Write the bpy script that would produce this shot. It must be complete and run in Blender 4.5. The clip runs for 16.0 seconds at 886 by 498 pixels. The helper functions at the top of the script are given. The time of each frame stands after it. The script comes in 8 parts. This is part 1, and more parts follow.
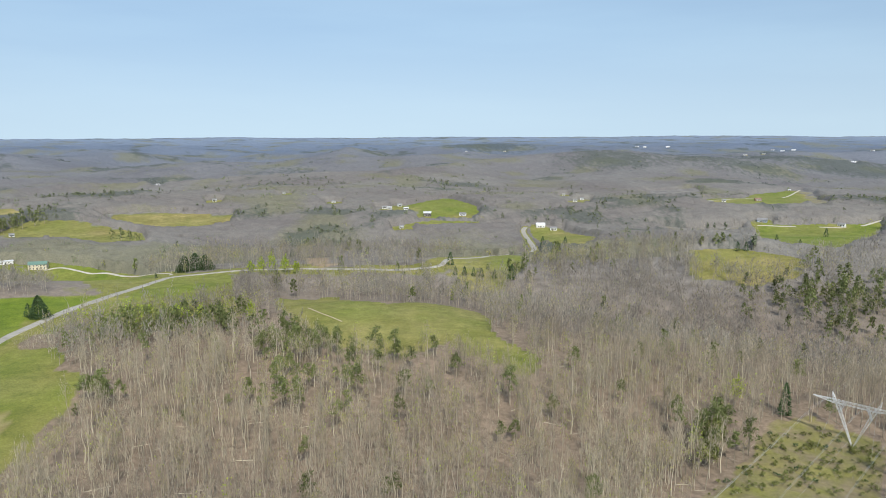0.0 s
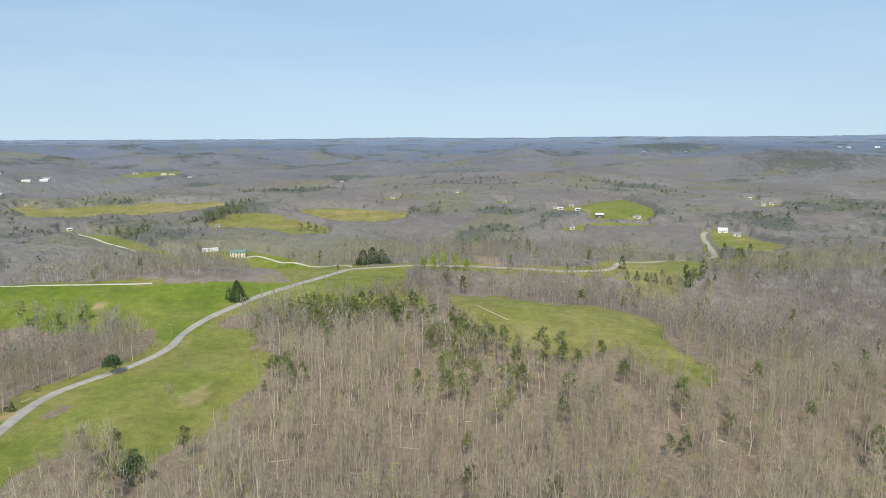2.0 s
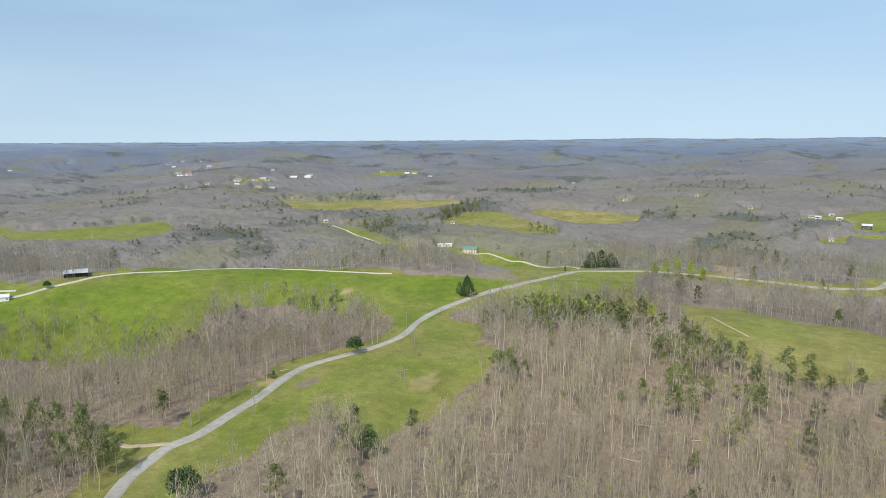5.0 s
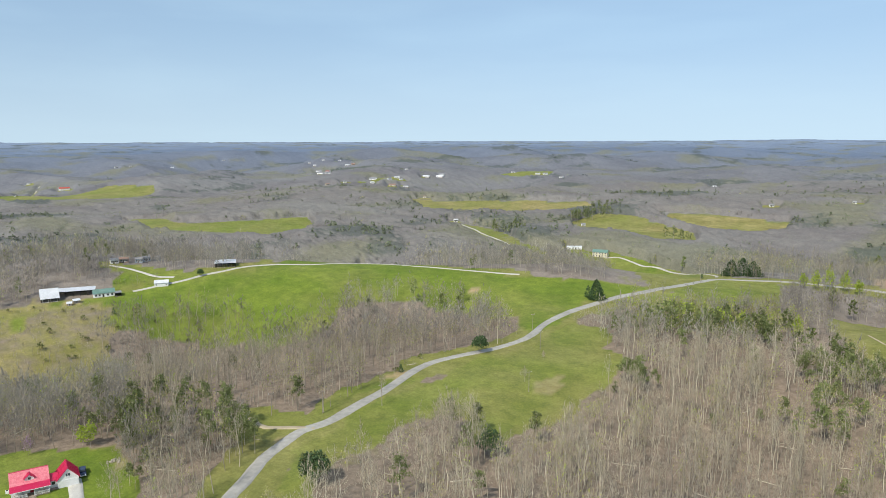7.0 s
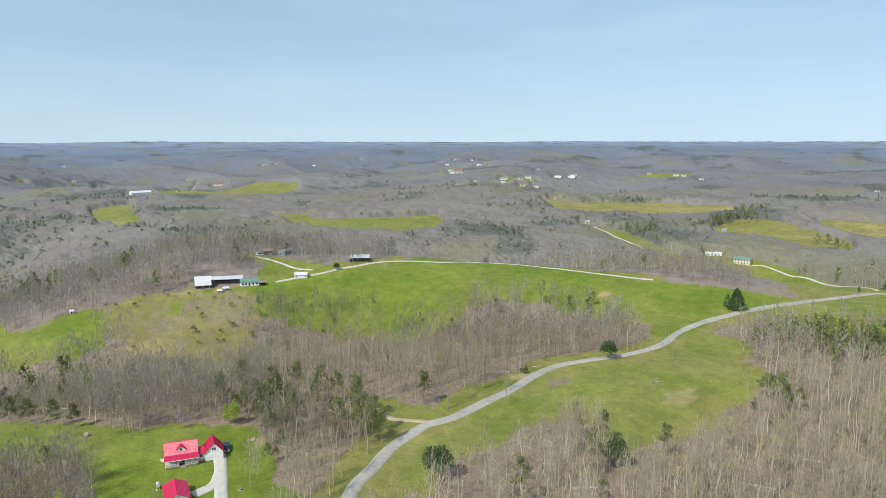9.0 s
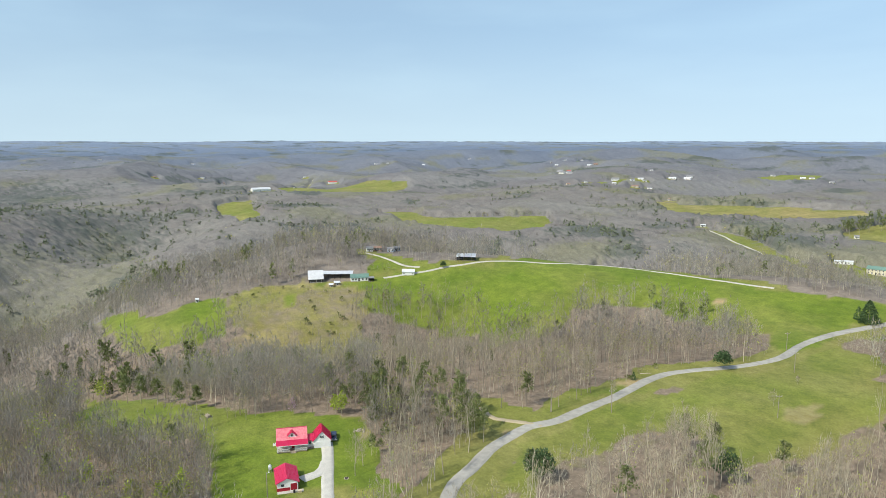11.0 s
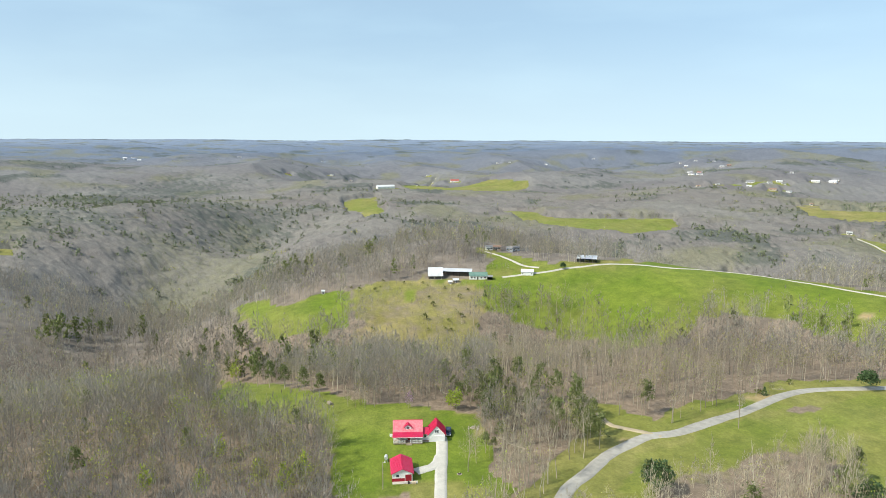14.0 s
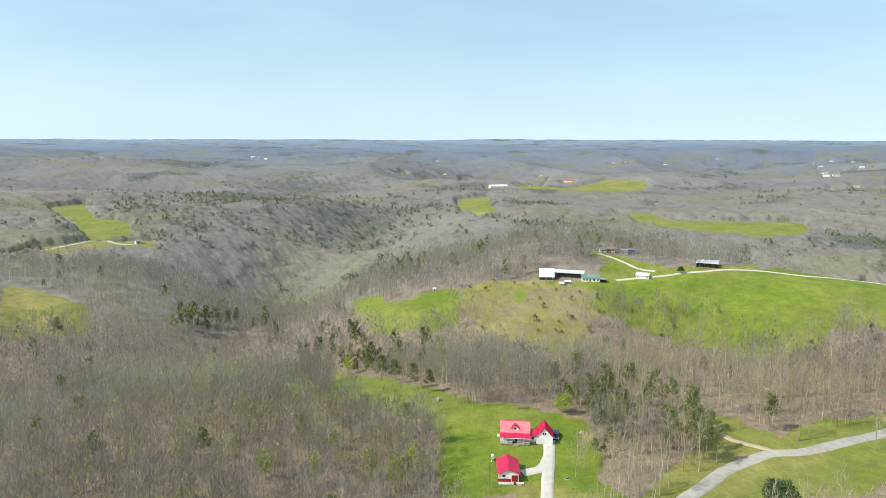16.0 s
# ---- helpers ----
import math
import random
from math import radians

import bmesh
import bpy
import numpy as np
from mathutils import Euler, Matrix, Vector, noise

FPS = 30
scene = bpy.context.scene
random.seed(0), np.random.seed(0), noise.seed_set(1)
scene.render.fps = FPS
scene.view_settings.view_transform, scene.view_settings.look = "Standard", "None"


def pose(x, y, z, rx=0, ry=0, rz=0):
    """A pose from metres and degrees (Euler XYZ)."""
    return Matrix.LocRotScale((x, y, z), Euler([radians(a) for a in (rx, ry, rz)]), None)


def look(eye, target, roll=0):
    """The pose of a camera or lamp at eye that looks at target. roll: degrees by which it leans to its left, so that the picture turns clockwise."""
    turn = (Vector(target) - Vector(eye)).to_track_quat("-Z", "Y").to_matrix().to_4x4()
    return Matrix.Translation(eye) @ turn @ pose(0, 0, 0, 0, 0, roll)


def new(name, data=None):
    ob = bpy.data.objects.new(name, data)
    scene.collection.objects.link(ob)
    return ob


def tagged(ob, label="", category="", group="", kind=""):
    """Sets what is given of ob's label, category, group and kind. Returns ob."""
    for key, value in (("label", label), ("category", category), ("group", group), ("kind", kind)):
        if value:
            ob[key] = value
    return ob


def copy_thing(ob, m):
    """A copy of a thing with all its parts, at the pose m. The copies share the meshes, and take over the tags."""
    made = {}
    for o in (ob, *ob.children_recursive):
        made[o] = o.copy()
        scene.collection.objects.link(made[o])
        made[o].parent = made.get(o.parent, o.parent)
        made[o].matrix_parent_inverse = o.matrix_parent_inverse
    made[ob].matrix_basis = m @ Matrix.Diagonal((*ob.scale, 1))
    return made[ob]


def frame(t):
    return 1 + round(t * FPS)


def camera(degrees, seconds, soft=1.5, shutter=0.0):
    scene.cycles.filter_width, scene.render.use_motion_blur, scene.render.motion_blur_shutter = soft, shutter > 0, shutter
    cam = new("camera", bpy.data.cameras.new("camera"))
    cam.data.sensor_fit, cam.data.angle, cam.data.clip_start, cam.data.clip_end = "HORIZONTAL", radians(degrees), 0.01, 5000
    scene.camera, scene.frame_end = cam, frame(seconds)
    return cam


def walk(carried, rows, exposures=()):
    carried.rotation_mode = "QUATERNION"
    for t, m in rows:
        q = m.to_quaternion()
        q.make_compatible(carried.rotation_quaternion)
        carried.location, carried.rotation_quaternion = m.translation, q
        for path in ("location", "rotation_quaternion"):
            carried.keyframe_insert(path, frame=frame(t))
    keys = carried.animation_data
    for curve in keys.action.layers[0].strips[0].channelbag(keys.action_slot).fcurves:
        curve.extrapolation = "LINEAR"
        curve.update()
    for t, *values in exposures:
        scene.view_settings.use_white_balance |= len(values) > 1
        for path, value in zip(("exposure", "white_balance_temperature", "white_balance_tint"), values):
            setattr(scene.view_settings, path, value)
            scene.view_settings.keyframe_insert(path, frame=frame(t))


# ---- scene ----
cam = camera(64.35, 16.0, soft=0.7)
H = 100.0
LATTICE = np.random.RandomState(7).rand(256, 256)


def soft_noise(x, y, size, shift=0):
    """Smooth value noise in 0..1 with hills about `size` metres across."""
    u, v = np.asarray(x) / size + 91.3 + 17.7 * shift, np.asarray(y) / size + 57.1 + 31.9 * shift
    i, j = np.floor(u).astype(int), np.floor(v).astype(int)
    a, b = u - i, v - j
    a, b = a * a * (3 - 2 * a), b * b * (3 - 2 * b)
    at = lambda p, q: LATTICE[p % 256, q % 256]
    return (at(i, j) * (1 - a) + at(i + 1, j) * a) * (1 - b) + (at(i, j + 1) * (1 - a) + at(i + 1, j + 1) * a) * b


def polar(az, r):
    """Plan position from a bearing (degrees to the west of north) and a distance."""
    return -r * np.sin(np.radians(az)), r * np.cos(np.radians(az))


def ramp(v, lo, hi):
    k = np.clip((v - lo) / (hi - lo), 0, 1)
    return k * k * (3 - 2 * k)


# ridges and hollows: bearing and distance of both ends, half width, height
RELIEF = [
    (78, 500, 58, 545, 60, 6), (60, 545, 34, 520, 70, 12),
    (95, 360, 62, 385, 48, -17), (62, 385, 45, 400, 40, -12),
    (30, 640, 72, 690, 75, -26), (113, 330, 98, 440, 60, -14), (98, 440, 94, 625, 80, -27), (94, 625, 87, 875, 95, -30),
    (87, 875, 82, 1150, 100, -26), (22, 240, -30, 250, 60, -9),
    (73, 555, 66, 625, 48, 20), (-12, 480, -34, 430, 90, -22), (10, 480, -4, 500, 40, -9), (15, 760, -3, 700, 70, -16),
    (8, 395, 2, 400, 45, 4), (-20, 640, -32, 640, 60, 6), (-8, 820, -32, 900, 90, -16),
]


def height(x, y):
    """Height of the ground over the plan."""
    x, y = np.asarray(x, float), np.asarray(y, float)
    r = np.hypot(x, y)
    z = 90 * np.clip((r - 1200) / 3700, 0, 1) ** 1.5
    far = ramp(r, 520, 1000)
    z = z + far * (44 * (soft_noise(x, y, 640) - 0.55) + 20 * (soft_noise(x, y, 260, 1) - 0.5)) * (1 + 0.6 * ramp(r, 1200, 1900)) * (1 - 0.9 * ramp(r, 2300, 4500))
    crest = 1 - np.abs(2 * soft_noise(x + 90 * soft_noise(x, y, 300, 51), y, 430, 50) - 1)
    z = z + ramp(r, 850, 1300) * (1 - 0.9 * ramp(r, 2300, 4500)) * 46 * (crest - 0.62)
    z = z + 2.2 * (soft_noise(x, y, 70, 2) - 0.5) + 0.5 * (soft_noise(x, y, 17, 3) - 0.5)
    for a0, r0, a1, r1, wide, up in RELIEF:
        p, q = polar(a0, r0), polar(a1, r1)
        dx, dy = q[0] - p[0], q[1] - p[1]
        k = np.clip(((x - p[0]) * dx + (y - p[1]) * dy) / (dx * dx + dy * dy), 0, 1)
        z = z + up * np.exp(-((x - p[0] - k * dx) ** 2 + (y - p[1] - k * dy) ** 2) / (wide * wide))
    return z

walk(cam, [
    (0.0, pose(0, 0, H, 80.880, 0.203, 0.000)),
    (0.5, pose(0, 0, H, 80.875, 0.258, 3.496)),
    (1.0, pose(0, 0, H, 80.878, 0.290, 7.001)),
    (1.5, pose(0, 0, H, 80.897, 0.298, 10.459)),
    (2.0, pose(0, 0, H, 80.931, 0.336, 13.871)),
    (2.5, pose(0, 0, H, 80.975, 0.389, 17.180)),
    (3.0, pose(0, 0, H, 81.009, 0.401, 20.175)),
    (3.5, pose(0, 0, H, 81.042, 0.404, 23.112)),
    (4.0, pose(0, 0, H, 81.077, 0.414, 26.043)),
    (4.5, pose(0, 0, H, 81.101, 0.416, 29.337)),
    (7.0, pose(0, 0, H, 81.216, 0.219, 43.069)),
    (7.5, pose(0, 0, H, 81.231, 0.148, 45.493)),
    (8.0, pose(0, 0, H, 81.240, 0.107, 48.261)),
    (8.5, pose(0, 0, H, 81.244, 0.098, 50.856)),
    (9.0, pose(0, 0, H, 81.242, 0.092, 53.670)),
    (9.5, pose(0, 0, H, 81.239, 0.079, 56.305)),
    (10.0, pose(0, 0, H, 81.238, 0.068, 58.748)),
    (12.5, pose(0, 0, H, 81.180, -0.134, 67.308)),
    (13.0, pose(0, 0, H, 81.172, -0.154, 69.338)),
    (13.5, pose(0, 0, H, 81.159, -0.194, 70.970)),
    (14.0, pose(0, 0, H, 81.139, -0.211, 72.272)),
    (14.5, pose(0, 0, H, 81.118, -0.212, 73.790)),
    (15.0, pose(0, 0, H, 81.102, -0.194, 76.225)),
    (15.5, pose(0, 0, H, 81.091, -0.149, 78.882)),
    (16.0, pose(0, 0, H, 81.087, -0.076, 81.399)),
], [(0.0, 0.17, 6700, 8), (4.0, 0.18, 6650, 8), (8.0, 0.23, 6650, 7), (12.5, 0.40, 6850, 5), (16.0, 0.56, 7000, 4)])

# ---- light ----
SUN_BEARING, SUN_HEIGHT = 192.0, 46.0
world = bpy.data.worlds.new("sky")
scene.world = world
world.use_nodes = True
nodes, links = world.node_tree.nodes, world.node_tree.links
nodes.clear()
sky = nodes.new("ShaderNodeTexSky")
sky.sky_type, sky.sun_disc = "NISHITA", False
sky.sun_elevation, sky.sun_rotation = radians(SUN_HEIGHT), radians(360 - SUN_BEARING)
sky.altitude, sky.air_density, sky.dust_density, sky.ozone_density = 250, 1.0, 1.4, 1.8
back = nodes.new("ShaderNodeBackground")
back.inputs["Strength"].default_value = 0.13
out = nodes.new("ShaderNodeOutputWorld")
# the haze near the horizon is pale rather than yellow: the lookup never goes below a few degrees
way = nodes.new("ShaderNodeTexCoord")
lift = nodes.new("ShaderNodeVectorMath")
lift.operation = "MULTIPLY_ADD"
lift.inputs[1].default_value, lift.inputs[2].default_value = (1, 1, 0.5), (0, 0, 0.165)
links.new(way.outputs["Generated"], lift.inputs[0])
links.new(lift.outputs[0], sky.inputs["Vector"])
# thin high cirrus
wisp_map = nodes.new("ShaderNodeMapping")
wisp_map.inputs["Scale"].default_value = (1.2, 2.0, 9.0)
wisp_map.inputs["Rotation"].default_value = (0.0, 0.12, 0.3)
links.new(way.outputs["Generated"], wisp_map.inputs[0])
wisp = nodes.new("ShaderNodeTexNoise")
wisp.inputs["Scale"].default_value, wisp.inputs["Detail"].default_value = 1.6, 6
links.new(wisp_map.outputs[0], wisp.inputs["Vector"])
veil = nodes.new("ShaderNodeMapRange")
veil.inputs["From Min"].default_value, veil.inputs["From Max"].default_value, veil.inputs["To Min"].default_value, veil.inputs["To Max"].default_value = 0.45, 0.85, 0.14, 0.25
links.new(wisp.outputs["Fac"], veil.inputs["Value"])
cirrus = nodes.new("ShaderNodeMix")
cirrus.data_type = "RGBA"
cirrus.inputs[7].default_value = (5.9, 7.9, 8.9, 1)
links.new(veil.outputs[0], cirrus.inputs[0])
links.new(sky.outputs[0], cirrus.inputs[6])
rise = nodes.new("ShaderNodeSeparateXYZ")
links.new(way.outputs["Generated"], rise.inputs[0])
pale = nodes.new("ShaderNodeMapRange")
pale.interpolation_type = "SMOOTHSTEP"
pale.inputs["From Min"].default_value, pale.inputs["From Max"].default_value, pale.inputs["To Min"].default_value, pale.inputs["To Max"].default_value = -0.02, 0.17, 0.5, 0.0
links.new(rise.outputs["Z"], pale.inputs["Value"])
mist = nodes.new("ShaderNodeMix")
mist.data_type = "RGBA"
mist.inputs[7].default_value = (4.45, 5.35, 6.05, 1)
links.new(pale.outputs[0], mist.inputs[0])
links.new(cirrus.outputs[2], mist.inputs[6])
links.new(mist.outputs[2], back.inputs["Color"])
links.new(back.outputs[0], out.inputs["Surface"])

lamp = bpy.data.lights.new("sun", "SUN")
lamp.energy, lamp.angle, lamp.color = 3.7, radians(0.53), (1.0, 0.95, 0.87)
sx, sy = polar(SUN_BEARING, 1)
new("sun", lamp).matrix_world = look((0, 0, 0), (-sx, -sy, -math.tan(radians(SUN_HEIGHT))))

# ---- materials ----
def shade(name, rough=0.9, metal=0.0, spec=0.3):
    m = bpy.data.materials.new(name)
    m.use_nodes = True
    b = m.node_tree.nodes["Principled BSDF"]
    b.inputs["Roughness"].default_value, b.inputs["Metallic"].default_value = rough, metal
    b.inputs["Specular IOR Level"].default_value = spec
    return m, m.node_tree.nodes, m.node_tree.links, b


def noise_node(nd, ln, scale, detail=3.0, rough=0.6):
    at = nd.new("ShaderNodeNewGeometry")
    n = nd.new("ShaderNodeTexNoise")
    n.inputs["Scale"].default_value, n.inputs["Detail"].default_value, n.inputs["Roughness"].default_value = scale, detail, rough
    ln.new(at.outputs["Position"], n.inputs["Vector"])
    return n.outputs["Fac"]


def ramp_node(nd, ln, fac, lo, hi, c0, c1):
    n = nd.new("ShaderNodeMapRange")
    n.inputs["From Min"].default_value, n.inputs["From Max"].default_value = lo, hi
    ln.new(fac, n.inputs["Value"])
    return mix_node(nd, ln, n.outputs[0], c0, c1)


def mix_node(nd, ln, fac, a, b, mode="MIX"):
    n = nd.new("ShaderNodeMix")
    n.data_type, n.blend_type = "RGBA", mode
    for socket, v in ((n.inputs[0], fac), (n.inputs[6], a), (n.inputs[7], b)):
        if isinstance(v, (int, float)):
            socket.default_value = v
        elif isinstance(v, tuple):
            socket.default_value = (*v, 1)
        else:
            ln.new(v, socket)
    return n.outputs[2]


def bumped(nd, ln, b, fac, strength, distance):
    n = nd.new("ShaderNodeBump")
    n.inputs["Strength"].default_value, n.inputs["Distance"].default_value = strength, distance
    ln.new(fac, n.inputs["Height"])
    ln.new(n.outputs[0], b.inputs["Normal"])


def plain(name, c0, c1, scale=1.5, rough=0.85, metal=0.0, island=0.0, spec=0.3, fine=9.0, sheer=0.0):
    """A surface that wanders between two colours, at a coarse and a fine scale."""
    m, nd, ln, b = shade(name, rough, metal, spec)
    col = ramp_node(nd, ln, noise_node(nd, ln, scale), 0.3, 0.7, c0, c1)
    mid = tuple((p + q) / 2 for p, q in zip(c0, c1))
    col = mix_node(nd, ln, 0.3, col, ramp_node(nd, ln, noise_node(nd, ln, scale * fine), 0.35, 0.65, tuple(v * 0.7 for v in mid), tuple(min(1, v * 1.3) for v in mid)))
    if island:
        g = nd.new("ShaderNodeNewGeometry")
        col = mix_node(nd, ln, island, col, ramp_node(nd, ln, g.outputs["Random Per Island"], 0, 1, tuple(v * 0.55 for v in c0), tuple(min(1, v * 1.5) for v in c1)))
        tint = nd.new("ShaderNodeAttribute")
        tint.attribute_name = "tint"
        col = mix_node(nd, ln, 1.0, col, ramp_node(nd, ln, tint.outputs["Fac"], 0, 1, (0.70, 0.67, 0.68), (1.30, 1.31, 1.22)), "MULTIPLY")
    ln.new(col, b.inputs["Base Color"])
    if sheer:
        through_light = nd.new("ShaderNodeBsdfTranslucent")
        ln.new(col, through_light.inputs["Color"])
        both = nd.new("ShaderNodeMixShader")
        both.inputs[0].default_value = sheer
        ln.new(b.outputs[0], both.inputs[1])
        ln.new(through_light.outputs[0], both.inputs[2])
        ln.new(both.outputs[0], nd["Material Output"].inputs["Surface"])
    return m


M = {}
M["bark"] = plain("bark", (0.19, 0.166, 0.132), (0.45, 0.40, 0.33), 0.05, island=0.55)
M["twig"] = plain("twig", (0.30, 0.258, 0.195), (0.42, 0.368, 0.288), 0.02, island=0.3, sheer=0.3)
# Next four: tree colours greyed and cooled with distance, haze painted in.
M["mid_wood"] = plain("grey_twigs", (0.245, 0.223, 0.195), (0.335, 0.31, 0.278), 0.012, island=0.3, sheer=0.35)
M["grey_wood"] = plain("hazed_treetops", (0.235, 0.212, 0.20), (0.295, 0.272, 0.255), 0.006, island=0.12, sheer=0.5)
M["far_needle"] = plain("hazed_pines", (0.15, 0.175, 0.17), (0.20, 0.222, 0.215), 0.01, island=0.25, sheer=0.35)
M["far_bud"] = plain("hazed_budding_woods", (0.17, 0.20, 0.12), (0.23, 0.26, 0.16), 0.01, island=0.25, sheer=0.4)
M["bud"] = plain("bud", (0.25, 0.25, 0.075), (0.38, 0.37, 0.13), 0.03, island=0.5, sheer=0.4)
M["leaf"] = plain("young_leaf", (0.27, 0.36, 0.04), (0.40, 0.48, 0.08), 0.03, island=0.5, sheer=0.4)
M["needle"] = plain("needle", (0.115, 0.145, 0.052), (0.185, 0.212, 0.085), 0.04, island=0.45, sheer=0.25)
# Paler, bluer copy of needle that carries distance haze in its colour.
M["mid_needle"] = plain("hazed_pine_needles", (0.145, 0.17, 0.11), (0.20, 0.225, 0.145), 0.04, island=0.4, sheer=0.3)
M["cedar"] = plain("cedar", (0.04, 0.08, 0.032), (0.075, 0.12, 0.05), 0.04, island=0.5, sheer=0.15)
M["blossom"] = plain("blossom", (0.30, 0.18, 0.30), (0.45, 0.32, 0.45), 0.5, island=0.5, sheer=0.3)
M["shrub"] = plain("shrub", (0.11, 0.135, 0.04), (0.20, 0.215, 0.075), 0.3, island=0.5, sheer=0.3)
M["asphalt"] = plain("worn_asphalt", (0.25, 0.238, 0.215), (0.40, 0.382, 0.345), 0.06, 0.9, fine=8)
M["gravel"] = plain("pale_gravel", (0.36, 0.34, 0.30), (0.52, 0.49, 0.44), 0.25, 0.95)
M["white"] = plain("white_siding", (0.70, 0.70, 0.69), (0.82, 0.82, 0.81), 0.8, 0.6)
M["red_roof"] = plain("red_metal_roof", (0.43, 0.010, 0.055), (0.54, 0.024, 0.09), 0.5, 0.35, 0.0, spec=0.5)
M["red_wall"] = plain("dark_red_siding", (0.25, 0.01, 0.02), (0.34, 0.02, 0.035), 0.8, 0.6)
M["tin"] = plain("galvanised_tin", (0.55, 0.57, 0.60), (0.75, 0.77, 0.80), 0.3, 0.5, 0.3)
M["dark"] = plain("dark_weathered_wood", (0.035, 0.03, 0.028), (0.08, 0.07, 0.06), 0.6)
M["green_roof"] = plain("green_metal_roof", (0.10, 0.19, 0.16), (0.17, 0.27, 0.23), 0.5, 0.5)
M["grey_roof"] = plain("grey_shingles", (0.16, 0.16, 0.17), (0.28, 0.28, 0.29), 0.6)
M["brown_roof"] = plain("brown_shingles", (0.2, 0.13, 0.1), (0.3, 0.2, 0.16), 0.6)
M["tan"] = plain("cream_siding", (0.55, 0.49, 0.36), (0.66, 0.60, 0.46), 0.6, 0.7)
M["glass"] = plain("window_glass", (0.03, 0.04, 0.05), (0.06, 0.07, 0.08), 0.6, 0.08, spec=0.6)
M["steel"] = plain("galvanised_steel", (0.55, 0.57, 0.58), (0.72, 0.73, 0.74), 0.6, 0.45, 0.3)
M["wood"] = plain("weathered_wood", (0.22, 0.18, 0.14), (0.34, 0.29, 0.23), 0.8)
M["dirt"] = plain("pale_dirt", (0.33, 0.27, 0.18), (0.44, 0.37, 0.26), 0.3)
M["drive"] = plain("white_gravel", (0.40, 0.385, 0.35), (0.52, 0.50, 0.455), 0.4, 0.95)
M["wire"] = plain("aluminium_wire", (0.34, 0.34, 0.34), (0.45, 0.45, 0.45), 0.1, 0.5, 0.2)
M["black"] = plain("black_rubber", (0.02, 0.02, 0.02), (0.05, 0.05, 0.05), 1.0, 0.7)

M["pinkish_red"] = plain("pinkish_red_metal", (0.58, 0.10, 0.14), (0.72, 0.26, 0.29), 1.1, 0.4, spec=0.5, fine=4)
M["navy"] = plain("navy_paint", (0.02, 0.03, 0.07), (0.03, 0.045, 0.09), 0.6, 0.25, spec=0.6)
M["pole_wood"] = plain("grey_pole_wood", (0.20, 0.17, 0.14), (0.32, 0.28, 0.24), 0.9)
M["stone"] = plain("field_stone", (0.30, 0.26, 0.21), (0.46, 0.41, 0.35), 1.2)
M["pale_wood"] = plain("pale_cut_wood", (0.45, 0.36, 0.24), (0.60, 0.50, 0.36), 1.2)
M["tin_white"] = plain("white_metal_roof", (0.50, 0.51, 0.53), (0.64, 0.65, 0.67), 0.3, 0.45)

M["brown_wall"] = plain("brown_siding", (0.22, 0.13, 0.10), (0.32, 0.20, 0.15), 0.5)
M["slate_wall"] = plain("blue_grey_siding", (0.22, 0.27, 0.34), (0.30, 0.35, 0.43), 0.5)
M["rust_roof"] = plain("rust_red_roof", (0.36, 0.06, 0.05), (0.48, 0.11, 0.09), 0.5)


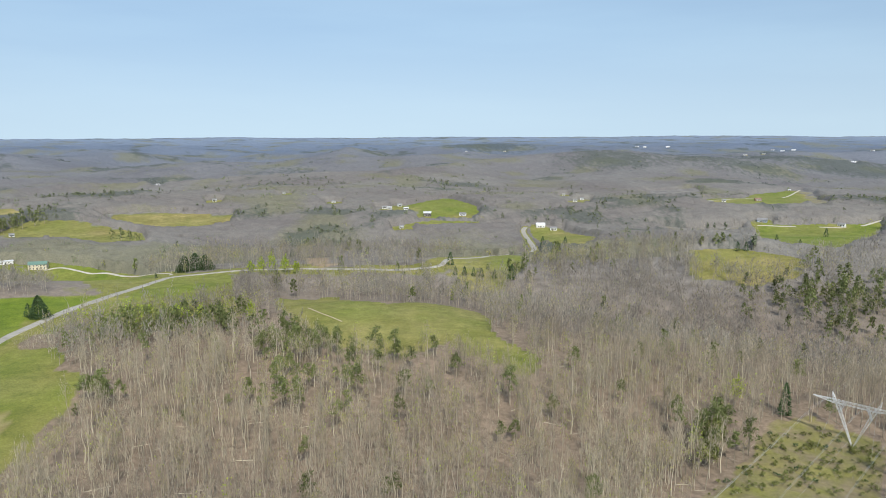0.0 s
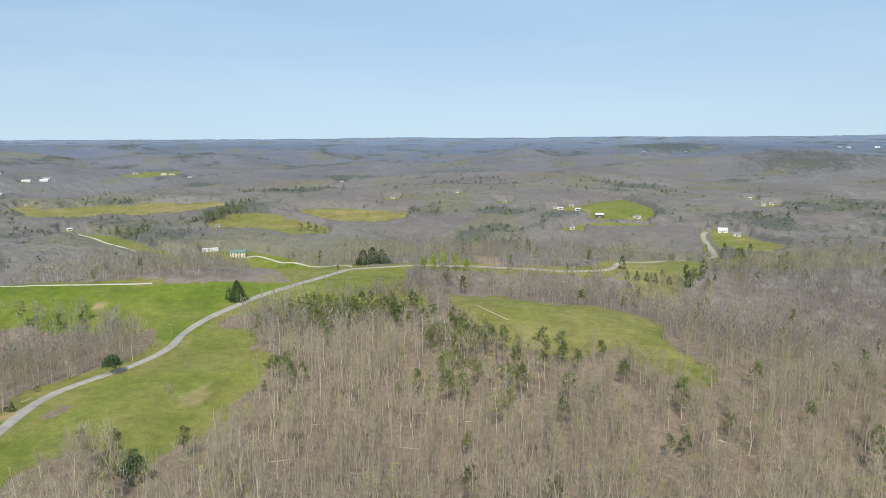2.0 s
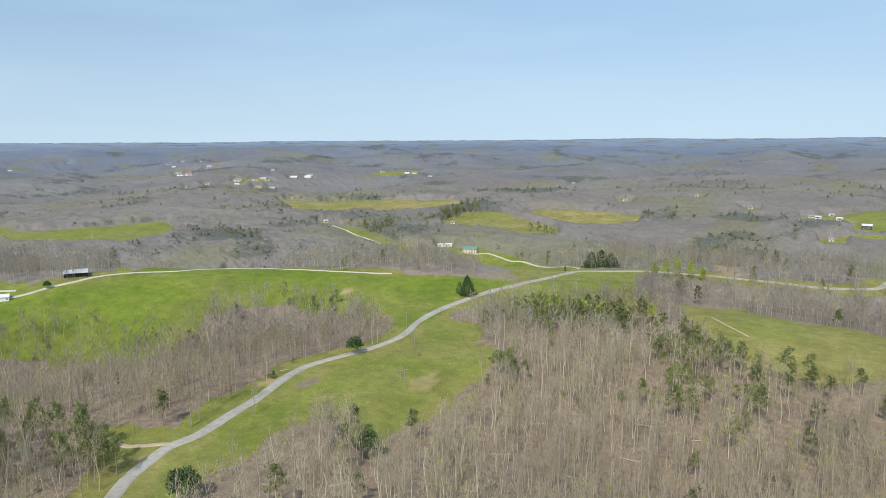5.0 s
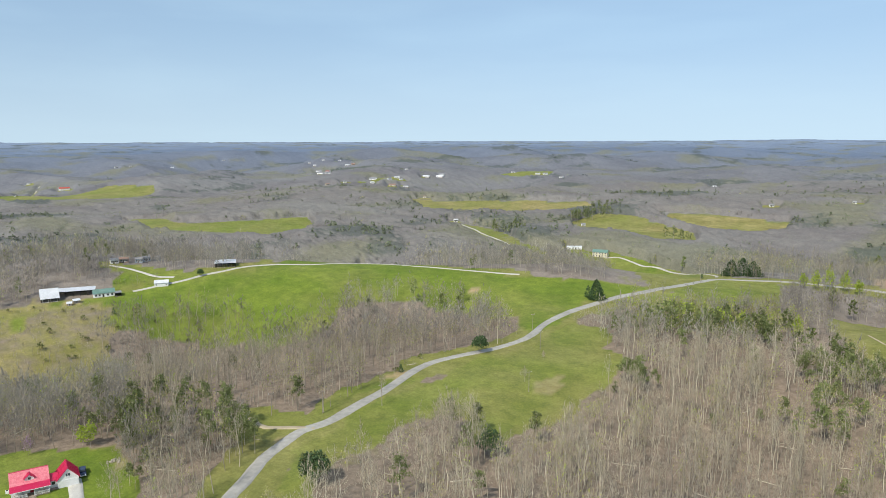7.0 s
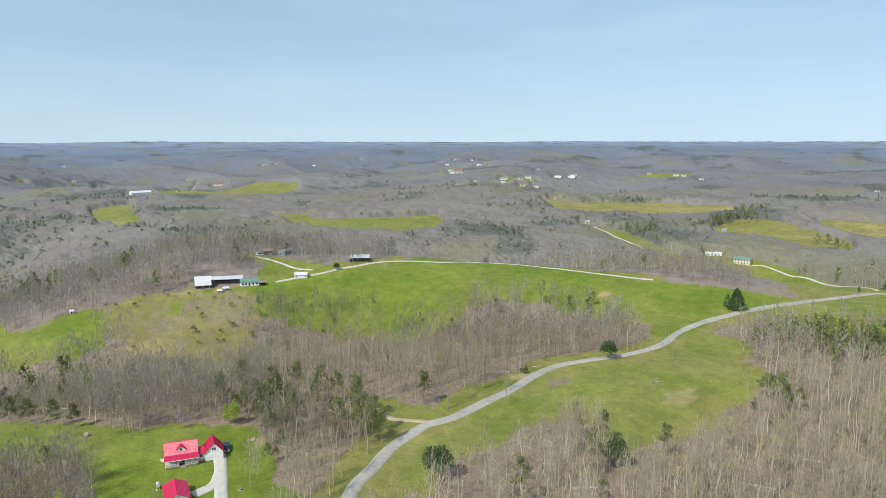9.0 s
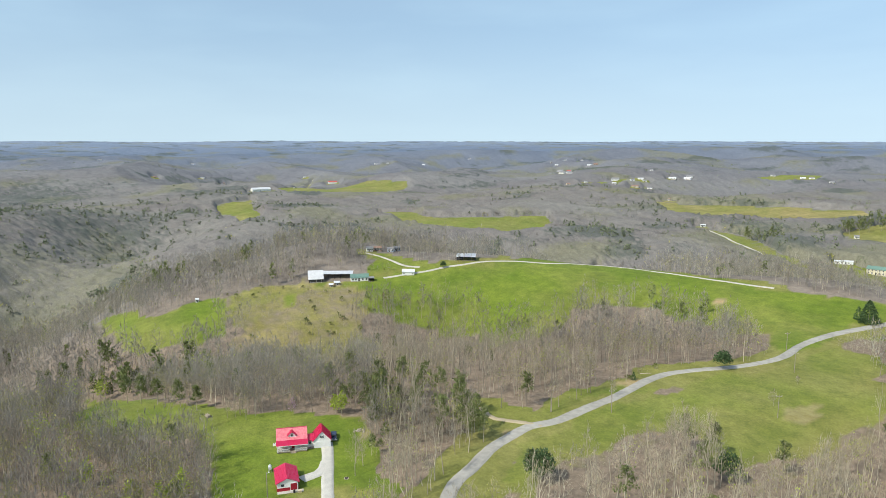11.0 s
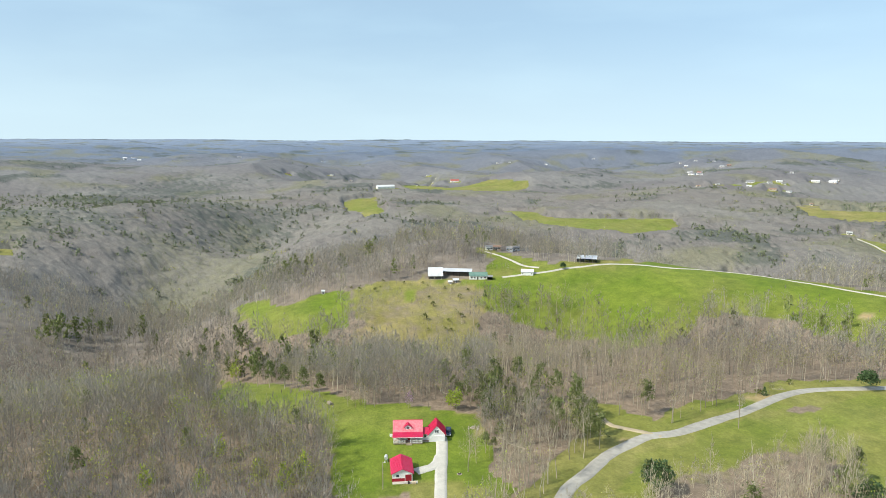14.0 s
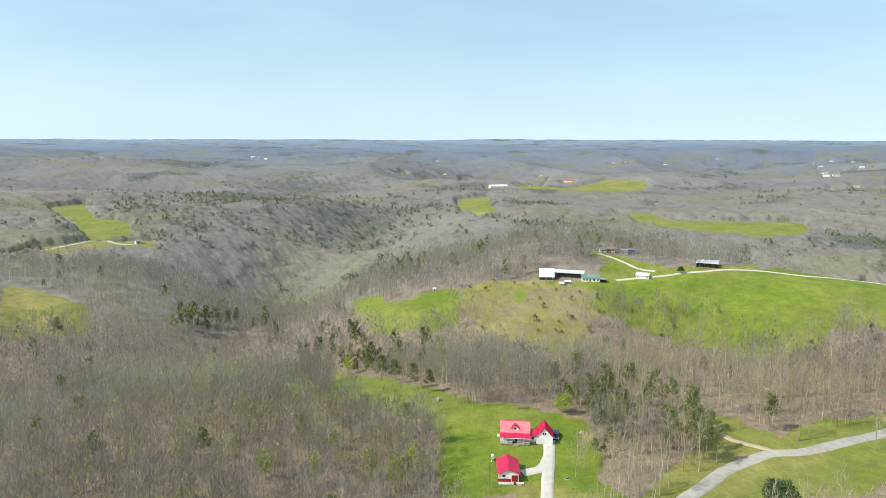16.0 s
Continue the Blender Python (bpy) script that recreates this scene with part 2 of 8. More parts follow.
def ground_material():
    m, nd, ln, b = shade("ground", 0.95)
    cover = nd.new("ShaderNodeAttribute")
    cover.attribute_name = "cover"
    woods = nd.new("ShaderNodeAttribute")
    woods.attribute_name = "hazed_canopy"
    split = nd.new("ShaderNodeSeparateColor")
    ln.new(cover.outputs["Color"], split.inputs[0])
    edge = nd.new("ShaderNodeMath")
    edge.operation = "MULTIPLY_ADD"
    ln.new(noise_node(nd, ln, 0.11, 5), edge.inputs[0])
    edge.inputs[1].default_value = 0.9
    ln.new(split.outputs[0], edge.inputs[2])
    litter = ramp_node(nd, ln, noise_node(nd, ln, 0.014, 5, 0.65), 0.35, 0.65, (0.268, 0.20, 0.144), (0.195, 0.154, 0.114))
    litter = mix_node(nd, ln, 0.55, litter, ramp_node(nd, ln, noise_node(nd, ln, 0.35, 6, 0.75), 0.35, 0.65, (0.07, 0.056, 0.042), (0.33, 0.255, 0.19)))
    lush = ramp_node(nd, ln, noise_node(nd, ln, 0.03, 5, 0.65), 0.35, 0.65, (0.098, 0.152, 0.012), (0.158, 0.205, 0.024))
    dry = ramp_node(nd, ln, noise_node(nd, ln, 0.035, 5, 0.65), 0.35, 0.65, (0.20, 0.172, 0.056), (0.31, 0.258, 0.108))
    grass = mix_node(nd, ln, split.outputs[1], lush, dry)
    grass = mix_node(nd, ln, 1.0, grass, ramp_node(nd, ln, noise_node(nd, ln, 0.16, 8, 0.72), 0.32, 0.68, (0.70, 0.73, 0.68), (1.24, 1.2, 1.26)), "MULTIPLY")
    grass = mix_node(nd, ln, 1.0, grass, ramp_node(nd, ln, noise_node(nd, ln, 1.1, 6, 0.75), 0.3, 0.7, (0.74, 0.76, 0.74), (1.24, 1.22, 1.24)), "MULTIPLY")
    # Distance steps: treetop tone with its shade, then grey and blue haze painted in.
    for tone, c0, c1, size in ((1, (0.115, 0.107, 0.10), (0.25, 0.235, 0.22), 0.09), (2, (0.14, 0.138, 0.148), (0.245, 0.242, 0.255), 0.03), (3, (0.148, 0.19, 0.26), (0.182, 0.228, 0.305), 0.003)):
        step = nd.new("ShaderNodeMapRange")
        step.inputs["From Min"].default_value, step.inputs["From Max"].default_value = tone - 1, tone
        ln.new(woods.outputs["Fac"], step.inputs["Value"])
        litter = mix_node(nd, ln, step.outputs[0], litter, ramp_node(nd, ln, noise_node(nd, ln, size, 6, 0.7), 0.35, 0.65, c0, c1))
    e2 = nd.new("ShaderNodeMapRange")
    e2.inputs["From Min"].default_value, e2.inputs["From Max"].default_value = 0.78, 1.12
    ln.new(edge.outputs[0], e2.inputs["Value"])
    col = mix_node(nd, ln, e2.outputs[0], litter, grass)
    soil = ramp_node(nd, ln, noise_node(nd, ln, 0.3, 4), 0.35, 0.65, (0.36, 0.24, 0.14), (0.48, 0.36, 0.23))
    col = mix_node(nd, ln, split.outputs[2], col, soil)
    ln.new(col, b.inputs["Base Color"])
    bumped(nd, ln, b, noise_node(nd, ln, 0.7, 5, 0.7), 0.6, 0.6)
    return m


M["ground"] = ground_material()


def canopy_material():
    """Leafless treetops: twig grey with brown and olive drifts; distant hills painted haze-blue."""
    m, nd, ln, b = shade("treetops", 0.95, spec=0.1)
    woods = nd.new("ShaderNodeAttribute")
    woods.attribute_name = "hazed_canopy"
    drift, crown, grain = noise_node(nd, ln, 0.0055, 5, 0.6), noise_node(nd, ln, 0.12, 4, 0.65), noise_node(nd, ln, 0.8, 3, 0.7)
    col = ramp_node(nd, ln, drift, 0.36, 0.64, CANOPY_HAZE_TONES[0][0], CANOPY_HAZE_TONES[0][1])
    for tone, (c0, c1) in ((2, CANOPY_HAZE_TONES[1]), (3, CANOPY_HAZE_TONES[2]), (4, CANOPY_HAZE_TONES[3])):
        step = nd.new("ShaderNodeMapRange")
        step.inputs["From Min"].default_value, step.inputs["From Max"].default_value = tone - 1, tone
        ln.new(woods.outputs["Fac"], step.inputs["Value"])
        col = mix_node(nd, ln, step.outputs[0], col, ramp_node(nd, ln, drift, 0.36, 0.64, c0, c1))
    for title, tint, most in (("buds", (0.165, 0.165, 0.095), 0.55), ("pines", (0.068, 0.084, 0.074), 0.66)):
        a = nd.new("ShaderNodeAttribute")
        a.attribute_name = title
        k = nd.new("ShaderNodeMath")
        k.operation = "MULTIPLY"
        k.inputs[1].default_value = most
        ln.new(a.outputs["Fac"], k.inputs[0])
        col = mix_node(nd, ln, k.outputs[0], col, tint)
    col = mix_node(nd, ln, 1.0, col, ramp_node(nd, ln, crown, 0.3, 0.7, (0.87, 0.87, 0.87), (1.12, 1.115, 1.10)), "MULTIPLY")
    col = mix_node(nd, ln, 1.0, col, ramp_node(nd, ln, grain, 0.3, 0.7, (0.72, 0.72, 0.73), (1.26, 1.25, 1.24)), "MULTIPLY")
    ln.new(col, b.inputs["Base Color"])
    bumped(nd, ln, b, crown, 0.4, 1.2)
    return m


# Treetop colours by distance; the last three have blue haze painted in.
CANOPY_HAZE_TONES = [((0.156, 0.143, 0.138), (0.195, 0.188, 0.174)), ((0.136, 0.140, 0.158), (0.165, 0.172, 0.190)), ((0.118, 0.152, 0.214), (0.138, 0.174, 0.240)), ((0.175, 0.222, 0.300), (0.200, 0.250, 0.335))]
M["hazed_canopy"] = canopy_material()

# ---- land ----
FIELDS, TURF, YARDS = [], [], []


def field(points, dryness_and_haze=0.3, soil=0.0, turf=1.0):
    FIELDS.append((np.array(points), dryness_and_haze, soil))
    TURF.append(turf)


# Far yards: the high dryness mutes their green, haze put into the colour.
def yard(x, y, radius, dryness_and_haze=0.6):
    YARDS.append((x, y, radius))
    a = np.arange(10) * 0.628
    field(np.stack([x + radius * np.cos(a) * (1 + 0.25 * np.sin(a * 3 + x)), y + radius * np.sin(a) * (1 + 0.25 * np.cos(a * 2 + y))], 1), dryness_and_haze)


# house lawn
field([(-252.1, 38.4), (-245.8, 62.1), (-232.4, 89.3), (-210.2, 84.5), (-191.3, 75.1), (-178.1, 71.8), (-185.5, 27.4), (-203.5, 28.7), (-218.0, 33.2), (-231.8, 32.3)], 0.05, 0.00)
# meadow behind the house
field([(-280.5, -5.0), (-369.0, -1.5), (-353.7, 13.7), (-282.2, 27.3), (-265.6, 39.3), (-254.9, 48.7), (-247.2, 40.8), (-256.3, 29.1), (-260.2, 20.8), (-268.3, 10.2)], 0.25, 0.00)
# grassy corner left
field([(-372.0, -3.7), (-355.3, 11.8), (-286.5, 28.9), (-271.5, 40.2), (-259.8, 46.9), (-252.6, 35.1), (-261.6, 22.0), (-283.5, 5.0)], 0.40, 0.00)
# road pasture
field([(-165.9, 102.5), (-188.2, 123.3), (-188.0, 146.7), (-195.9, 181.4), (-206.0, 218.1), (-200.2, 250.9), (-202.1, 285.2), (-207.6, 324.9), (-189.9, 325.1), (-171.9, 297.4), (-153.4, 288.8), (-146.8, 266.8), (-144.6, 249.0), (-138.8, 235.1), (-139.1, 215.5), (-140.7, 192.6), (-142.1, 178.3), (-155.2, 185.0), (-166.5, 195.1), (-178.7, 192.3), (-174.9, 173.0), (-169.7, 156.8), (-171.6, 143.2), (-177.1, 128.8), (-168.3, 117.9), (-158.3, 108.7)], 0.42, 0.00)
# road verge
field([(-190.3, 124.9), (-192.3, 130.9), (-195.8, 153.8), (-201.9, 179.3), (-208.3, 198.9), (-215.3, 198.0), (-212.9, 180.3), (-204.3, 155.1), (-198.0, 140.8), (-212.1, 133.2), (-226.1, 130.4), (-219.3, 124.2), (-204.2, 126.0), (-197.5, 129.1)], 0.45, 0.00)
# ridge pasture
field([(-448.6, 157.8), (-451.4, 176.0), (-443.6, 205.7), (-441.0, 240.8), (-430.4, 279.2), (-516.8, 436.6), (-342.6, 363.5), (-279.4, 386.6), (-247.1, 406.3), (-221.0, 427.8), (-212.2, 418.8), (-220.2, 362.9), (-213.5, 306.4), (-206.7, 281.8), (-225.5, 299.6), (-257.2, 330.1), (-292.1, 336.4), (-328.8, 326.7), (-354.1, 303.7), (-352.1, 277.9), (-344.0, 253.7), (-363.1, 234.0), (-383.3, 227.0), (-407.1, 202.1), (-420.1, 169.5), (-416.7, 139.6), (-416.8, 119.3), (-414.4, 104.9), (-444.7, 113.7), (-446.8, 128.9), (-446.8, 144.2)], 0.08, 0.00)
# old pasture
field([(-388.0, 71.2), (-401.6, 87.2), (-415.7, 111.7), (-436.9, 125.2), (-440.2, 149.7), (-430.2, 164.2), (-411.4, 162.8), (-396.3, 134.6), (-379.9, 122.0), (-371.3, 109.2), (-372.4, 80.5)], 0.88, 0.00, 0.55)
# hollow pasture
field([(-399.0, 77.6), (-397.6, 115.3), (-382.1, 138.8), (-366.4, 146.3), (-355.1, 115.9), (-376.6, 89.2)], 0.85, 0.00, 0.60)
# spur pasture
field([(-568.5, 2.4), (-455.0, 30.9), (-453.1, 51.6), (-450.5, 70.8), (-414.2, 69.7), (-406.3, 61.7), (-411.7, 43.1), (-437.6, 19.6), (-473.9, 7.8)], 0.12, 0.00)
# spur to the barn
field([(-452.6, 76.6), (-458.7, 100.2), (-449.9, 129.0), (-437.7, 156.9), (-431.6, 127.4), (-428.0, 93.3), (-427.5, 72.1)], 0.62, 0.00, 0.68)
# far farmhouse lawn
field([(-491.3, 189.3), (-494.5, 205.6), (-471.5, 213.3), (-450.3, 216.3), (-453.9, 197.4), (-473.7, 193.0)], 0.30, 0.00)
# lane grass
field([(-468.8, 176.8), (-479.1, 203.3), (-453.8, 219.3), (-441.9, 236.1), (-437.8, 261.7), (-563.8, 400.3), (-424.8, 254.1), (-438.5, 216.4)], 0.25, 0.00)
# centre field
field([(-112.6, 449.6), (-79.4, 471.9), (-35.3, 409.5), (5.5, 438.0), (23.2, 431.4), (23.4, 353.2), (36.0, 320.5), (40.3, 301.8), (36.2, 299.3), (22.6, 320.2), (1.4, 340.5), (-17.8, 329.5), (-51.9, 338.0), (-66.1, 355.4), (-82.3, 376.6)], 0.55, 0.00)
# field by the road
field([(-205.8, 393.4), (-202.2, 428.7), (-198.3, 497.4), (-167.2, 521.4), (-152.7, 511.7), (-147.1, 478.9), (-160.3, 449.3), (-178.1, 431.2), (-194.6, 412.4)], 0.35, 0.00)
# green house yard
field([(-389.1, 587.9), (-365.0, 636.2), (-321.7, 629.0), (-267.9, 593.3), (-220.4, 533.8), (-214.3, 474.4), (-237.8, 464.7), (-345.9, 602.2)], 0.25, 0.00)
# lane spur field
field([(-609.4, 679.9), (-546.6, 671.7), (-435.4, 595.9), (-390.8, 590.4), (-403.9, 570.5), (-478.9, 596.6)], 0.35, 0.00, 0.70)
# far meadow
field([(-497.8, 767.7), (-503.0, 848.0), (-444.9, 855.2), (-347.1, 804.3), (-315.0, 746.2), (-353.4, 720.5), (-412.7, 762.5), (-457.7, 743.4)], 0.70, 0.00)
# far meadow east
field([(-445.3, 890.9), (-379.0, 918.9), (-276.0, 921.6), (-264.7, 871.7), (-300.9, 842.9), (-353.8, 838.4)], 0.85, 0.00)
# far meadow west
field([(-862.4, 838.8), (-734.2, 905.8), (-576.7, 939.1), (-538.6, 900.2), (-554.6, 841.7), (-641.5, 814.7), (-753.6, 768.0)], 0.70, 0.00)
# far meadow tan
field([(-667.5, 889.4), (-569.9, 928.0), (-536.0, 891.2), (-554.6, 841.7), (-620.0, 838.7)], 0.90, 0.00)
# far hill green, its green muted for haze through the dryness
field([(-1054.0, 426.4), (-894.8, 421.2), (-823.4, 403.7), (-786.4, 447.9), (-750.5, 545.8), (-686.7, 507.8), (-664.9, 427.6), (-714.9, 393.4), (-792.8, 358.3)], 0.42, 0.00)
# far field a, haze put in as dryness
field([(-1239.3, 210.3), (-1286.4, 282.2), (-904.0, 209.6), (-895.8, 181.3), (-1165.6, 202.3)], 0.35, 0.00)
# far field b, duller by dryness that stands for haze
field([(-1521.0, 385.1), (-1696.8, 669.2), (-1564.6, 719.2), (-1476.1, 681.9), (-1341.5, 480.7), (-1391.1, 376.0)], 0.50, 0.00)
# west field a, some haze painted in as dryness
field([(-961.3, -364.4), (-1027.5, -342.1), (-819.7, -263.6), (-784.9, -217.6), (-708.5, -189.7), (-689.5, -227.2), (-767.5, -268.2)], 0.28, 0.00)
# west field b
field([(-515.1, -229.7), (-501.8, -203.6), (-474.4, -161.1), (-454.8, -158.1), (-433.1, -177.2), (-415.7, -187.5)], 0.60, 0.00)
# west lane field
field([(-657.1, -263.5), (-689.5, -227.2), (-688.8, -182.3), (-650.8, -205.7), (-619.6, -231.6)], 0.50, 0.00, 0.60)
# east green
field([(361.1, 818.9), (417.6, 813.0), (510.3, 814.3), (481.4, 766.4), (321.0, 568.1), (299.7, 599.8), (306.3, 668.1)], 0.25, 0.00)
# east meadow
field([(204.6, 584.7), (243.4, 581.1), (273.5, 545.8), (278.0, 528.3), (234.9, 527.6), (202.7, 545.6)], 0.70, 0.00)
# east soil strip
field([(240.4, 836.1), (292.7, 811.9), (351.7, 812.1), (324.5, 777.0), (265.1, 787.6)], 0.90, 0.00, 0.40)
# far green hill, dryness raised to paint haze over the green
field([(-49.6, 958.7), (4.9, 1063.0), (45.8, 936.9), (46.9, 886.8), (10.7, 851.9), (-30.4, 850.5)], 0.30, 0.00)
# farm grass
field([(-60.2, 788.2), (-15.8, 800.8), (37.3, 830.2), (80.4, 862.3), (-3.0, 837.0), (-42.2, 810.4)], 0.40, 0.00)
# white house lawn
field([(100.5, 824.9), (138.6, 833.6), (164.8, 737.8), (131.4, 659.0), (102.8, 721.7)], 0.60, 0.00)
# bend meadow
field([(2.4, 547.5), (9.6, 578.9), (48.3, 694.3), (72.3, 610.7), (52.9, 561.5), (24.7, 545.4)], 0.40, 0.00, 0.70)
# far spur
field([(365.6, 998.2), (574.6, 1311.7), (740.0, 1451.2), (675.8, 1263.6), (470.8, 920.6), (380.6, 917.2)], 0.35, 0.00)
# spur end
field([(729.9, 1442.9), (732.0, 1391.2), (521.1, 944.8), (480.7, 911.0)], 0.95, 0.00, 0.50)
# far clearing
field([(397.8, 1394.4), (510.7, 1429.5), (499.4, 1350.6), (391.1, 1296.3)], 0.95, 0.00, 0.30)
# line corridor
field([(76.9, 198.6), (96.1, 218.3), (111.6, 234.3), (120.3, 251.7), (136.2, 253.8), (143.9, 244.3), (154.4, 232.4), (94.8, 136.9), (50.1, 157.2)], 0.70, 0.00, 0.55)
# grass round the dirt track
field([(-222.6, 135.4), (-210.3, 144.2), (-198.9, 149.0), (-201.0, 158.6), (-202.9, 174.3), (-198.7, 162.2), (-194.9, 146.0), (-197.1, 135.2), (-204.2, 128.9), (-209.3, 127.3)], 0.5, 0.00)
# pale far pasture
field([(-1662.1, 642.6), (-1539.4, 709.4), (-1483.9, 679.2), (-1504.0, 593.8)], 0.55, 0.00)
# village greens
field([(-1282.9, 1051.8), (-1291.6, 1156.9), (-1297.1, 1208.8), (-1275.3, 1179.3), (-1250.6, 1076.4), (-1262.0, 1034.8)], 0.20, 0.00)
field([(-1228.6, 1529.7), (-1223.6, 1651.0), (-1198.2, 1771.9), (-1116.3, 1639.0), (-1166.9, 1528.5)], 0.40, 0.00)
# bare bank above the track
field([(-195.9, 134.3), (-197.6, 126.3), (-194.1, 118.6), (-191.9, 120.4), (-192.0, 129.3)], 0.00, 0.55)
# bare patch
field([(-304.0, 339.9), (-298.6, 346.7), (-292.3, 342.2), (-297.4, 335.7)], 0.00, 0.85)
# bare patch pasture
field([(-166.0, 239.0), (-161.9, 254.3), (-151.7, 243.0), (-151.8, 230.5), (-159.1, 229.2)], 0.00, 0.35)
# bare road cut
field([(-217.1, 193.7), (-219.4, 204.6), (-216.0, 206.0), (-211.6, 193.2)], 0.00, 0.60)
# barn yard soil
field([(-449.2, 141.5), (-453.5, 152.8), (-447.1, 152.7), (-440.9, 142.9)], 0.00, 0.70)
# house patch
field([(-222.3, 82.1), (-223.8, 86.8), (-219.3, 85.9), (-217.6, 81.9)], 0.00, 0.50)
# clearing soil
field([(-128.6, 596.8), (-109.0, 596.1), (-86.0, 555.9), (-99.3, 541.5)], 0.00, 0.60)

yard(-1536.7, 1161.1, 14.7)
yard(-1497.8, 1157.6, 14.0)
yard(-1282.0, 1122.6, 14.0)
yard(-1253.1, 1096.4, 14.0)
yard(-1271.9, 1169.8, 14.0)
yard(-1261.6, 1198.3, 14.0)
yard(-1219.5, 1129.2, 14.0)
yard(-1206.7, 1160.2, 14.0)
yard(-1284.8, 991.6, 14.0)
yard(-1281.8, 1039.0, 14.0)
yard(-1269.1, 1293.3, 15.0)
yard(-1263.0, 1336.7, 15.1)
yard(-1213.1, 1587.6, 14.0)
yard(-1144.5, 1608.4, 14.0)
yard(-1130.2, 1622.1, 14.0)
yard(-1065.7, 1604.3, 14.0)
yard(-1997.3, 1466.7, 14.0)
yard(-1922.3, 1431.8, 14.0)
yard(-1972.6, 1504.7, 14.0)
yard(-1959.2, 1565.7, 14.0)
yard(-1761.2, 1438.5, 14.0)
yard(-1742.2, 1447.3, 14.0)
yard(-1399.1, 1349.7, 14.0)
yard(-854.6, 866.5, 14.0)
yard(-617.3, 684.9, 14.0)
yard(-77.8, 924.7, 14.0)
yard(-70.6, 919.3, 14.0)
yard(-58.2, 947.2, 14.0)
yard(-48.2, 914.7, 14.0)
yard(-19.5, 853.8, 14.0)
yard(23.7, 872.7, 14.0)
yard(-46.9, 789.1, 14.0)
yard(116.8, 836.9, 14.0)
yard(129.5, 822.4, 14.0)
yard(218.4, 1278.5, 14.0)
yard(183.6, 976.9, 14.0)
yard(197.2, 998.7, 14.0)
yard(375.0, 823.6, 14.0)
yard(456.0, 801.4, 14.0)
yard(427.6, 953.5, 14.0)
yard(377.2, 944.5, 14.0)
yard(692.1, 1408.1, 14.0)
yard(875.1, 3213.0, 14.0)
yard(893.5, 3151.8, 14.0)
yard(1000.1, 3163.7, 16.7)
yard(1388.7, 2996.9, 14.0)
yard(1396.2, 2927.0, 14.1)
yard(1456.6, 2951.1, 14.3)
yard(955.2, 2244.2, 14.0)
yard(1027.5, 2278.0, 14.0)
yard(1557.5, 2581.5, 14.0)
yard(1284.4, 2216.8, 14.0)
yard(97.2, 2986.4, 14.0)
yard(265.3, 3063.5, 14.0)
yard(-730.3, 1808.1, 14.0)
yard(-326.4, 1004.3, 14.0)
yard(-246.5, 1091.5, 14.0)
yard(-154.1, 986.0, 14.0)
yard(-1424.6, 332.9, 34.2)
yard(-1773.2, 600.2, 20.3)
yard(-1855.5, 1396.0, 14.0)
yard(-1810.3, 1395.9, 14.0)
yard(-1288.2, 1133.7, 14.0)
yard(-1277.1, 1199.4, 14.0)
yard(-1281.8, 1364.3, 14.0)
yard(-3034.2, -290.0, 14.0)
yard(-3094.8, -344.9, 14.0)
yard(-2758.7, 84.5, 14.0)
yard(-2931.5, 417.2, 14.0)
yard(-2016.4, 597.2, 14.0)
yard(-2361.3, 962.6, 14.0)
yard(-2314.8, 988.5, 14.0)
yard(-2432.3, 1185.9, 14.0)
yard(-2069.6, 318.7, 14.0)
yard(-1959.2, 185.5, 14.0)
yard(-2487.6, 1421.2, 14.0)
yard(-2039.4, 371.8, 14.0)
yard(-685.4, -183.4, 14.0)
yard(-2070.8, -635.1, 14.0)
yard(-2744.0, -781.0, 14.0)
yard(-3189.9, -358.8, 14.3)
yard(-3199.7, -323.8, 14.4)
yard(-465.2, 751.7, 14.0)

yard(-359.9, 613.2, 15.0, 0.3)
yard(-389.8, 614.2, 11.0, 0.3)


def inside(poly, x, y):
    hit = np.zeros(x.shape, bool)
    lo, hi = poly.min(0), poly.max(0)
    near = np.nonzero((x > lo[0]) & (x < hi[0]) & (y > lo[1]) & (y < hi[1]))
    px, py = x[near], y[near]
    h = np.zeros(px.shape, bool)
    for (x0, y0), (x1, y1) in zip(poly, np.roll(poly, -1, 0)):
        if y0 != y1:
            h ^= ((y0 > py) != (y1 > py)) & (px < (x1 - x0) * (py - y0) / (y1 - y0) + x0)
    hit[near] = h
    return hit


def cover_at(x, y):
    """How grassy, how dry and how bare the ground is; far dryness includes painted haze."""
    wx = x + 14 * (soft_noise(x, y, 38, 5) - 0.5) + 7 * (soft_noise(x, y, 14, 25) - 0.5)
    wy = y + 14 * (soft_noise(x, y, 38, 6) - 0.5) + 7 * (soft_noise(x, y, 14, 26) - 0.5)
    r = np.hypot(x, y)
    grass, dry, soil = np.zeros(x.shape), np.zeros(x.shape), np.zeros(x.shape)
    patch = (soft_noise(x, y, 330, 8) > 0.85) & (r > 1450) & (r < 2300)
    grass[patch], dry[patch] = 0.9, np.clip(soft_noise(x, y, 500, 9), 0, 1)[patch]
    for (poly, d, s), turf in zip(FIELDS, TURF):
        k = inside(poly, wx, wy)
        if s:
            soil[k] = s
        else:
            grass[k], dry[k] = turf, d
    dry = np.clip(dry + 0.75 * (soft_noise(x, y, 38, 10) * 0.65 + soft_noise(x, y, 11, 11) * 0.35 - 0.5), 0, 1)
    return grass, dry, soil


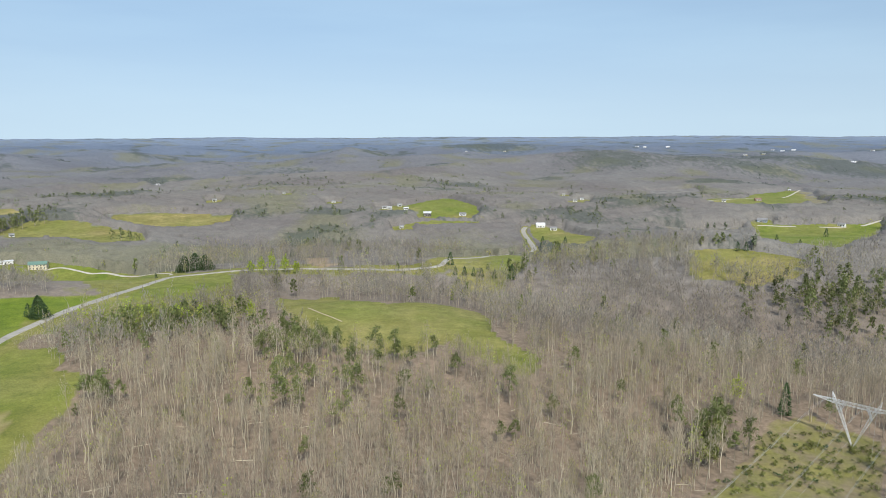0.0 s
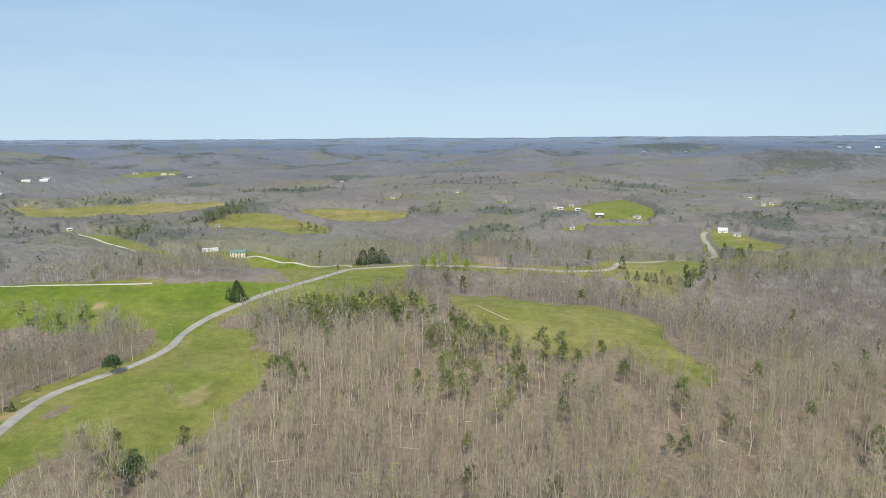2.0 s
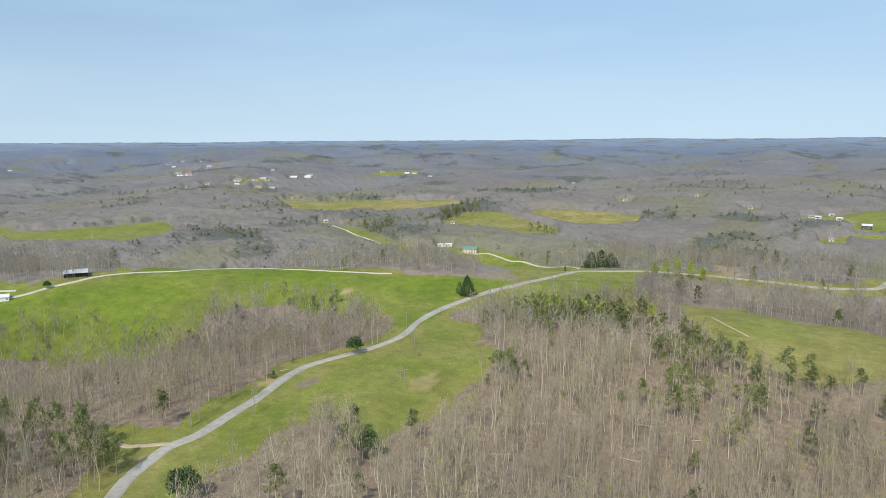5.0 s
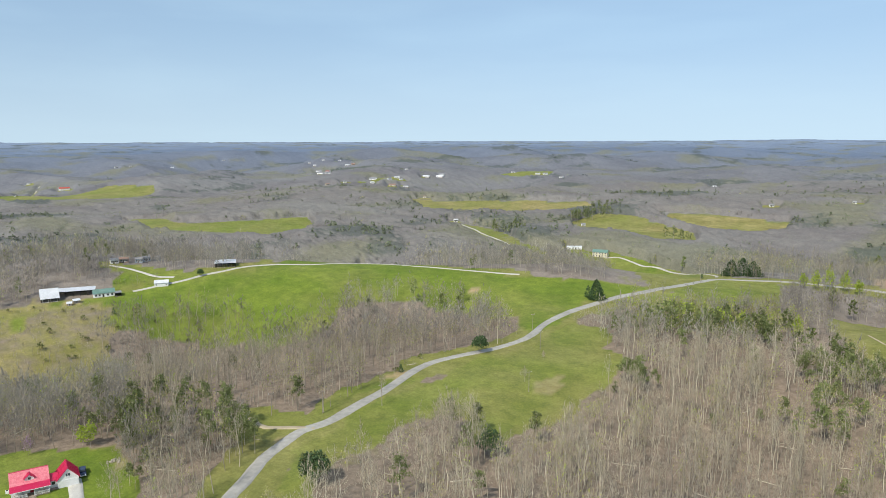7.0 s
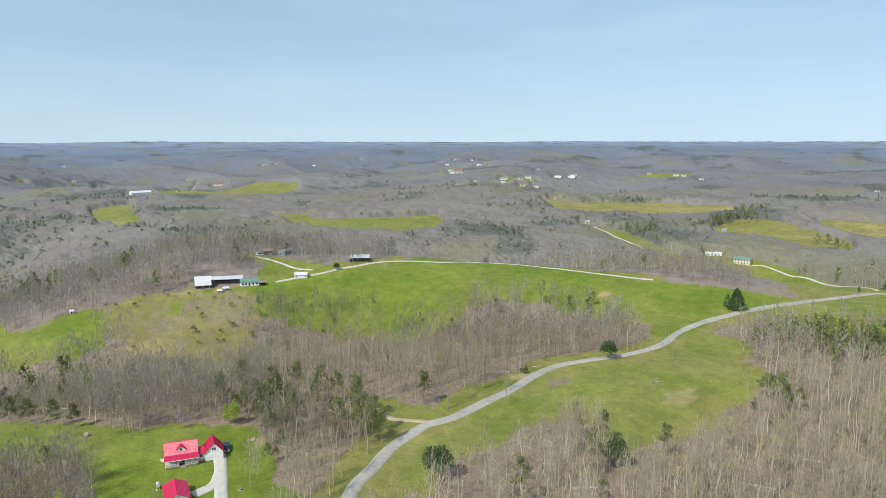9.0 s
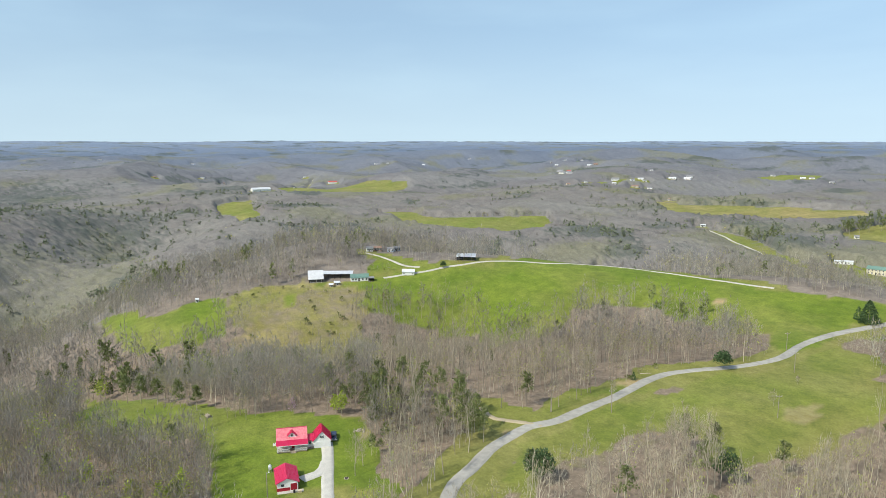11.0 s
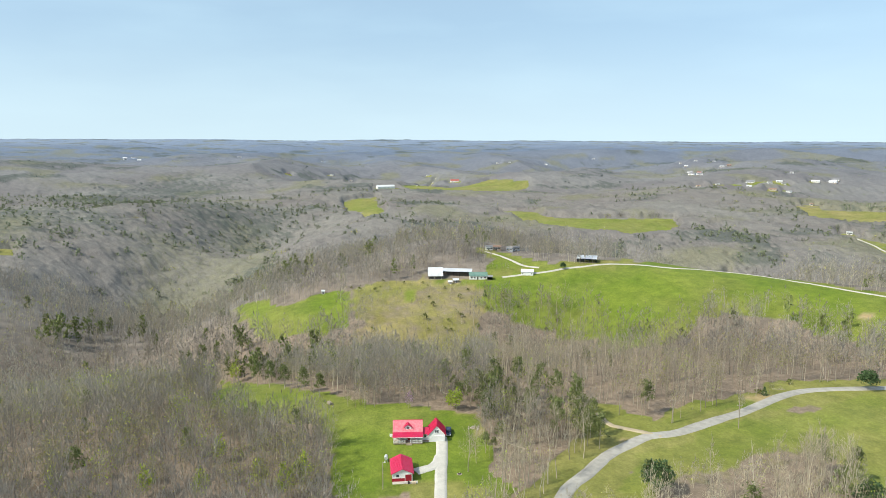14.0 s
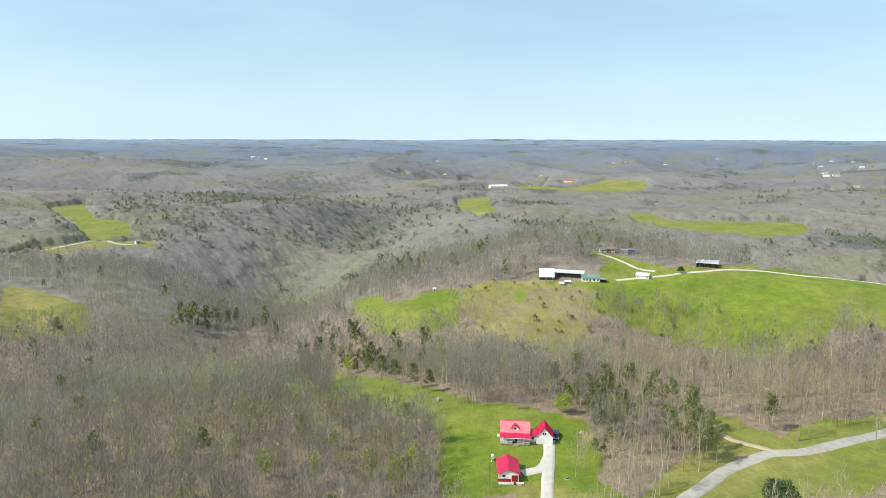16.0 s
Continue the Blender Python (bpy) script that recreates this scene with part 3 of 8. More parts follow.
def sheet(name, x, y, z, faces, material):
    me = bpy.data.meshes.new(name)
    me.vertices.add(len(x))
    me.vertices.foreach_set("co", np.stack([x, y, z], 1).astype(np.float32).ravel())
    n, k = faces.shape
    me.loops.add(n * k)
    me.loops.foreach_set("vertex_index", faces.astype(np.int32).ravel())
    me.polygons.add(n)
    me.polygons.foreach_set("loop_start", np.arange(0, n * k, k, dtype=np.int32))
    me.materials.append(material)
    me.update(calc_edges=True)
    me.validate()
    return me


def smooth_line(points, step=4.0):
    p = [np.array(q, float) for q in points]
    p = [2 * p[0] - p[1], *p, 2 * p[-1] - p[-2]]
    res = []
    for a, b, c, d in zip(p, p[1:], p[2:], p[3:]):
        n = max(1, int(np.linalg.norm(c - b) / step))
        for k in np.arange(n) / n:
            res.append(0.5 * (2 * b + (c - a) * k + (2 * a - 5 * b + 4 * c - d) * k * k + (3 * b - a - 3 * c + d) * k ** 3))
    res.append(p[-2])
    return np.array(res)


LINES = []


def lane(name, points, wide, material, label, lift=0.14, step=4.0):
    """A road or lane that lies on the ground, with a slight camber and crumbling edges."""
    c = smooth_line(points, step)
    LINES.append((c, wide))
    t = np.gradient(c, axis=0)
    t /= np.linalg.norm(t, axis=1)[:, None]
    side = np.stack([-t[:, 1], t[:, 0]], 1)
    across = np.array([-0.56, -0.5, -0.2, 0.2, 0.5, 0.56])
    up = np.array([-0.35, 0, 0.05, 0.05, 0, -0.35])
    rag = 1 + 0.14 * (np.random.RandomState(3).rand(len(c)) - 0.5)
    x = (c[:, None, 0] + side[:, None, 0] * across * wide * rag[:, None])
    y = (c[:, None, 1] + side[:, None, 1] * across * wide * rag[:, None])
    z = np.maximum(height(x, y), height(c[:, 0], c[:, 1])[:, None] - 0.25) + lift + up
    n, k = x.shape
    i, j = np.meshgrid(np.arange(n - 1), np.arange(k - 1), indexing="ij")
    q = np.stack([i * k + j, i * k + j + 1, (i + 1) * k + j + 1, (i + 1) * k + j], -1).reshape(-1, 4)[:, ::-1]
    ob = new(name, sheet(name, x.ravel(), y.ravel(), z.ravel(), q, material))
    return tagged(ob, label, "road", kind="structure")


lane("road", [(-147.8, 73.3), (-158.4, 82.2), (-171.2, 93.3), (-177.9, 102.9), (-187.5, 116.1), (-192.0, 125.7), (-195.7, 136.3), (-195.5, 146.9), (-198.7, 159.8), (-201.9, 172.4), (-203.8, 181.6), (-209.3, 197.8), (-213.5, 210.7), (-215.5, 223.5), (-213.3, 235.9), (-210.5, 246.3), (-207.2, 264.5), (-207.4, 286.9), (-215.8, 310.4), (-219.1, 329.9), (-219.8, 347.3), (-217.8, 367.9), (-214.9, 388.5), (-209.3, 411.9), (-205.9, 428.6), (-202.7, 453.2), (-200.6, 483.6), (-199.1, 502.0), (-187.5, 511.2), (-159.1, 527.0), (-124.3, 534.7), (-80.9, 536.9), (-41.6, 538.4), (-17.7, 547.2), (-2.1, 559.5), (5.9, 588.0), (32.2, 603.6), (63.8, 679.5), (83.2, 657.8)], 4.5, M["asphalt"], "worn pale grey asphalt country road with patched surface", step=3.0)
lane("side_road", [(83.2, 657.8), (91.0, 697.6), (93.0, 766.9), (93.7, 818.1), (98.6, 837.2)], 5.0, M["asphalt"], "pale gravelled side road climbing to a white house")
lane("driveway", [(-147.5, 46.1), (-165.9, 52.5), (-180.1, 57.3), (-190.1, 60.5), (-201.5, 64.4), (-211.5, 67.6), (-215.8, 68.7)], 3.7, M["drive"], "pale gravel driveway to the red-roofed house")
lane("driveway", [(-203.0, 64.6), (-198.9, 62.5), (-196.6, 59.8), (-195.9, 56.9), (-195.2, 53.9)], 3.8, M["drive"], "pale gravel spur to the red garage")
lane("farm_lane", [(-441.6, 184.3), (-439.9, 199.5), (-437.7, 214.6), (-437.9, 230.7), (-435.9, 243.9), (-434.3, 258.7), (-427.9, 277.6), (-409.8, 303.6), (-402.9, 329.5), (-382.4, 346.5), (-348.5, 357.8), (-315.7, 369.5), (-286.5, 383.2)], 2.3, M["gravel"], "pale gravel farm lane along the pasture ridge")
lane("farm_lane", [(-446.2, 214.4), (-455.0, 206.1), (-471.3, 202.6), (-484.1, 199.2), (-494.9, 192.5)], 2.2, M["gravel"], "pale gravel lane to the far farmhouse")
lane("farm_lane", [(-203.1, 514.9), (-215.6, 535.8), (-286.0, 601.5), (-312.5, 611.8), (-327.7, 619.1), (-344.8, 623.5), (-354.6, 614.5)], 2.2, M["gravel"], "gravel lane to the green-roofed house")
lane("lane", [(-601.3, 673.7), (-554.2, 645.8), (-505.8, 611.4), (-443.6, 578.5)], 2.4, M["gravel"], "pale dirt lane through a far pasture")
lane("lane", [(-609.0, -269.6), (-636.1, -255.4), (-662.1, -242.1), (-689.5, -227.2)], 3.0, M["gravel"], "pale lane crossing the western hillside")
lane("lane", [(-691.0, -212.8), (-679.9, -197.3), (-685.3, -183.9)], 2.4, M["gravel"], "pale lane below the western field")
lane("lane", [(-1496.9, 417.4), (-1879.6, 573.1), (-1951.3, 605.1)], 2.4, M["gravel"], "pale farm track in far fields")
lane("lane", [(362.6, 968.3), (459.0, 1046.8), (652.8, 1320.5), (729.9, 1442.9)], 3.0, M["gravel"], "pale ridge lane on a far spur")
lane("lane", [(365.5, 813.7), (412.4, 802.2), (461.9, 798.0), (516.0, 823.7)], 3.0, M["gravel"], "pale lane past the far houses")
lane("dirt_track", [(-194.2, 140.9), (-199.6, 136.8), (-203.3, 133.2), (-207.3, 129.6), (-211.9, 128.8), (-219.0, 131.0)], 2.4, M["dirt"], "pale dirt track leaving the road into the trees")
lane("footpath", [(-78.2, 395.8), (-67.0, 378.1), (-54.0, 363.5)], 0.8, M["dirt"], "thin pale path worn across the field")



def line_distance(x, y):
    d = np.full(x.shape, 1e9)
    for c, wide in LINES:
        lo, hi = c.min(0) - 15, c.max(0) + 15
        k = np.nonzero((x > lo[0]) & (x < hi[0]) & (y > lo[1]) & (y < hi[1]))[0]
        for part_of in np.array_split(k, max(1, len(k) // 4000)):
            d[part_of] = np.minimum(d[part_of], np.hypot(x[part_of, None] - c[None, :, 0], y[part_of, None] - c[None, :, 1]).min(1) - wide / 2)
    return d


bearings = np.radians(np.concatenate([np.arange(-42, 124, 0.42), np.arange(124, 318, 4.0)]))
rings = np.concatenate([20 * 1.015 ** np.arange(0, 256), 915 * 1.03 ** np.arange(0, 57)])
rings = rings[rings < 4890]
bb, rr = np.meshgrid(bearings, rings)
gx, gy = (-rr * np.sin(bb)).ravel(), (rr * np.cos(bb)).ravel()
nb, nr = len(bearings), len(rings)
i, j = np.meshgrid(np.arange(nr - 1), np.arange(nb), indexing="ij")
quads = np.stack([i * nb + j, i * nb + (j + 1) % nb, (i + 1) * nb + (j + 1) % nb, (i + 1) * nb + j], -1).reshape(-1, 4)[:, ::-1]
cap = np.stack([np.arange(nb), (np.arange(nb) + 1) % nb, np.full(nb, len(gx))], 1)
gx, gy = np.append(gx, 0), np.append(gy, 0)
tris = np.concatenate([quads[:, [0, 1, 2]], quads[:, [0, 2, 3]], cap])
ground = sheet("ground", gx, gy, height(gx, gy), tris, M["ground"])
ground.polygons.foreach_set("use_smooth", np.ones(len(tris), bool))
# How far the ground colour goes to treetop tone, then to painted haze.
hazed_canopy = ground.attributes.new("hazed_canopy", "FLOAT", "POINT")
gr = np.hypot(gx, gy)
hazed_canopy.data.foreach_set("value", (ramp(gr, 340, 640) + ramp(gr, 1200, 2400) + ramp(gr, 2000, 3700)).astype(np.float32))
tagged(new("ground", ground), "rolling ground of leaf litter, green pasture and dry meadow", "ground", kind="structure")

# ---- trees ----
class Soup:
    """Loose triangles with a material number each."""

    def __init__(self):
        self.v, self.f, self.m = [], [], []

    def tri(self, a, b, c, m):
        n = len(self.v)
        self.v += [a, b, c]
        self.f.append((n, n + 1, n + 2))
        self.m.append(m)

    def tube(self, points, radii, sides, m):
        n = len(self.v)
        for p, r in zip(points, radii):
            for k in range(sides):
                a = 2 * math.pi * k / sides
                self.v.append((p[0] + r * math.cos(a), p[1] + r * math.sin(a), p[2]))
        for i in range(len(points) - 1):
            for k in range(sides):
                a, b = n + i * sides + k, n + i * sides + (k + 1) % sides
                self.f += [(a, b, b + sides), (a, b + sides, a + sides)]
                self.m += [m, m]

    def sliver(self, p, d, length, wide, m, rng):
        q = np.cross(d, rng.normal(size=3))
        q *= wide / 2 / (np.linalg.norm(q) + 1e-6)
        self.tri(p - q, p + q, p + d * length, m)

    def leaf(self, p, size, m, rng):
        a, b = rng.normal(size=3), rng.normal(size=3)
        a /= np.linalg.norm(a) + 1e-6
        b /= np.linalg.norm(b) + 1e-6
        self.tri(p - a * size * 0.5 - b * size * 0.3, p + a * size * 0.5 - b * size * 0.3, p + b * size * 0.65, m)

    def arrays(self):
        return np.array(self.v, float), np.array(self.f, int), np.array(self.m, int)


SLOTS = ["bark", "twig", "bud", "leaf", "needle", "cedar", "blossom", "shrub", "grey_wood", "far_needle", "far_bud", "mid_wood", "mid_needle"]
BARK, TWIG, BUD, LEAF, NEEDLE, CEDAR, BLOSSOM, SHRUB, GREY, FARN, FARG, MIDW, MIDN = range(13)


def direction(az, up):
    return np.array((math.cos(az) * math.cos(up), math.sin(az) * math.cos(up), math.sin(up)))


def bare_tree(seed, tall, limbs, twigs, twig_wide, sides=4, leaves=0, leaf_size=0.4, leaf=BUD, low=0.42, spread=0.24, thick=0.0105, fine=TWIG):
    """A leafless or budding tree: trunk with a wander in it, rising limbs, fine twigs. Returns trunk and crown."""
    rng = np.random.RandomState(seed)
    trunk, crown = Soup(), Soup()
    steps = 4 if sides > 3 else 3
    p = np.zeros(3)
    spine = [p + (0, 0, -0.6)]
    lean = rng.normal(size=2) * 0.035
    for k in range(1, steps + 1):
        p = np.array((0, 0, tall * k / steps)) + np.append(lean * tall * k / steps + rng.normal(size=2) * 0.02 * tall, 0)
        spine.append(p)
    radii = [thick * tall * (1 - 0.88 * k / steps) for k in range(steps + 1)]
    trunk.tube(spine, radii, sides, BARK)
    spine = np.array(spine)
    along = lambda s: np.array([np.interp(s * tall, spine[:, 2], spine[:, k]) for k in range(3)])
    arms = []
    for k in range(limbs):
        s = low + (0.97 - low) * (k + rng.rand()) / limbs
        d = direction(rng.rand() * 6.28, radians(rng.uniform(38, 74)))
        long = tall * spread * (1.25 - 0.75 * (s - low) / (1 - low)) * rng.uniform(0.7, 1.2)
        a = along(s)
        mid = a + d * long * 0.55
        end = a + d * long + (0, 0, long * 0.22)
        wide = thick * tall * 0.55 * (1.15 - s)
        if sides > 3:
            trunk.tube([a, mid, end], [wide, wide * 0.6, 0.02], 3, BARK)
        else:
            crown.sliver(a, d, long, wide * 2.2, BARK, rng)
        arms.append((a, end))
    core, half = along(0.5 + low * 0.42), np.array((spread * 0.85, spread * 0.85, (1.02 - low) * 0.52)) * tall
    for k in range(twigs):
        if k % 3 == 0:
            a, b = arms[rng.randint(len(arms))]
            p = a + (b - a) * rng.uniform(0.3, 1.0)
        else:
            q = rng.normal(size=3)
            p = core + q / np.linalg.norm(q) * half * rng.uniform(0.45, 0.95)
        d = (p - along(low * 0.9)) / tall + rng.normal(size=3) * 0.22 + (0, 0, 0.12)
        d /= np.linalg.norm(d)
        long = tall * rng.uniform(0.06, 0.14)
        crown.sliver(p, d, long, twig_wide * rng.uniform(0.7, 1.3), fine, rng)
        if leaves and k < leaves:
            crown.leaf(p + d * long * rng.uniform(0.3, 1.1), leaf_size * rng.uniform(0.6, 1.3), leaf, rng)
    return trunk, crown


def pine(seed, tall, clumps, needles, size, low=0.45, wide=0.15, m=NEEDLE, sides=4):
    """An open-crowned pine: bare lower trunk, clumps of needles on short boughs."""
    rng = np.random.RandomState(seed)
    trunk, crown = Soup(), Soup()
    top = rng.normal(size=2) * 0.03 * tall
    trunk.tube([(0, 0, -0.6), (top[0] * 0.4, top[1] * 0.4, tall * 0.5), (top[0], top[1], tall * 0.97)], [0.013 * tall, 0.009 * tall, 0.003 * tall], sides, BARK)
    for k in range(clumps):
        s = low + (1 - low) * ((k + rng.rand()) / clumps)
        az = rng.rand() * 6.28
        reach = tall * wide * (1.12 - 0.8 * ((s - low) / (1 - low)) ** 1.6) * rng.uniform(0.35, 1.15)
        c = np.array((top[0] * s + math.cos(az) * reach, top[1] * s + math.sin(az) * reach, tall * s))
        base = np.array((top[0] * s, top[1] * s, tall * (s - 0.04)))
        d = c - base
        if sides > 3:
            trunk.sliver(base, d / np.linalg.norm(d), np.linalg.norm(d), 0.14, BARK, rng)
        for n in range(needles):
            crown.leaf(c + rng.normal(size=3) * (tall * 0.038, tall * 0.038, tall * 0.028), size * rng.uniform(0.6, 1.3), m, rng)
    return trunk, crown


def spire(seed, tall, tufts, size, wide=0.2, m=CEDAR, low=0.06, blunt=1.0):
    """A dense evergreen that tapers upwards, clothed in sprays of foliage nearly to the ground."""
    rng = np.random.RandomState(seed)
    trunk, crown = Soup(), Soup()
    trunk.tube([(0, 0, -0.5), (0, 0, tall * 0.5), (0, 0, tall * 0.95)], [0.018 * tall, 0.01 * tall, 0.003 * tall], 5, BARK)
    lobes = rng.uniform(0.75, 1.15, size=12)
    for k in range(tufts):
        s = low + (1 - low) * rng.rand() ** 1.15
        az = rng.rand() * 6.28
        tier = 0.85 + 0.3 * ((s * 9 + 0.4 * math.sin(az * 3)) % 1.0)
        reach = tall * wide * (1 - s) ** blunt * tier * lobes[int(az * 12 / 6.2832) % 12] * (0.55 + 0.5 * math.sqrt(rng.rand())) * min(1, (s - low) * 9 + 0.45)
        p = np.array((math.cos(az) * reach, math.sin(az) * reach, tall * s - reach * 0.18))
        d = np.array((math.cos(az), math.sin(az), rng.uniform(-0.5, 0.35)))
        if k % 2:
            crown.sliver(p - d * size * 0.3, d / np.linalg.norm(d), size * rng.uniform(0.8, 1.5), size * 0.55, m, rng)
        else:
            crown.leaf(p, size * rng.uniform(0.6, 1.2), m, rng)
    return trunk, crown


def bush(seed, tall, tufts, size, m=SHRUB, wide=0.55):
    rng = np.random.RandomState(seed)
    trunk, crown = Soup(), Soup()
    for k in range(6):
        d = direction(k * 1.05 + rng.rand(), radians(rng.uniform(45, 80)))
        trunk.sliver(np.array((0, 0, -0.2)), d, tall * 0.8, 0.1, BARK, rng)
    for k in range(tufts):
        d = direction(rng.rand() * 6.28, math.asin(rng.uniform(-0.2, 1)))
        p = d * (tall * wide, tall * wide, tall * 0.5) * rng.uniform(0.45, 1) + (0, 0, tall * 0.45)
        crown.leaf(p, size * rng.uniform(0.6, 1.3), m, rng)
    return trunk, crown


def far_tuft(seed, tall, wide, blades, blade, m, dark=None):
    """A distant treetop: sprays that lie over an uneven dome, with a few upright twigs among them."""
    rng = np.random.RandomState(seed)
    t, c = Soup(), Soup()
    for k in range(blades):
        a, q = rng.rand() * 6.28, math.sqrt(rng.rand())
        p = np.array((math.cos(a) * q * wide, math.sin(a) * q * wide, tall * rng.uniform(-0.05, 0.45)))
        if k % 5 < 3:
            d = np.array((rng.normal() * 0.3, rng.normal() * 0.3, 1.0))
            c.sliver(p, d / np.linalg.norm(d), (tall - p[2]) * rng.uniform(0.65, 1.0), blade * rng.uniform(0.5, 1.1), m, rng)
        else:
            p[2] = tall * (0.1 + 0.65 * math.sqrt(1 - 0.8 * q * q)) * rng.uniform(0.7, 1.08)
            face = np.array((math.cos(a) * q * 0.8, math.sin(a) * q * 0.8, 0.75)) + rng.normal(size=3) * 0.55
            u = np.cross(face, rng.normal(size=3))
            u /= np.linalg.norm(u)
            w = np.cross(face / np.linalg.norm(face), u)
            size = min(blade * 2.4, wide * 0.4) * rng.uniform(0.6, 1.25)
            c.tri(p - u * size * 0.5 - w * size * 0.3, p + u * size * 0.5 - w * size * 0.3, p + w * size * 0.65, m)
    return t, c


def joined(pair):
    (v0, f0, m0), (v1, f1, m1) = (s.arrays() for s in pair) if pair[0].v else (pair[1].arrays(),) * 2
    if not pair[0].v:
        return v1, f1, m1
    return np.concatenate([v0, v1]), np.concatenate([f0, f1 + len(v0)]), np.concatenate([m0, m1])


def mesh_of(name, v, f, m, tint=None):
    used = sorted(set(m.tolist()))
    me = sheet(name, v[:, 0], v[:, 1], v[:, 2], f, M[SLOTS[used[0]]])
    for k in used[1:]:
        me.materials.append(M[SLOTS[k]])
    me.polygons.foreach_set("material_index", np.searchsorted(used, m).astype(np.int32))
    a = me.attributes.new("tint", "FLOAT", "POINT")
    a.data.foreach_set("value", (np.full(len(v), 0.5) if tint is None else tint).astype(np.float32))
    return me


def planted(name, label, kinds, x, y, which, scale, rng, vary=1.0):
    """One object that holds many trees: kinds of shapes, set out over the plan."""
    vs, fs, ms, ts, n = [], [], [], [], 0
    z = height(x, y)
    for k, pair in enumerate(kinds):
        v, f, m = joined(pair)
        at = np.nonzero(which == k)[0]
        if not len(at):
            continue
        a = rng.rand(len(at)) * 6.2832
        c, s, q = np.cos(a), np.sin(a), scale[at]
        w = np.empty((len(at), len(v), 3))
        w[:, :, 0] = (v[None, :, 0] * c[:, None] - v[None, :, 1] * s[:, None]) * q[:, None] + x[at, None]
        w[:, :, 1] = (v[None, :, 0] * s[:, None] + v[None, :, 1] * c[:, None]) * q[:, None] + y[at, None]
        w[:, :, 2] = v[None, :, 2] * (q * rng.uniform(0.85, 1.15, len(at)))[:, None] + z[at, None]
        vs.append(w.reshape(-1, 3))
        fs.append((f[None] + (np.arange(len(at)) * len(v))[:, None, None] + n).reshape(-1, 3))
        ms.append(np.tile(m, len(at)))
        hue = 0.55 * rng.rand(len(at)) + 0.45 * np.clip(soft_noise(x[at], y[at], 60, 21) * 1.6 - 0.3, 0, 1)
        ts.append(np.repeat(0.5 + vary * (hue - 0.5), len(v)))
        n += len(at) * len(v)
    if vs:
        tagged(new(name, mesh_of(name, np.concatenate(vs), np.concatenate(fs), np.concatenate(ms), np.concatenate(ts))), label, "woods", kind="stuff")


CLEAR = []      # plan circles that stay open: x, y, radius
CLEAR.append((-458.6, 141.6, 11.0))
CLEAR.append((-459.2, 154.6, 13.0))
CLEAR.append((-445.2, 144.2, 9.0))
CLEAR.append((-451.2, 168.0, 9.0))
CLEAR.append((144.8, 235.0, 9.0))
CLEAR.append((-215.7, 58.6, 20.0))
CLEAR.append((-189.2, 47.3, 14.0))


def open_to_view(x, y, tall):
    """True where no woodland tree of that height stands: fields, lanes, yards, and wherever it would block the camera's
    view of them.
    """
    shut = np.zeros(x.shape, bool)
    top = height(x, y) + tall * 0.8
    for q in (1.0, 1.03, 1.07, 1.12, 1.18, 1.26, 1.36, 1.5):
        xq, yq = x * q, y * q
        seen = H - (H - height(xq, yq)) / q < top
        here = np.zeros(x.shape, bool)
        for poly, d, s in FIELDS[:len(FIELDS) - len(YARDS)]:
            if not s:
                here |= inside(poly, xq, yq)
        if q < 1.15:
            here |= (line_distance(xq, yq) < (2.5 if q == 1 else 4.5)) & ((q == 1) | (np.hypot(xq, yq) > 188))
        for cx, cy, cr in CLEAR:
            here |= np.hypot(xq - cx, yq - cy) < cr
        shut |= here & seen
    # far dwellings stand in small gaps, with trees left out along the camera's sightline
    for cx, cy, cr in YARDS:
        far = math.hypot(cx, cy)
        along, aside = (x * cx + y * cy) / far, np.abs(x * cy - y * cx) / far
        k = np.nonzero((aside < 0.9 * cr) & (along > 0.7 * far) & (along < far + cr))[0]
        if len(k):
            shut[k] |= (along[k] > far - cr) | (H - (H - float(height(cx, cy))) * along[k] / far < top[k])
    return shut


# how the ground is covered: turf, verges, and thin grass wherever no wood grows
g, d, s = cover_at(gx, gy)
verge = (line_distance(gx, gy) < 5.0 + 9 * soft_noise(gx, gy, 15, 17)) & (g < 0.5)
g[verge], d[verge] = 0.9, np.clip(d + 0.55, 0, 1)[verge]
bare_strip = open_to_view(gx, gy, 12) & (g < 0.4) & (np.hypot(gx, gy) < 1300)
g[bare_strip], d[bare_strip] = 0.34, np.clip(d + 0.45, 0, 1)[bare_strip]
for q in (1.07, 1.03):
    g2, d2, s2 = cover_at(gx * q, gy * q)
    run_on = (g < 0.5) & (g2 > 0.5) & (np.hypot(gx, gy) < 700) & ((q < 1.05) | (np.hypot(gx, gy) > 400))
    g[run_on], d[run_on] = g2[run_on] * 0.9, np.clip(d2 + 0.12, 0, 1)[run_on]
paint = ground.attributes.new("cover", "FLOAT_COLOR", "POINT")
paint.data.foreach_set("color", np.stack([g, d, s, np.ones_like(g)], 1).astype(np.float32).ravel())

PINES = []      # stands of pine: x, y, radius, share
PINES.append((-71.4, 323.7, 22.0, 0.60))
PINES.append((-51.9, 319.8, 18.0, 0.60))
PINES.append((-54.0, 285.9, 25.0, 0.35))
PINES.append((-24.1, 303.5, 20.0, 0.40))
PINES.append((-142.5, 253.7, 12.0, 0.90))
PINES.append((-164.7, 351.8, 20.0, 0.80))
PINES.append((-145.1, 353.9, 20.0, 0.85))
PINES.append((-128.1, 355.6, 20.0, 0.85))
PINES.append((-112.0, 361.0, 18.0, 0.70))
PINES.append((-31.3, 275.7, 30.0, 0.15))
PINES.append((-405.0, -0.6, 14.0, 0.50))
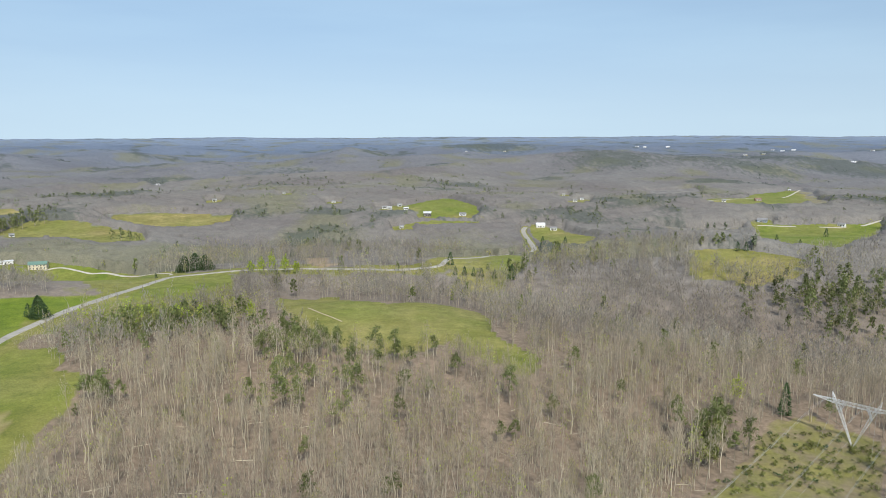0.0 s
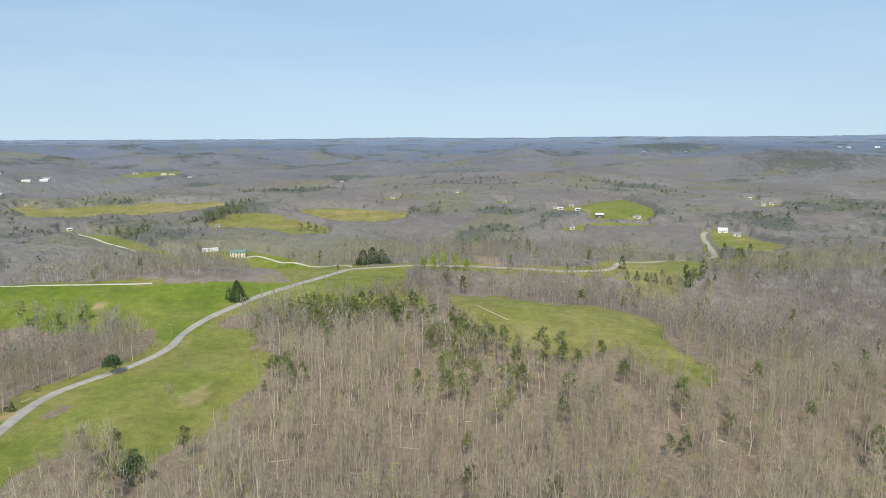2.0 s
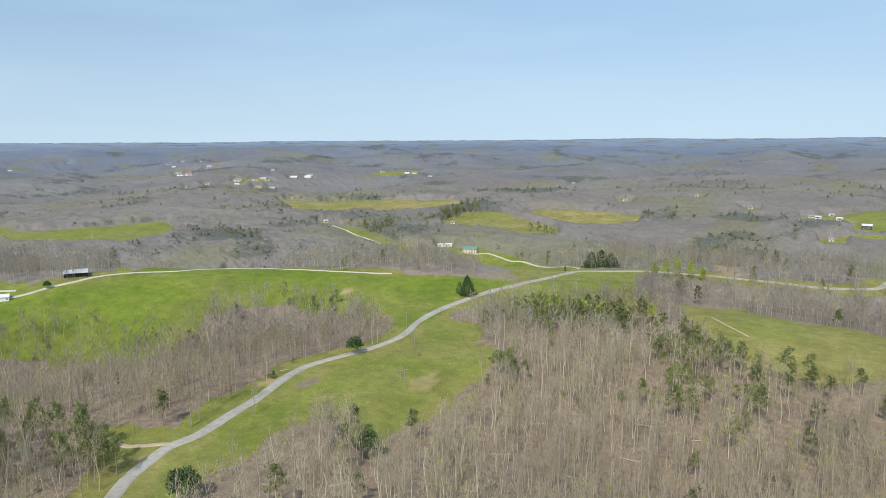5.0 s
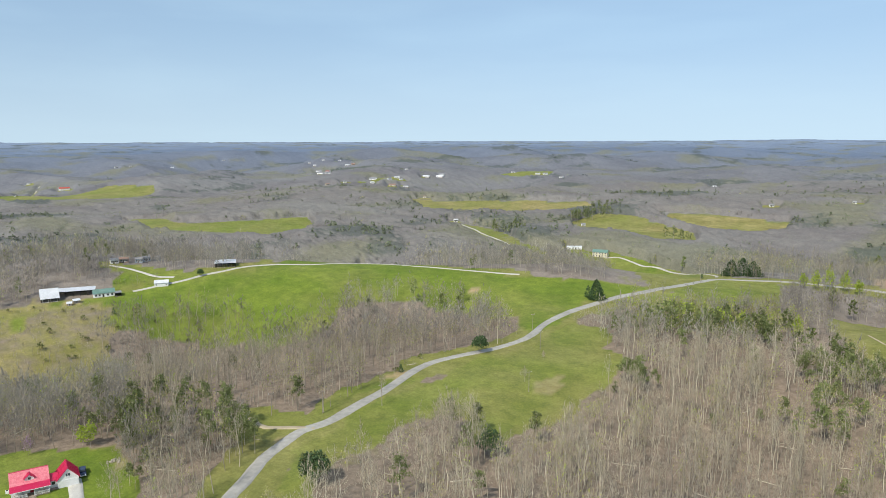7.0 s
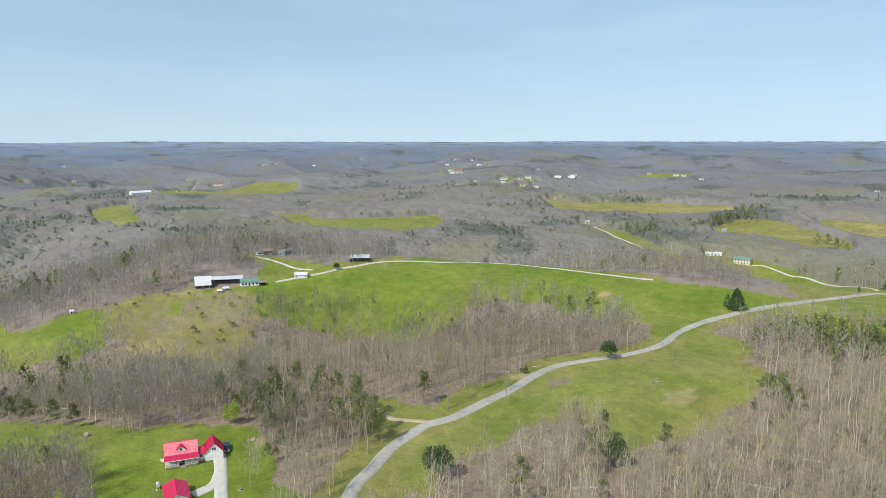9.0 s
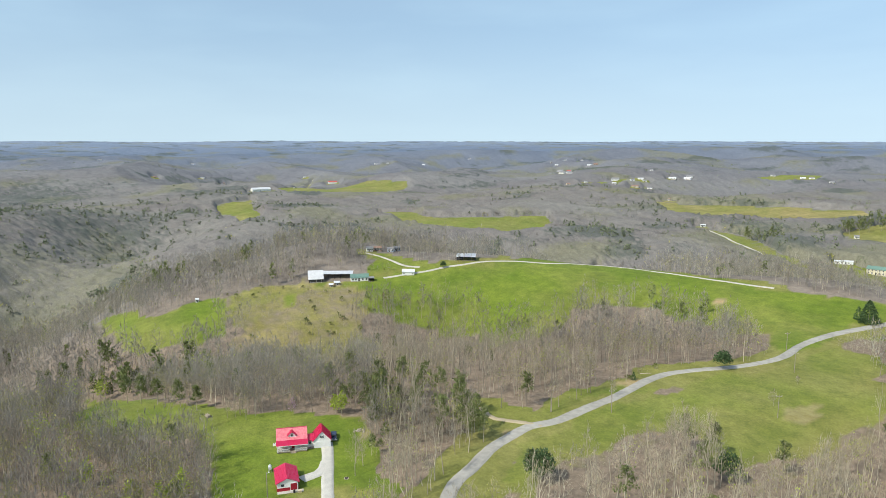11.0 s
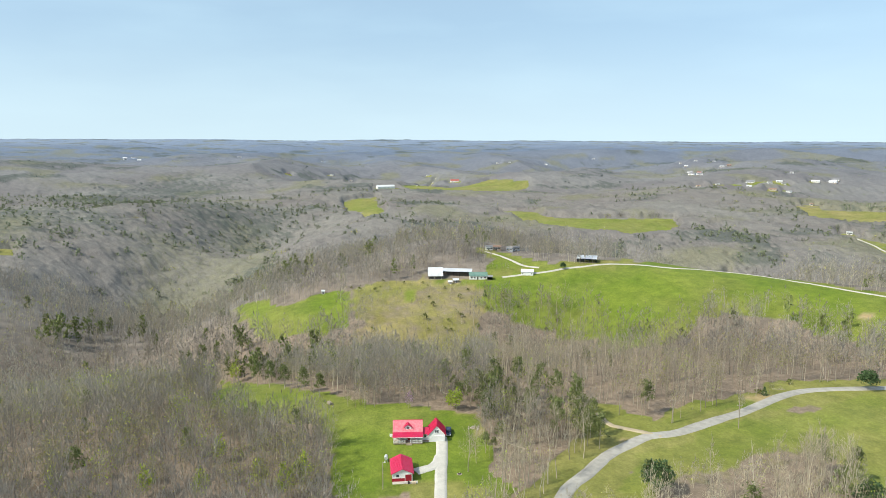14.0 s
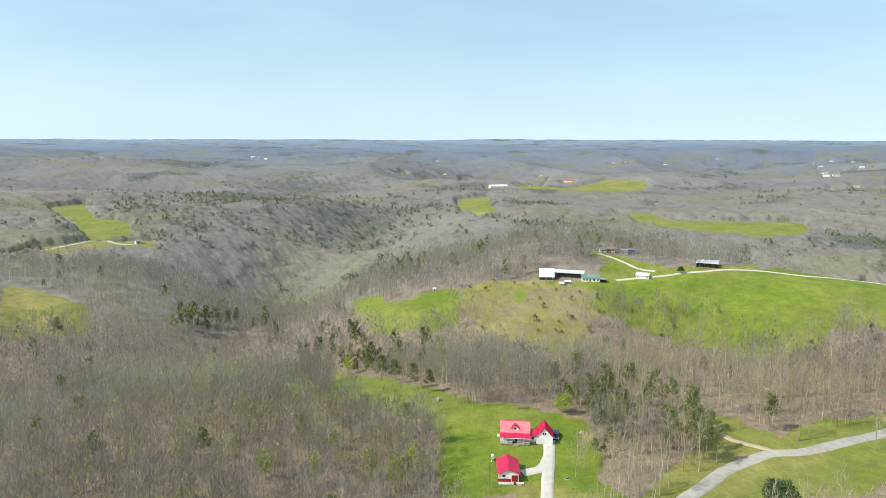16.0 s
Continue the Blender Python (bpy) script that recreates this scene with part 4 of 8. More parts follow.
PINES.append((-362.3, 23.1, 14.0, 0.85))
PINES.append((-354.9, 38.9, 14.0, 0.85))
PINES.append((-367.2, 15.8, 10.0, 0.85))
PINES.append((-239.6, 99.7, 14.0, 0.50))
PINES.append((-231.9, 109.7, 14.0, 0.50))
PINES.append((-214.5, 114.2, 12.0, 0.55))
PINES.append((-205.3, 118.5, 12.0, 0.60))
PINES.append((-488.3, -98.0, 13.0, 0.90))
PINES.append((-497.4, -90.3, 11.0, 0.90))
PINES.append((-659.4, 27.1, 22.0, 0.80))
PINES.append((-596.3, 51.2, 20.0, 0.70))
PINES.append((-470.7, 764.8, 40.0, 0.85))
PINES.append((-490.5, 857.6, 40.0, 0.90))
PINES.append((-495.9, 648.0, 35.0, 0.80))
PINES.append((-463.4, 634.9, 35.0, 0.80))
PINES.append((-573.6, 705.2, 30.0, 0.70))
PINES.append((-628.4, 739.0, 60.0, 0.40))
PINES.append((-345.3, 749.3, 16.0, 0.90))
PINES.append((-285.3, 888.3, 40.0, 0.50))
PINES.append((113.8, 650.1, 30.0, 0.50))
PINES.append((34.9, 567.4, 16.0, 0.90))
PINES.append((52.4, 555.5, 14.0, 0.80))
PINES.append((93.8, 621.5, 16.0, 0.90))
PINES.append((16.1, 556.3, 14.0, 0.80))
PINES.append((368.3, 634.3, 30.0, 0.60))
PINES.append((256.3, 447.9, 40.0, 0.60))
PINES.append((265.8, 426.5, 40.0, 0.60))
PINES.append((239.4, 582.8, 20.0, 0.50))
PINES.append((92.6, 234.4, 10.0, 0.90))
PINES.append((-508.0, 833.4, 40.0, 0.80))
PINES.append((-1001.0, -2.1, 160.0, 0.55))
PINES.append((-1478.9, -181.1, 200.0, 0.50))
PINES.append((-1384.2, 235.1, 120.0, 0.40))
PINES.append((-823.4, -185.1, 120.0, 0.50))
PINES.append((-542.4, 700.6, 50.0, 0.50))
PINES.append((-752.9, 761.7, 60.0, 0.50))
PINES.append((445.3, 1827.5, 130.0, 0.80))
PINES.append((1079.2, 1888.4, 160.0, 0.85))
PINES.append((1003.0, 2044.2, 160.0, 0.80))
PINES.append((758.5, 1740.9, 110.0, 0.70))
PINES.append((169.8, 3241.6, 250.0, 0.85))
PINES.append((679.6, 1830.9, 150.0, 0.60))
PINES.append((38.4, 1338.4, 60.0, 0.60))
PINES.append((-447.9, 1971.8, 120.0, 0.40))
PINES.append((-1285.8, -169.9, 150.0, 0.60))
PINES.append((-1621.6, -68.6, 150.0, 0.60))

BUDS = []       # stands in early leaf: x, y, radius, share
BUDS.append((-221.7, -28.2, 26.0, 0.80))
BUDS.append((-225.0, -25.0, 75.0, 0.42))
BUDS.append((-216.7, -48.3, 24.0, 0.70))
BUDS.append((-224.8, -8.5, 24.0, 0.80))
BUDS.append((-205.0, 14.4, 24.0, 0.80))
BUDS.append((-193.8, 21.9, 18.0, 0.85))
BUDS.append((-207.7, -59.4, 24.0, 0.60))
BUDS.append((-235.4, 6.8, 20.0, 0.60))
BUDS.append((-222.4, -22.3, 24.0, 0.70))
BUDS.append((-333.8, 113.2, 25.0, 0.50))
BUDS.append((-364.5, 110.9, 25.0, 0.50))
BUDS.append((-321.3, 213.0, 20.0, 0.40))
BUDS.append((-181.5, 375.4, 22.0, 0.60))
BUDS.append((-106.3, 384.6, 22.0, 0.80))
BUDS.append((101.2, 576.2, 22.0, 0.80))
BUDS.append((127.1, 587.9, 22.0, 0.70))
BUDS.append((80.6, 562.8, 20.0, 0.70))
BUDS.append((-658.1, -273.1, 60.0, 0.80))
BUDS.append((-935.1, -370.9, 60.0, 0.90))
BUDS.append((-137.0, 542.5, 20.0, 0.80))
BUDS.append((-128.4, 206.3, 25.0, 0.60))
BUDS.append((-147.5, 229.7, 20.0, 0.60))


def pine_share(x, y):
    green = np.zeros(x.shape)
    clump = 0.6 * soft_noise(x, y, 34, 45) + 0.4 * soft_noise(x, y, 15, 46)
    for cx, cy, cr, share in PINES:
        green = np.maximum(green, share * np.exp(-((x - cx) ** 2 + (y - cy) ** 2) / (cr * cr)) * (0.55 + 0.9 * clump))
    wild = np.clip((soft_noise(x, y, 120, 14) * 0.5 + soft_noise(x, y, 40, 18) * 0.28 + clump * 0.22 - 0.62) * 5.5, 0, 0.75) * ramp(np.hypot(x, y), 420, 800)
    green = np.maximum(green, np.maximum(wild, 0.012))
    return green


def bud_share(x, y):
    bud = 0.13 + np.clip((soft_noise(x, y, 80, 15) - 0.5) * 1.1, 0, 0.5)
    for cx, cy, cr, share in BUDS:
        bud = np.maximum(bud, share * np.exp(-((x - cx) ** 2 + (y - cy) ** 2) / (cr * cr)))
    return bud


def view_room(x, y, tall):
    """The tallest growth that keeps the camera's view of clearings free: the full height, young growth, brushwood or
    nothing.
    """
    room = np.zeros(x.shape)
    for share in (0.22, 0.5, 1.0):
        room[~open_to_view(x, y, tall * share)] = tall * share
    return room


def scatter(r0, r1, gap, az0, az1, tall, seed, young=0.0):
    rng = np.random.RandomState(seed)
    n = int((r1 * r1 - r0 * r0) * math.radians(az1 - az0) / 2 / (gap * gap))
    r = np.sqrt(rng.uniform(r0 * r0, r1 * r1, n))
    x, y = polar(rng.uniform(az0, az1, n), r)
    gx, gy = np.round(x / gap) * gap, np.round(y / gap) * gap
    x, y = gx + (x - gx) * 0.9, gy + (y - gy) * 0.9
    keep = ~open_to_view(x, y, young or tall)
    if young:
        keep &= open_to_view(x, y, tall)
    thin = soft_noise(x, y, 34, 12) * 0.6 + soft_noise(x, y, 90, 13) * 0.4
    thin = thin * 0.6 + 0.4 * soft_noise(x, y, 11, 19)
    keep &= rng.rand(n) < 0.1 + 1.65 * thin
    x, y = x[keep], y[keep]
    green, bud = pine_share(x, y), bud_share(x, y)
    u = rng.rand(len(x))
    kind = np.where(u < green, 2, np.where(u < green + bud, 1, 0))
    return x, y, kind, rng


def part_soup(name, soup, parent):
    ob = new(name, mesh_of(name, *soup.arrays()))
    ob.parent = parent
    return ob


def single_tree(name, pair, x, y, label, group="", size=1.0, turn=0.0):
    """A tree of its own: an empty at its foot, with trunk and crown."""
    ob = tagged(new(name), label, "tree", group)
    part_soup("trunk", pair[0], ob)
    part_soup("crown", pair[1], ob)
    ob.matrix_basis = set_down(x, y, turn, size)
    return ob


def set_down(x, y, turn=0.0, size=1.0, sink=0.0):
    return Matrix.LocRotScale((x, y, float(height(x, y)) - sink), Euler((0, 0, turn)), (size, size, size))


def wood(name, label, r0, r1, gap, az0, az1, tall, seed, bare, budding, evergreen, single=None, vary=1.0, young=0.0):
    x, y, kind, rng = scatter(r0, r1, gap, az0, az1, tall, seed, young)
    if single:
        lo, hi, far = single
        bearing = np.degrees(np.arctan2(-x, y))
        own = (bearing > lo) & (bearing < hi) & (np.hypot(x, y) < far)
        done = {}
        for n in np.nonzero(own)[0][:290]:
            k = int(kind[n])
            shapes = (bare, budding, evergreen)[k]
            title, words = (("bare_tree", "tall leafless tree with pale grey trunk in the woods"), ("budding_tree", "slender tree with yellow-green spring buds in the woods"), ("pine_tree", "dark green pine with a bare lower trunk in the woods"))[k]
            q = rng.randint(len(shapes))
            m = set_down(x[n], y[n], rng.rand() * 6.28, rng.uniform(0.62, 1.25))
            if (k, q) in done:
                copy_thing(done[k, q], Matrix.LocRotScale(m.translation, m.to_quaternion(), None)).scale = m.to_scale()
            else:
                done[k, q] = single_tree(title, shapes[q], x[n], y[n], words, "trees of the near woods")
                done[k, q].matrix_basis = m
        left = ~own
        left[np.nonzero(own)[0][290:]] = True
        x, y, kind = x[left], y[left], kind[left]
    groups = (("bare_" + name, "leafless grey-brown " + label, bare), ("budding_" + name, "yellow-green budding " + label, budding), ("evergreen_" + name, "dark green pine " + label, evergreen))
    for k, (title, words, shapes) in enumerate(groups):
        at = kind == k
        if shapes:
            planted(title, words, shapes, x[at], y[at], rng.randint(len(shapes), size=at.sum()), rng.uniform(0.62, 1.22, at.sum()), rng, vary)


# Distance steps that drive the haze in the treetop colours.
def canopy_haze(x, y):
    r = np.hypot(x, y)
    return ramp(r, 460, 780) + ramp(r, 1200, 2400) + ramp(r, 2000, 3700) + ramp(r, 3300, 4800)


def canopy_sheet(name, label, r0, r1, cell, deep, tall, seed):
    """The closed roof of a far wood: one uneven sheet of treetops that comes down to the ground at every clearing."""
    rng = np.random.RandomState(seed)
    mid = (r0 + r1) / 2
    az = np.arange(EAST, WEST, math.degrees(cell / mid))
    rr = np.exp(np.arange(math.log(r0), math.log(r1), deep / mid))
    aa, rr = np.meshgrid(az, rr)
    n, k = aa.shape
    rr = rr * (1 + 0.4 * deep / mid * (rng.rand(n, k) - 0.5))
    x, y = polar(aa + 0.7 * math.degrees(cell / mid) * (rng.rand(n, k) - 0.5), rr)
    x, y = x.ravel(), y.ravel()
    room = view_room(x, y, tall * 1.1)
    # the outermost trees of a wood stand lower
    grid = room.reshape(n, k)
    for side in ((1, 0), (-1, 0), (0, 1), (0, -1)):
        next_to = np.roll(grid, side, (0, 1))
        grid = np.where(next_to < 0.1, grid * 0.55, grid)
    room = grid.ravel()
    wooded = room > 0
    pines = ramp(pine_share(x, y) + 0.5 * (rng.rand(len(x)) - 0.5), 0.2, 0.6)
    z = height(x, y)
    crowns = room * (0.62 + 0.12 * pines + 0.14 * (rng.rand(len(x)) - 0.5) + 0.34 * (soft_noise(x, y, 13, 40) - 0.5) + 0.4 * (soft_noise(x, y, 46, 41) - 0.5))
    z = np.where(wooded, z + crowns * ramp(np.hypot(x, y), r0, r0 * 1.06), z - 0.6)
    i, j = np.meshgrid(np.arange(n - 1), np.arange(k - 1), indexing="ij")
    q = np.stack([i * k + j, i * k + j + 1, (i + 1) * k + j + 1, (i + 1) * k + j], -1).reshape(-1, 4)
    q = q[wooded[q].any(1)]
    me = sheet(name, x, y, z, np.concatenate([q[:, [0, 1, 2]], q[:, [0, 2, 3]]])[:, ::-1], M["hazed_canopy"])
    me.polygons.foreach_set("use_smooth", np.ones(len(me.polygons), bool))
    tone = me.attributes.new("hazed_canopy", "FLOAT", "POINT")
    tone.data.foreach_set("value", canopy_haze(x, y).astype(np.float32))
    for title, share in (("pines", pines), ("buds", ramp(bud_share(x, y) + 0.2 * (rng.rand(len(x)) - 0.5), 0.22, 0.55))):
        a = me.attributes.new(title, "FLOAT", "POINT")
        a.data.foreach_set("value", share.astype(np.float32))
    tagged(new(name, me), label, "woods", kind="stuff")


WEST, EAST = 122, -40
near_bare = [bare_tree(100 + k, 13 + k % 5, 6, 100, 0.085, spread=0.22, thick=0.0105, low=0.5 - 0.03 * (k % 3)) for k in range(10)]
near_bare += [bare_tree(130 + k, 17 + k, 8, 150, 0.09, spread=0.28, thick=0.013, low=0.4) for k in range(2)]
near_bare += [bare_tree(134 + k, 6, 6, 90, 0.07, 3, spread=0.4, thick=0.009, low=0.12) for k in range(2)]
near_bud = [bare_tree(140 + k, 12 + k % 3, 6, 80, 0.085, leaves=75, leaf_size=0.36, leaf=(BUD, LEAF)[k % 3 == 2], spread=0.25, low=0.4) for k in range(6)]
near_pine = [pine(160 + k, 11 + k % 4, 24, 20, 0.62, low=0.5, wide=0.2) for k in range(6)]
west_bare = [bare_tree(180 + k, 12 + k % 4, 6, 135, 0.15, 3, spread=0.36, thick=0.0085, low=0.3, fine=MIDW) for k in range(8)]
west_bud = [bare_tree(190 + k, 11 + k % 3, 6, 90, 0.13, 3, leaves=80, leaf_size=0.44, leaf=(BUD, LEAF)[k % 6 == 5], spread=0.34, low=0.3, fine=MIDW) for k in range(6)]
wood("woods_nearby", "woods on the near slopes", 165, 335, 4.1, EAST, 68, 15, 1, near_bare, near_bud, near_pine, (-12, 26, 235))
wood("woods_westward", "woods on the western slopes", 165, 345, 3.5, 68, WEST, 15, 10, west_bare, west_bud, near_pine)
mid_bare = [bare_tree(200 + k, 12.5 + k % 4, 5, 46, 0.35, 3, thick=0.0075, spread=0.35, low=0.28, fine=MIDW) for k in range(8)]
mid_bud = [bare_tree(240 + k, 12 + k % 3, 5, 32, 0.18, 3, leaves=30, leaf_size=0.52, leaf=(BUD, LEAF)[k % 4 == 3], spread=0.3) for k in range(6)]
mid_pine = [pine(260 + k, 10.5 + k % 4, 18, 6, 1.3, sides=3, low=0.36, wide=0.19) for k in range(6)]
wood("woods_below", "woods on the slope underneath", 30, 165, 11, EAST, WEST, 15, 7, mid_bare, mid_bud, mid_pine)
wood("woods_midway", "woods on the middle ridges", 335, 640, 5.0, EAST, WEST, 15, 2, mid_bare, mid_bud, mid_pine)
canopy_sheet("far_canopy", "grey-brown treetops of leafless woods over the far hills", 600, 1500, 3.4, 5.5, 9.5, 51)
canopy_sheet("distant_canopy", "leafless woods on distant hills, treetops painted hazy purple-grey", 1400, 2620, 6.0, 12.5, 9, 52)
canopy_sheet("skyline_canopy", "woods towards the skyline, treetops painted haze blue", 2450, 4880, 13, 32, 7, 53)
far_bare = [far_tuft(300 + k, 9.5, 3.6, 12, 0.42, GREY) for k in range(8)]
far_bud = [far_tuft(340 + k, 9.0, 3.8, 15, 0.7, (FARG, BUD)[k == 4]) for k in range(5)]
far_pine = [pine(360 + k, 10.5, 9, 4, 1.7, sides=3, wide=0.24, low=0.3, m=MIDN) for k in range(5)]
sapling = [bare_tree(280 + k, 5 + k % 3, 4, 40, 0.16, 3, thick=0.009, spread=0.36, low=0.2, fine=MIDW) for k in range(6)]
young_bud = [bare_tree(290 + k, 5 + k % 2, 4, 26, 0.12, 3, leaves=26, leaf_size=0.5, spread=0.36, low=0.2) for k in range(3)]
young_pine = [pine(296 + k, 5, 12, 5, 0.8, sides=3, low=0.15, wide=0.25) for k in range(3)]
# Low trees fill strips where taller ones would block the camera's view.
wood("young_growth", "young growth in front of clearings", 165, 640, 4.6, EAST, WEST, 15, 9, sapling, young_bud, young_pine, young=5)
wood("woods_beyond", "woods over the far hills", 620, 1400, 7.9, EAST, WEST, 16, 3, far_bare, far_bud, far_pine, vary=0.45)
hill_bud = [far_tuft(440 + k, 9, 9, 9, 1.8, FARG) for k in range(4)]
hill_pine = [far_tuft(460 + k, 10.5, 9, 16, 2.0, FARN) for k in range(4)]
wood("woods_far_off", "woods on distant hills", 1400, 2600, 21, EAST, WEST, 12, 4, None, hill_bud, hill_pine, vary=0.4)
wood("woods_behind", "woods on the rear slopes", 60, 800, 26, WEST, 360 + EAST, 15, 6, far_bare, far_bud, far_pine)

# ---- building parts ----
def thing(name, at, turn, label, category, group="", sink=0.0):
    """An empty that stands on the ground; its front is turned to the camera at the middle of the plan, give or take
    some degrees.
    """
    ob = tagged(new(name), label, category, group)
    ob.matrix_basis = set_down(at[0], at[1], math.atan2(-at[0], at[1]) + radians(turn), 1.0, sink)
    return ob


def part(name, bm, material, parent, label=""):
    me = bpy.data.meshes.new(name)
    bm.normal_update()
    bm.to_mesh(me)
    bm.free()
    me.materials.append(M[material])
    ob = new(name, me)
    ob.parent = parent
    return tagged(ob, label)


def box(x0, x1, y0, y1, z0, z1, bm=None, soft=0.0):
    bm = bm or bmesh.new()
    v = [bm.verts.new(p) for p in ((x0, y0, z0), (x1, y0, z0), (x1, y1, z0), (x0, y1, z0), (x0, y0, z1), (x1, y0, z1), (x1, y1, z1), (x0, y1, z1))]
    fs = [bm.faces.new([v[k] for k in q]) for q in ((3, 2, 1, 0), (4, 5, 6, 7), (0, 1, 5, 4), (1, 2, 6, 5), (2, 3, 7, 6), (3, 0, 4, 7))]
    if soft:
        bmesh.ops.bevel(bm, geom=list({e for f in fs for e in f.edges}), offset=soft, segments=1, affect="EDGES")
    return bm


def rod(a, b, r0, r1=None, sides=6, bm=None):
    bm = bm or bmesh.new()
    a, b = Vector(a), Vector(b)
    r1 = r0 if r1 is None else r1
    q = (b - a).to_track_quat("Z", "Y")
    rings = [[bm.verts.new(p + q @ Vector((r * math.cos(6.28319 * k / sides), r * math.sin(6.28319 * k / sides), 0))) for k in range(sides)] for p, r in ((a, r0), (b, r1))]
    for k in range(sides):
        n = (k + 1) % sides
        bm.faces.new((rings[0][k], rings[0][n], rings[1][n], rings[1][k]))
    bm.faces.new(rings[0][::-1])
    bm.faces.new(rings[1])
    return bm


def gable_walls(x0, x1, y0, y1, z0, z1, rise, along="x", bm=None):
    """Four walls with two gables; the ridge runs along x or y."""
    bm = bm or bmesh.new()
    c = [bm.verts.new(p) for p in ((x0, y0, z0), (x1, y0, z0), (x1, y1, z0), (x0, y1, z0), (x0, y0, z1), (x1, y0, z1), (x1, y1, z1), (x0, y1, z1))]
    if along == "x":
        p, q = bm.verts.new((x0, (y0 + y1) / 2, z1 + rise)), bm.verts.new((x1, (y0 + y1) / 2, z1 + rise))
        fs = [(c[0], c[1], c[5], c[4]), (c[2], c[3], c[7], c[6]), (c[1], c[2], c[6], q, c[5]), (c[3], c[0], c[4], p, c[7])]
    else:
        p, q = bm.verts.new(((x0 + x1) / 2, y0, z1 + rise)), bm.verts.new(((x0 + x1) / 2, y1, z1 + rise))
        fs = [(c[0], c[1], c[5], p, c[4]), (c[2], c[3], c[7], q, c[6]), (c[1], c[2], c[6], c[5]), (c[3], c[0], c[4], c[7])]
    for f in fs:
        bm.faces.new(f)
    bm.faces.new((c[3], c[2], c[1], c[0]))
    return bm


def roof_slope(a, b, c, d, thick=0.14, ribs=0.0, bm=None):
    """A roof slab over the corners a, b (eave) and c, d (ridge), its top folded into standing seams."""
    bm = bm or bmesh.new()
    a, b, c, d = (Vector(p) for p in (a, b, c, d))
    n = (b - a).cross(d - a).normalized() * thick
    if n.z < 0:
        n = -n
    marks = [(0.0, 1.0)]
    k = max(2, int((b - a).length / ribs)) if ribs else 0
    w = 0.03 / (b - a).length
    for i in range(1, k):
        marks += [(i / k - w, 1.0), (i / k - w, 1.4), (i / k + w, 1.4), (i / k + w, 1.0)]
    marks.append((1.0, 1.0))
    lo, hi = [bm.verts.new(a.lerp(b, s) + n * u) for s, u in marks], [bm.verts.new(d.lerp(c, s) + n * u) for s, u in marks]
    for i in range(len(marks) - 1):
        bm.faces.new((lo[i], lo[i + 1], hi[i + 1], hi[i]))
    v = [bm.verts.new(q) for q in (a, b, c, d)]
    bm.faces.new(v[::-1])
    bm.faces.new((v[0], v[1], *lo[::-1]))
    bm.faces.new((v[2], v[3], *hi))
    bm.faces.new((v[1], v[2], hi[-1], lo[-1]))
    bm.faces.new((v[3], v[0], lo[0], hi[0]))
    return bm


def gable_roof(x0, x1, y0, y1, z, rise, along="x", over=0.4, ribs=0.0, bm=None):
    bm = bm or bmesh.new()
    if along == "x":
        m, k = (y0 + y1) / 2, rise / ((y1 - y0) / 2)
        lo = z - over * k
        roof_slope((x0 - over, y0 - over, lo), (x1 + over, y0 - over, lo), (x1 + over, m, z + rise), (x0 - over, m, z + rise), ribs=ribs, bm=bm)
        roof_slope((x1 + over, y1 + over, lo), (x0 - over, y1 + over, lo), (x0 - over, m, z + rise), (x1 + over, m, z + rise), ribs=ribs, bm=bm)
    else:
        m, k = (x0 + x1) / 2, rise / ((x1 - x0) / 2)
        lo = z - over * k
        roof_slope((x0 - over, y1 + over, lo), (x0 - over, y0 - over, lo), (m, y0 - over, z + rise), (m, y1 + over, z + rise), ribs=ribs, bm=bm)
        roof_slope((x1 + over, y0 - over, lo), (x1 + over, y1 + over, lo), (m, y1 + over, z + rise), (m, y0 - over, z + rise), ribs=ribs, bm=bm)
    bmesh.ops.remove_doubles(bm, verts=bm.verts, dist=0.002)
    bmesh.ops.recalc_face_normals(bm, faces=bm.faces)
    return bm


def rim(x0, x1, z0, z1, wide, y0, y1):
    """A rectangular frame in one piece."""
    bm = bmesh.new()
    loops = []
    for y in (y0, y1):
        for g in (wide, 0):
            loops.append([bm.verts.new(p) for p in ((x0 - g, y, z0 - g), (x1 + g, y, z0 - g), (x1 + g, y, z1 + g), (x0 - g, y, z1 + g))])
    for p, q in ((0, 1), (1, 3), (3, 2), (2, 0)):
        for k in range(4):
            n = (k + 1) % 4
            bm.faces.new((loops[p][k], loops[p][n], loops[q][n], loops[q][k]))
    bmesh.ops.recalc_face_normals(bm, faces=bm.faces)
    return bm


def window(parent, x, y, z, w, h, frame_colour="white"):
    """A sash window in a wall that looks to the front: frame, pane and sill."""
    bm = rim(x - w / 2, x + w / 2, z, z + h, 0.1, y - 0.07, y - 0.005)
    ob = part("window", bm, frame_colour, parent)
    part("pane", box(x - w / 2, x + w / 2, y - 0.035, y - 0.008, z, z + h), "glass", ob)
    part("sill", box(x - w / 2 - 0.14, x + w / 2 + 0.14, y - 0.14, y - 0.004, z - 0.12, z - 0.03), frame_colour, ob)
    return ob


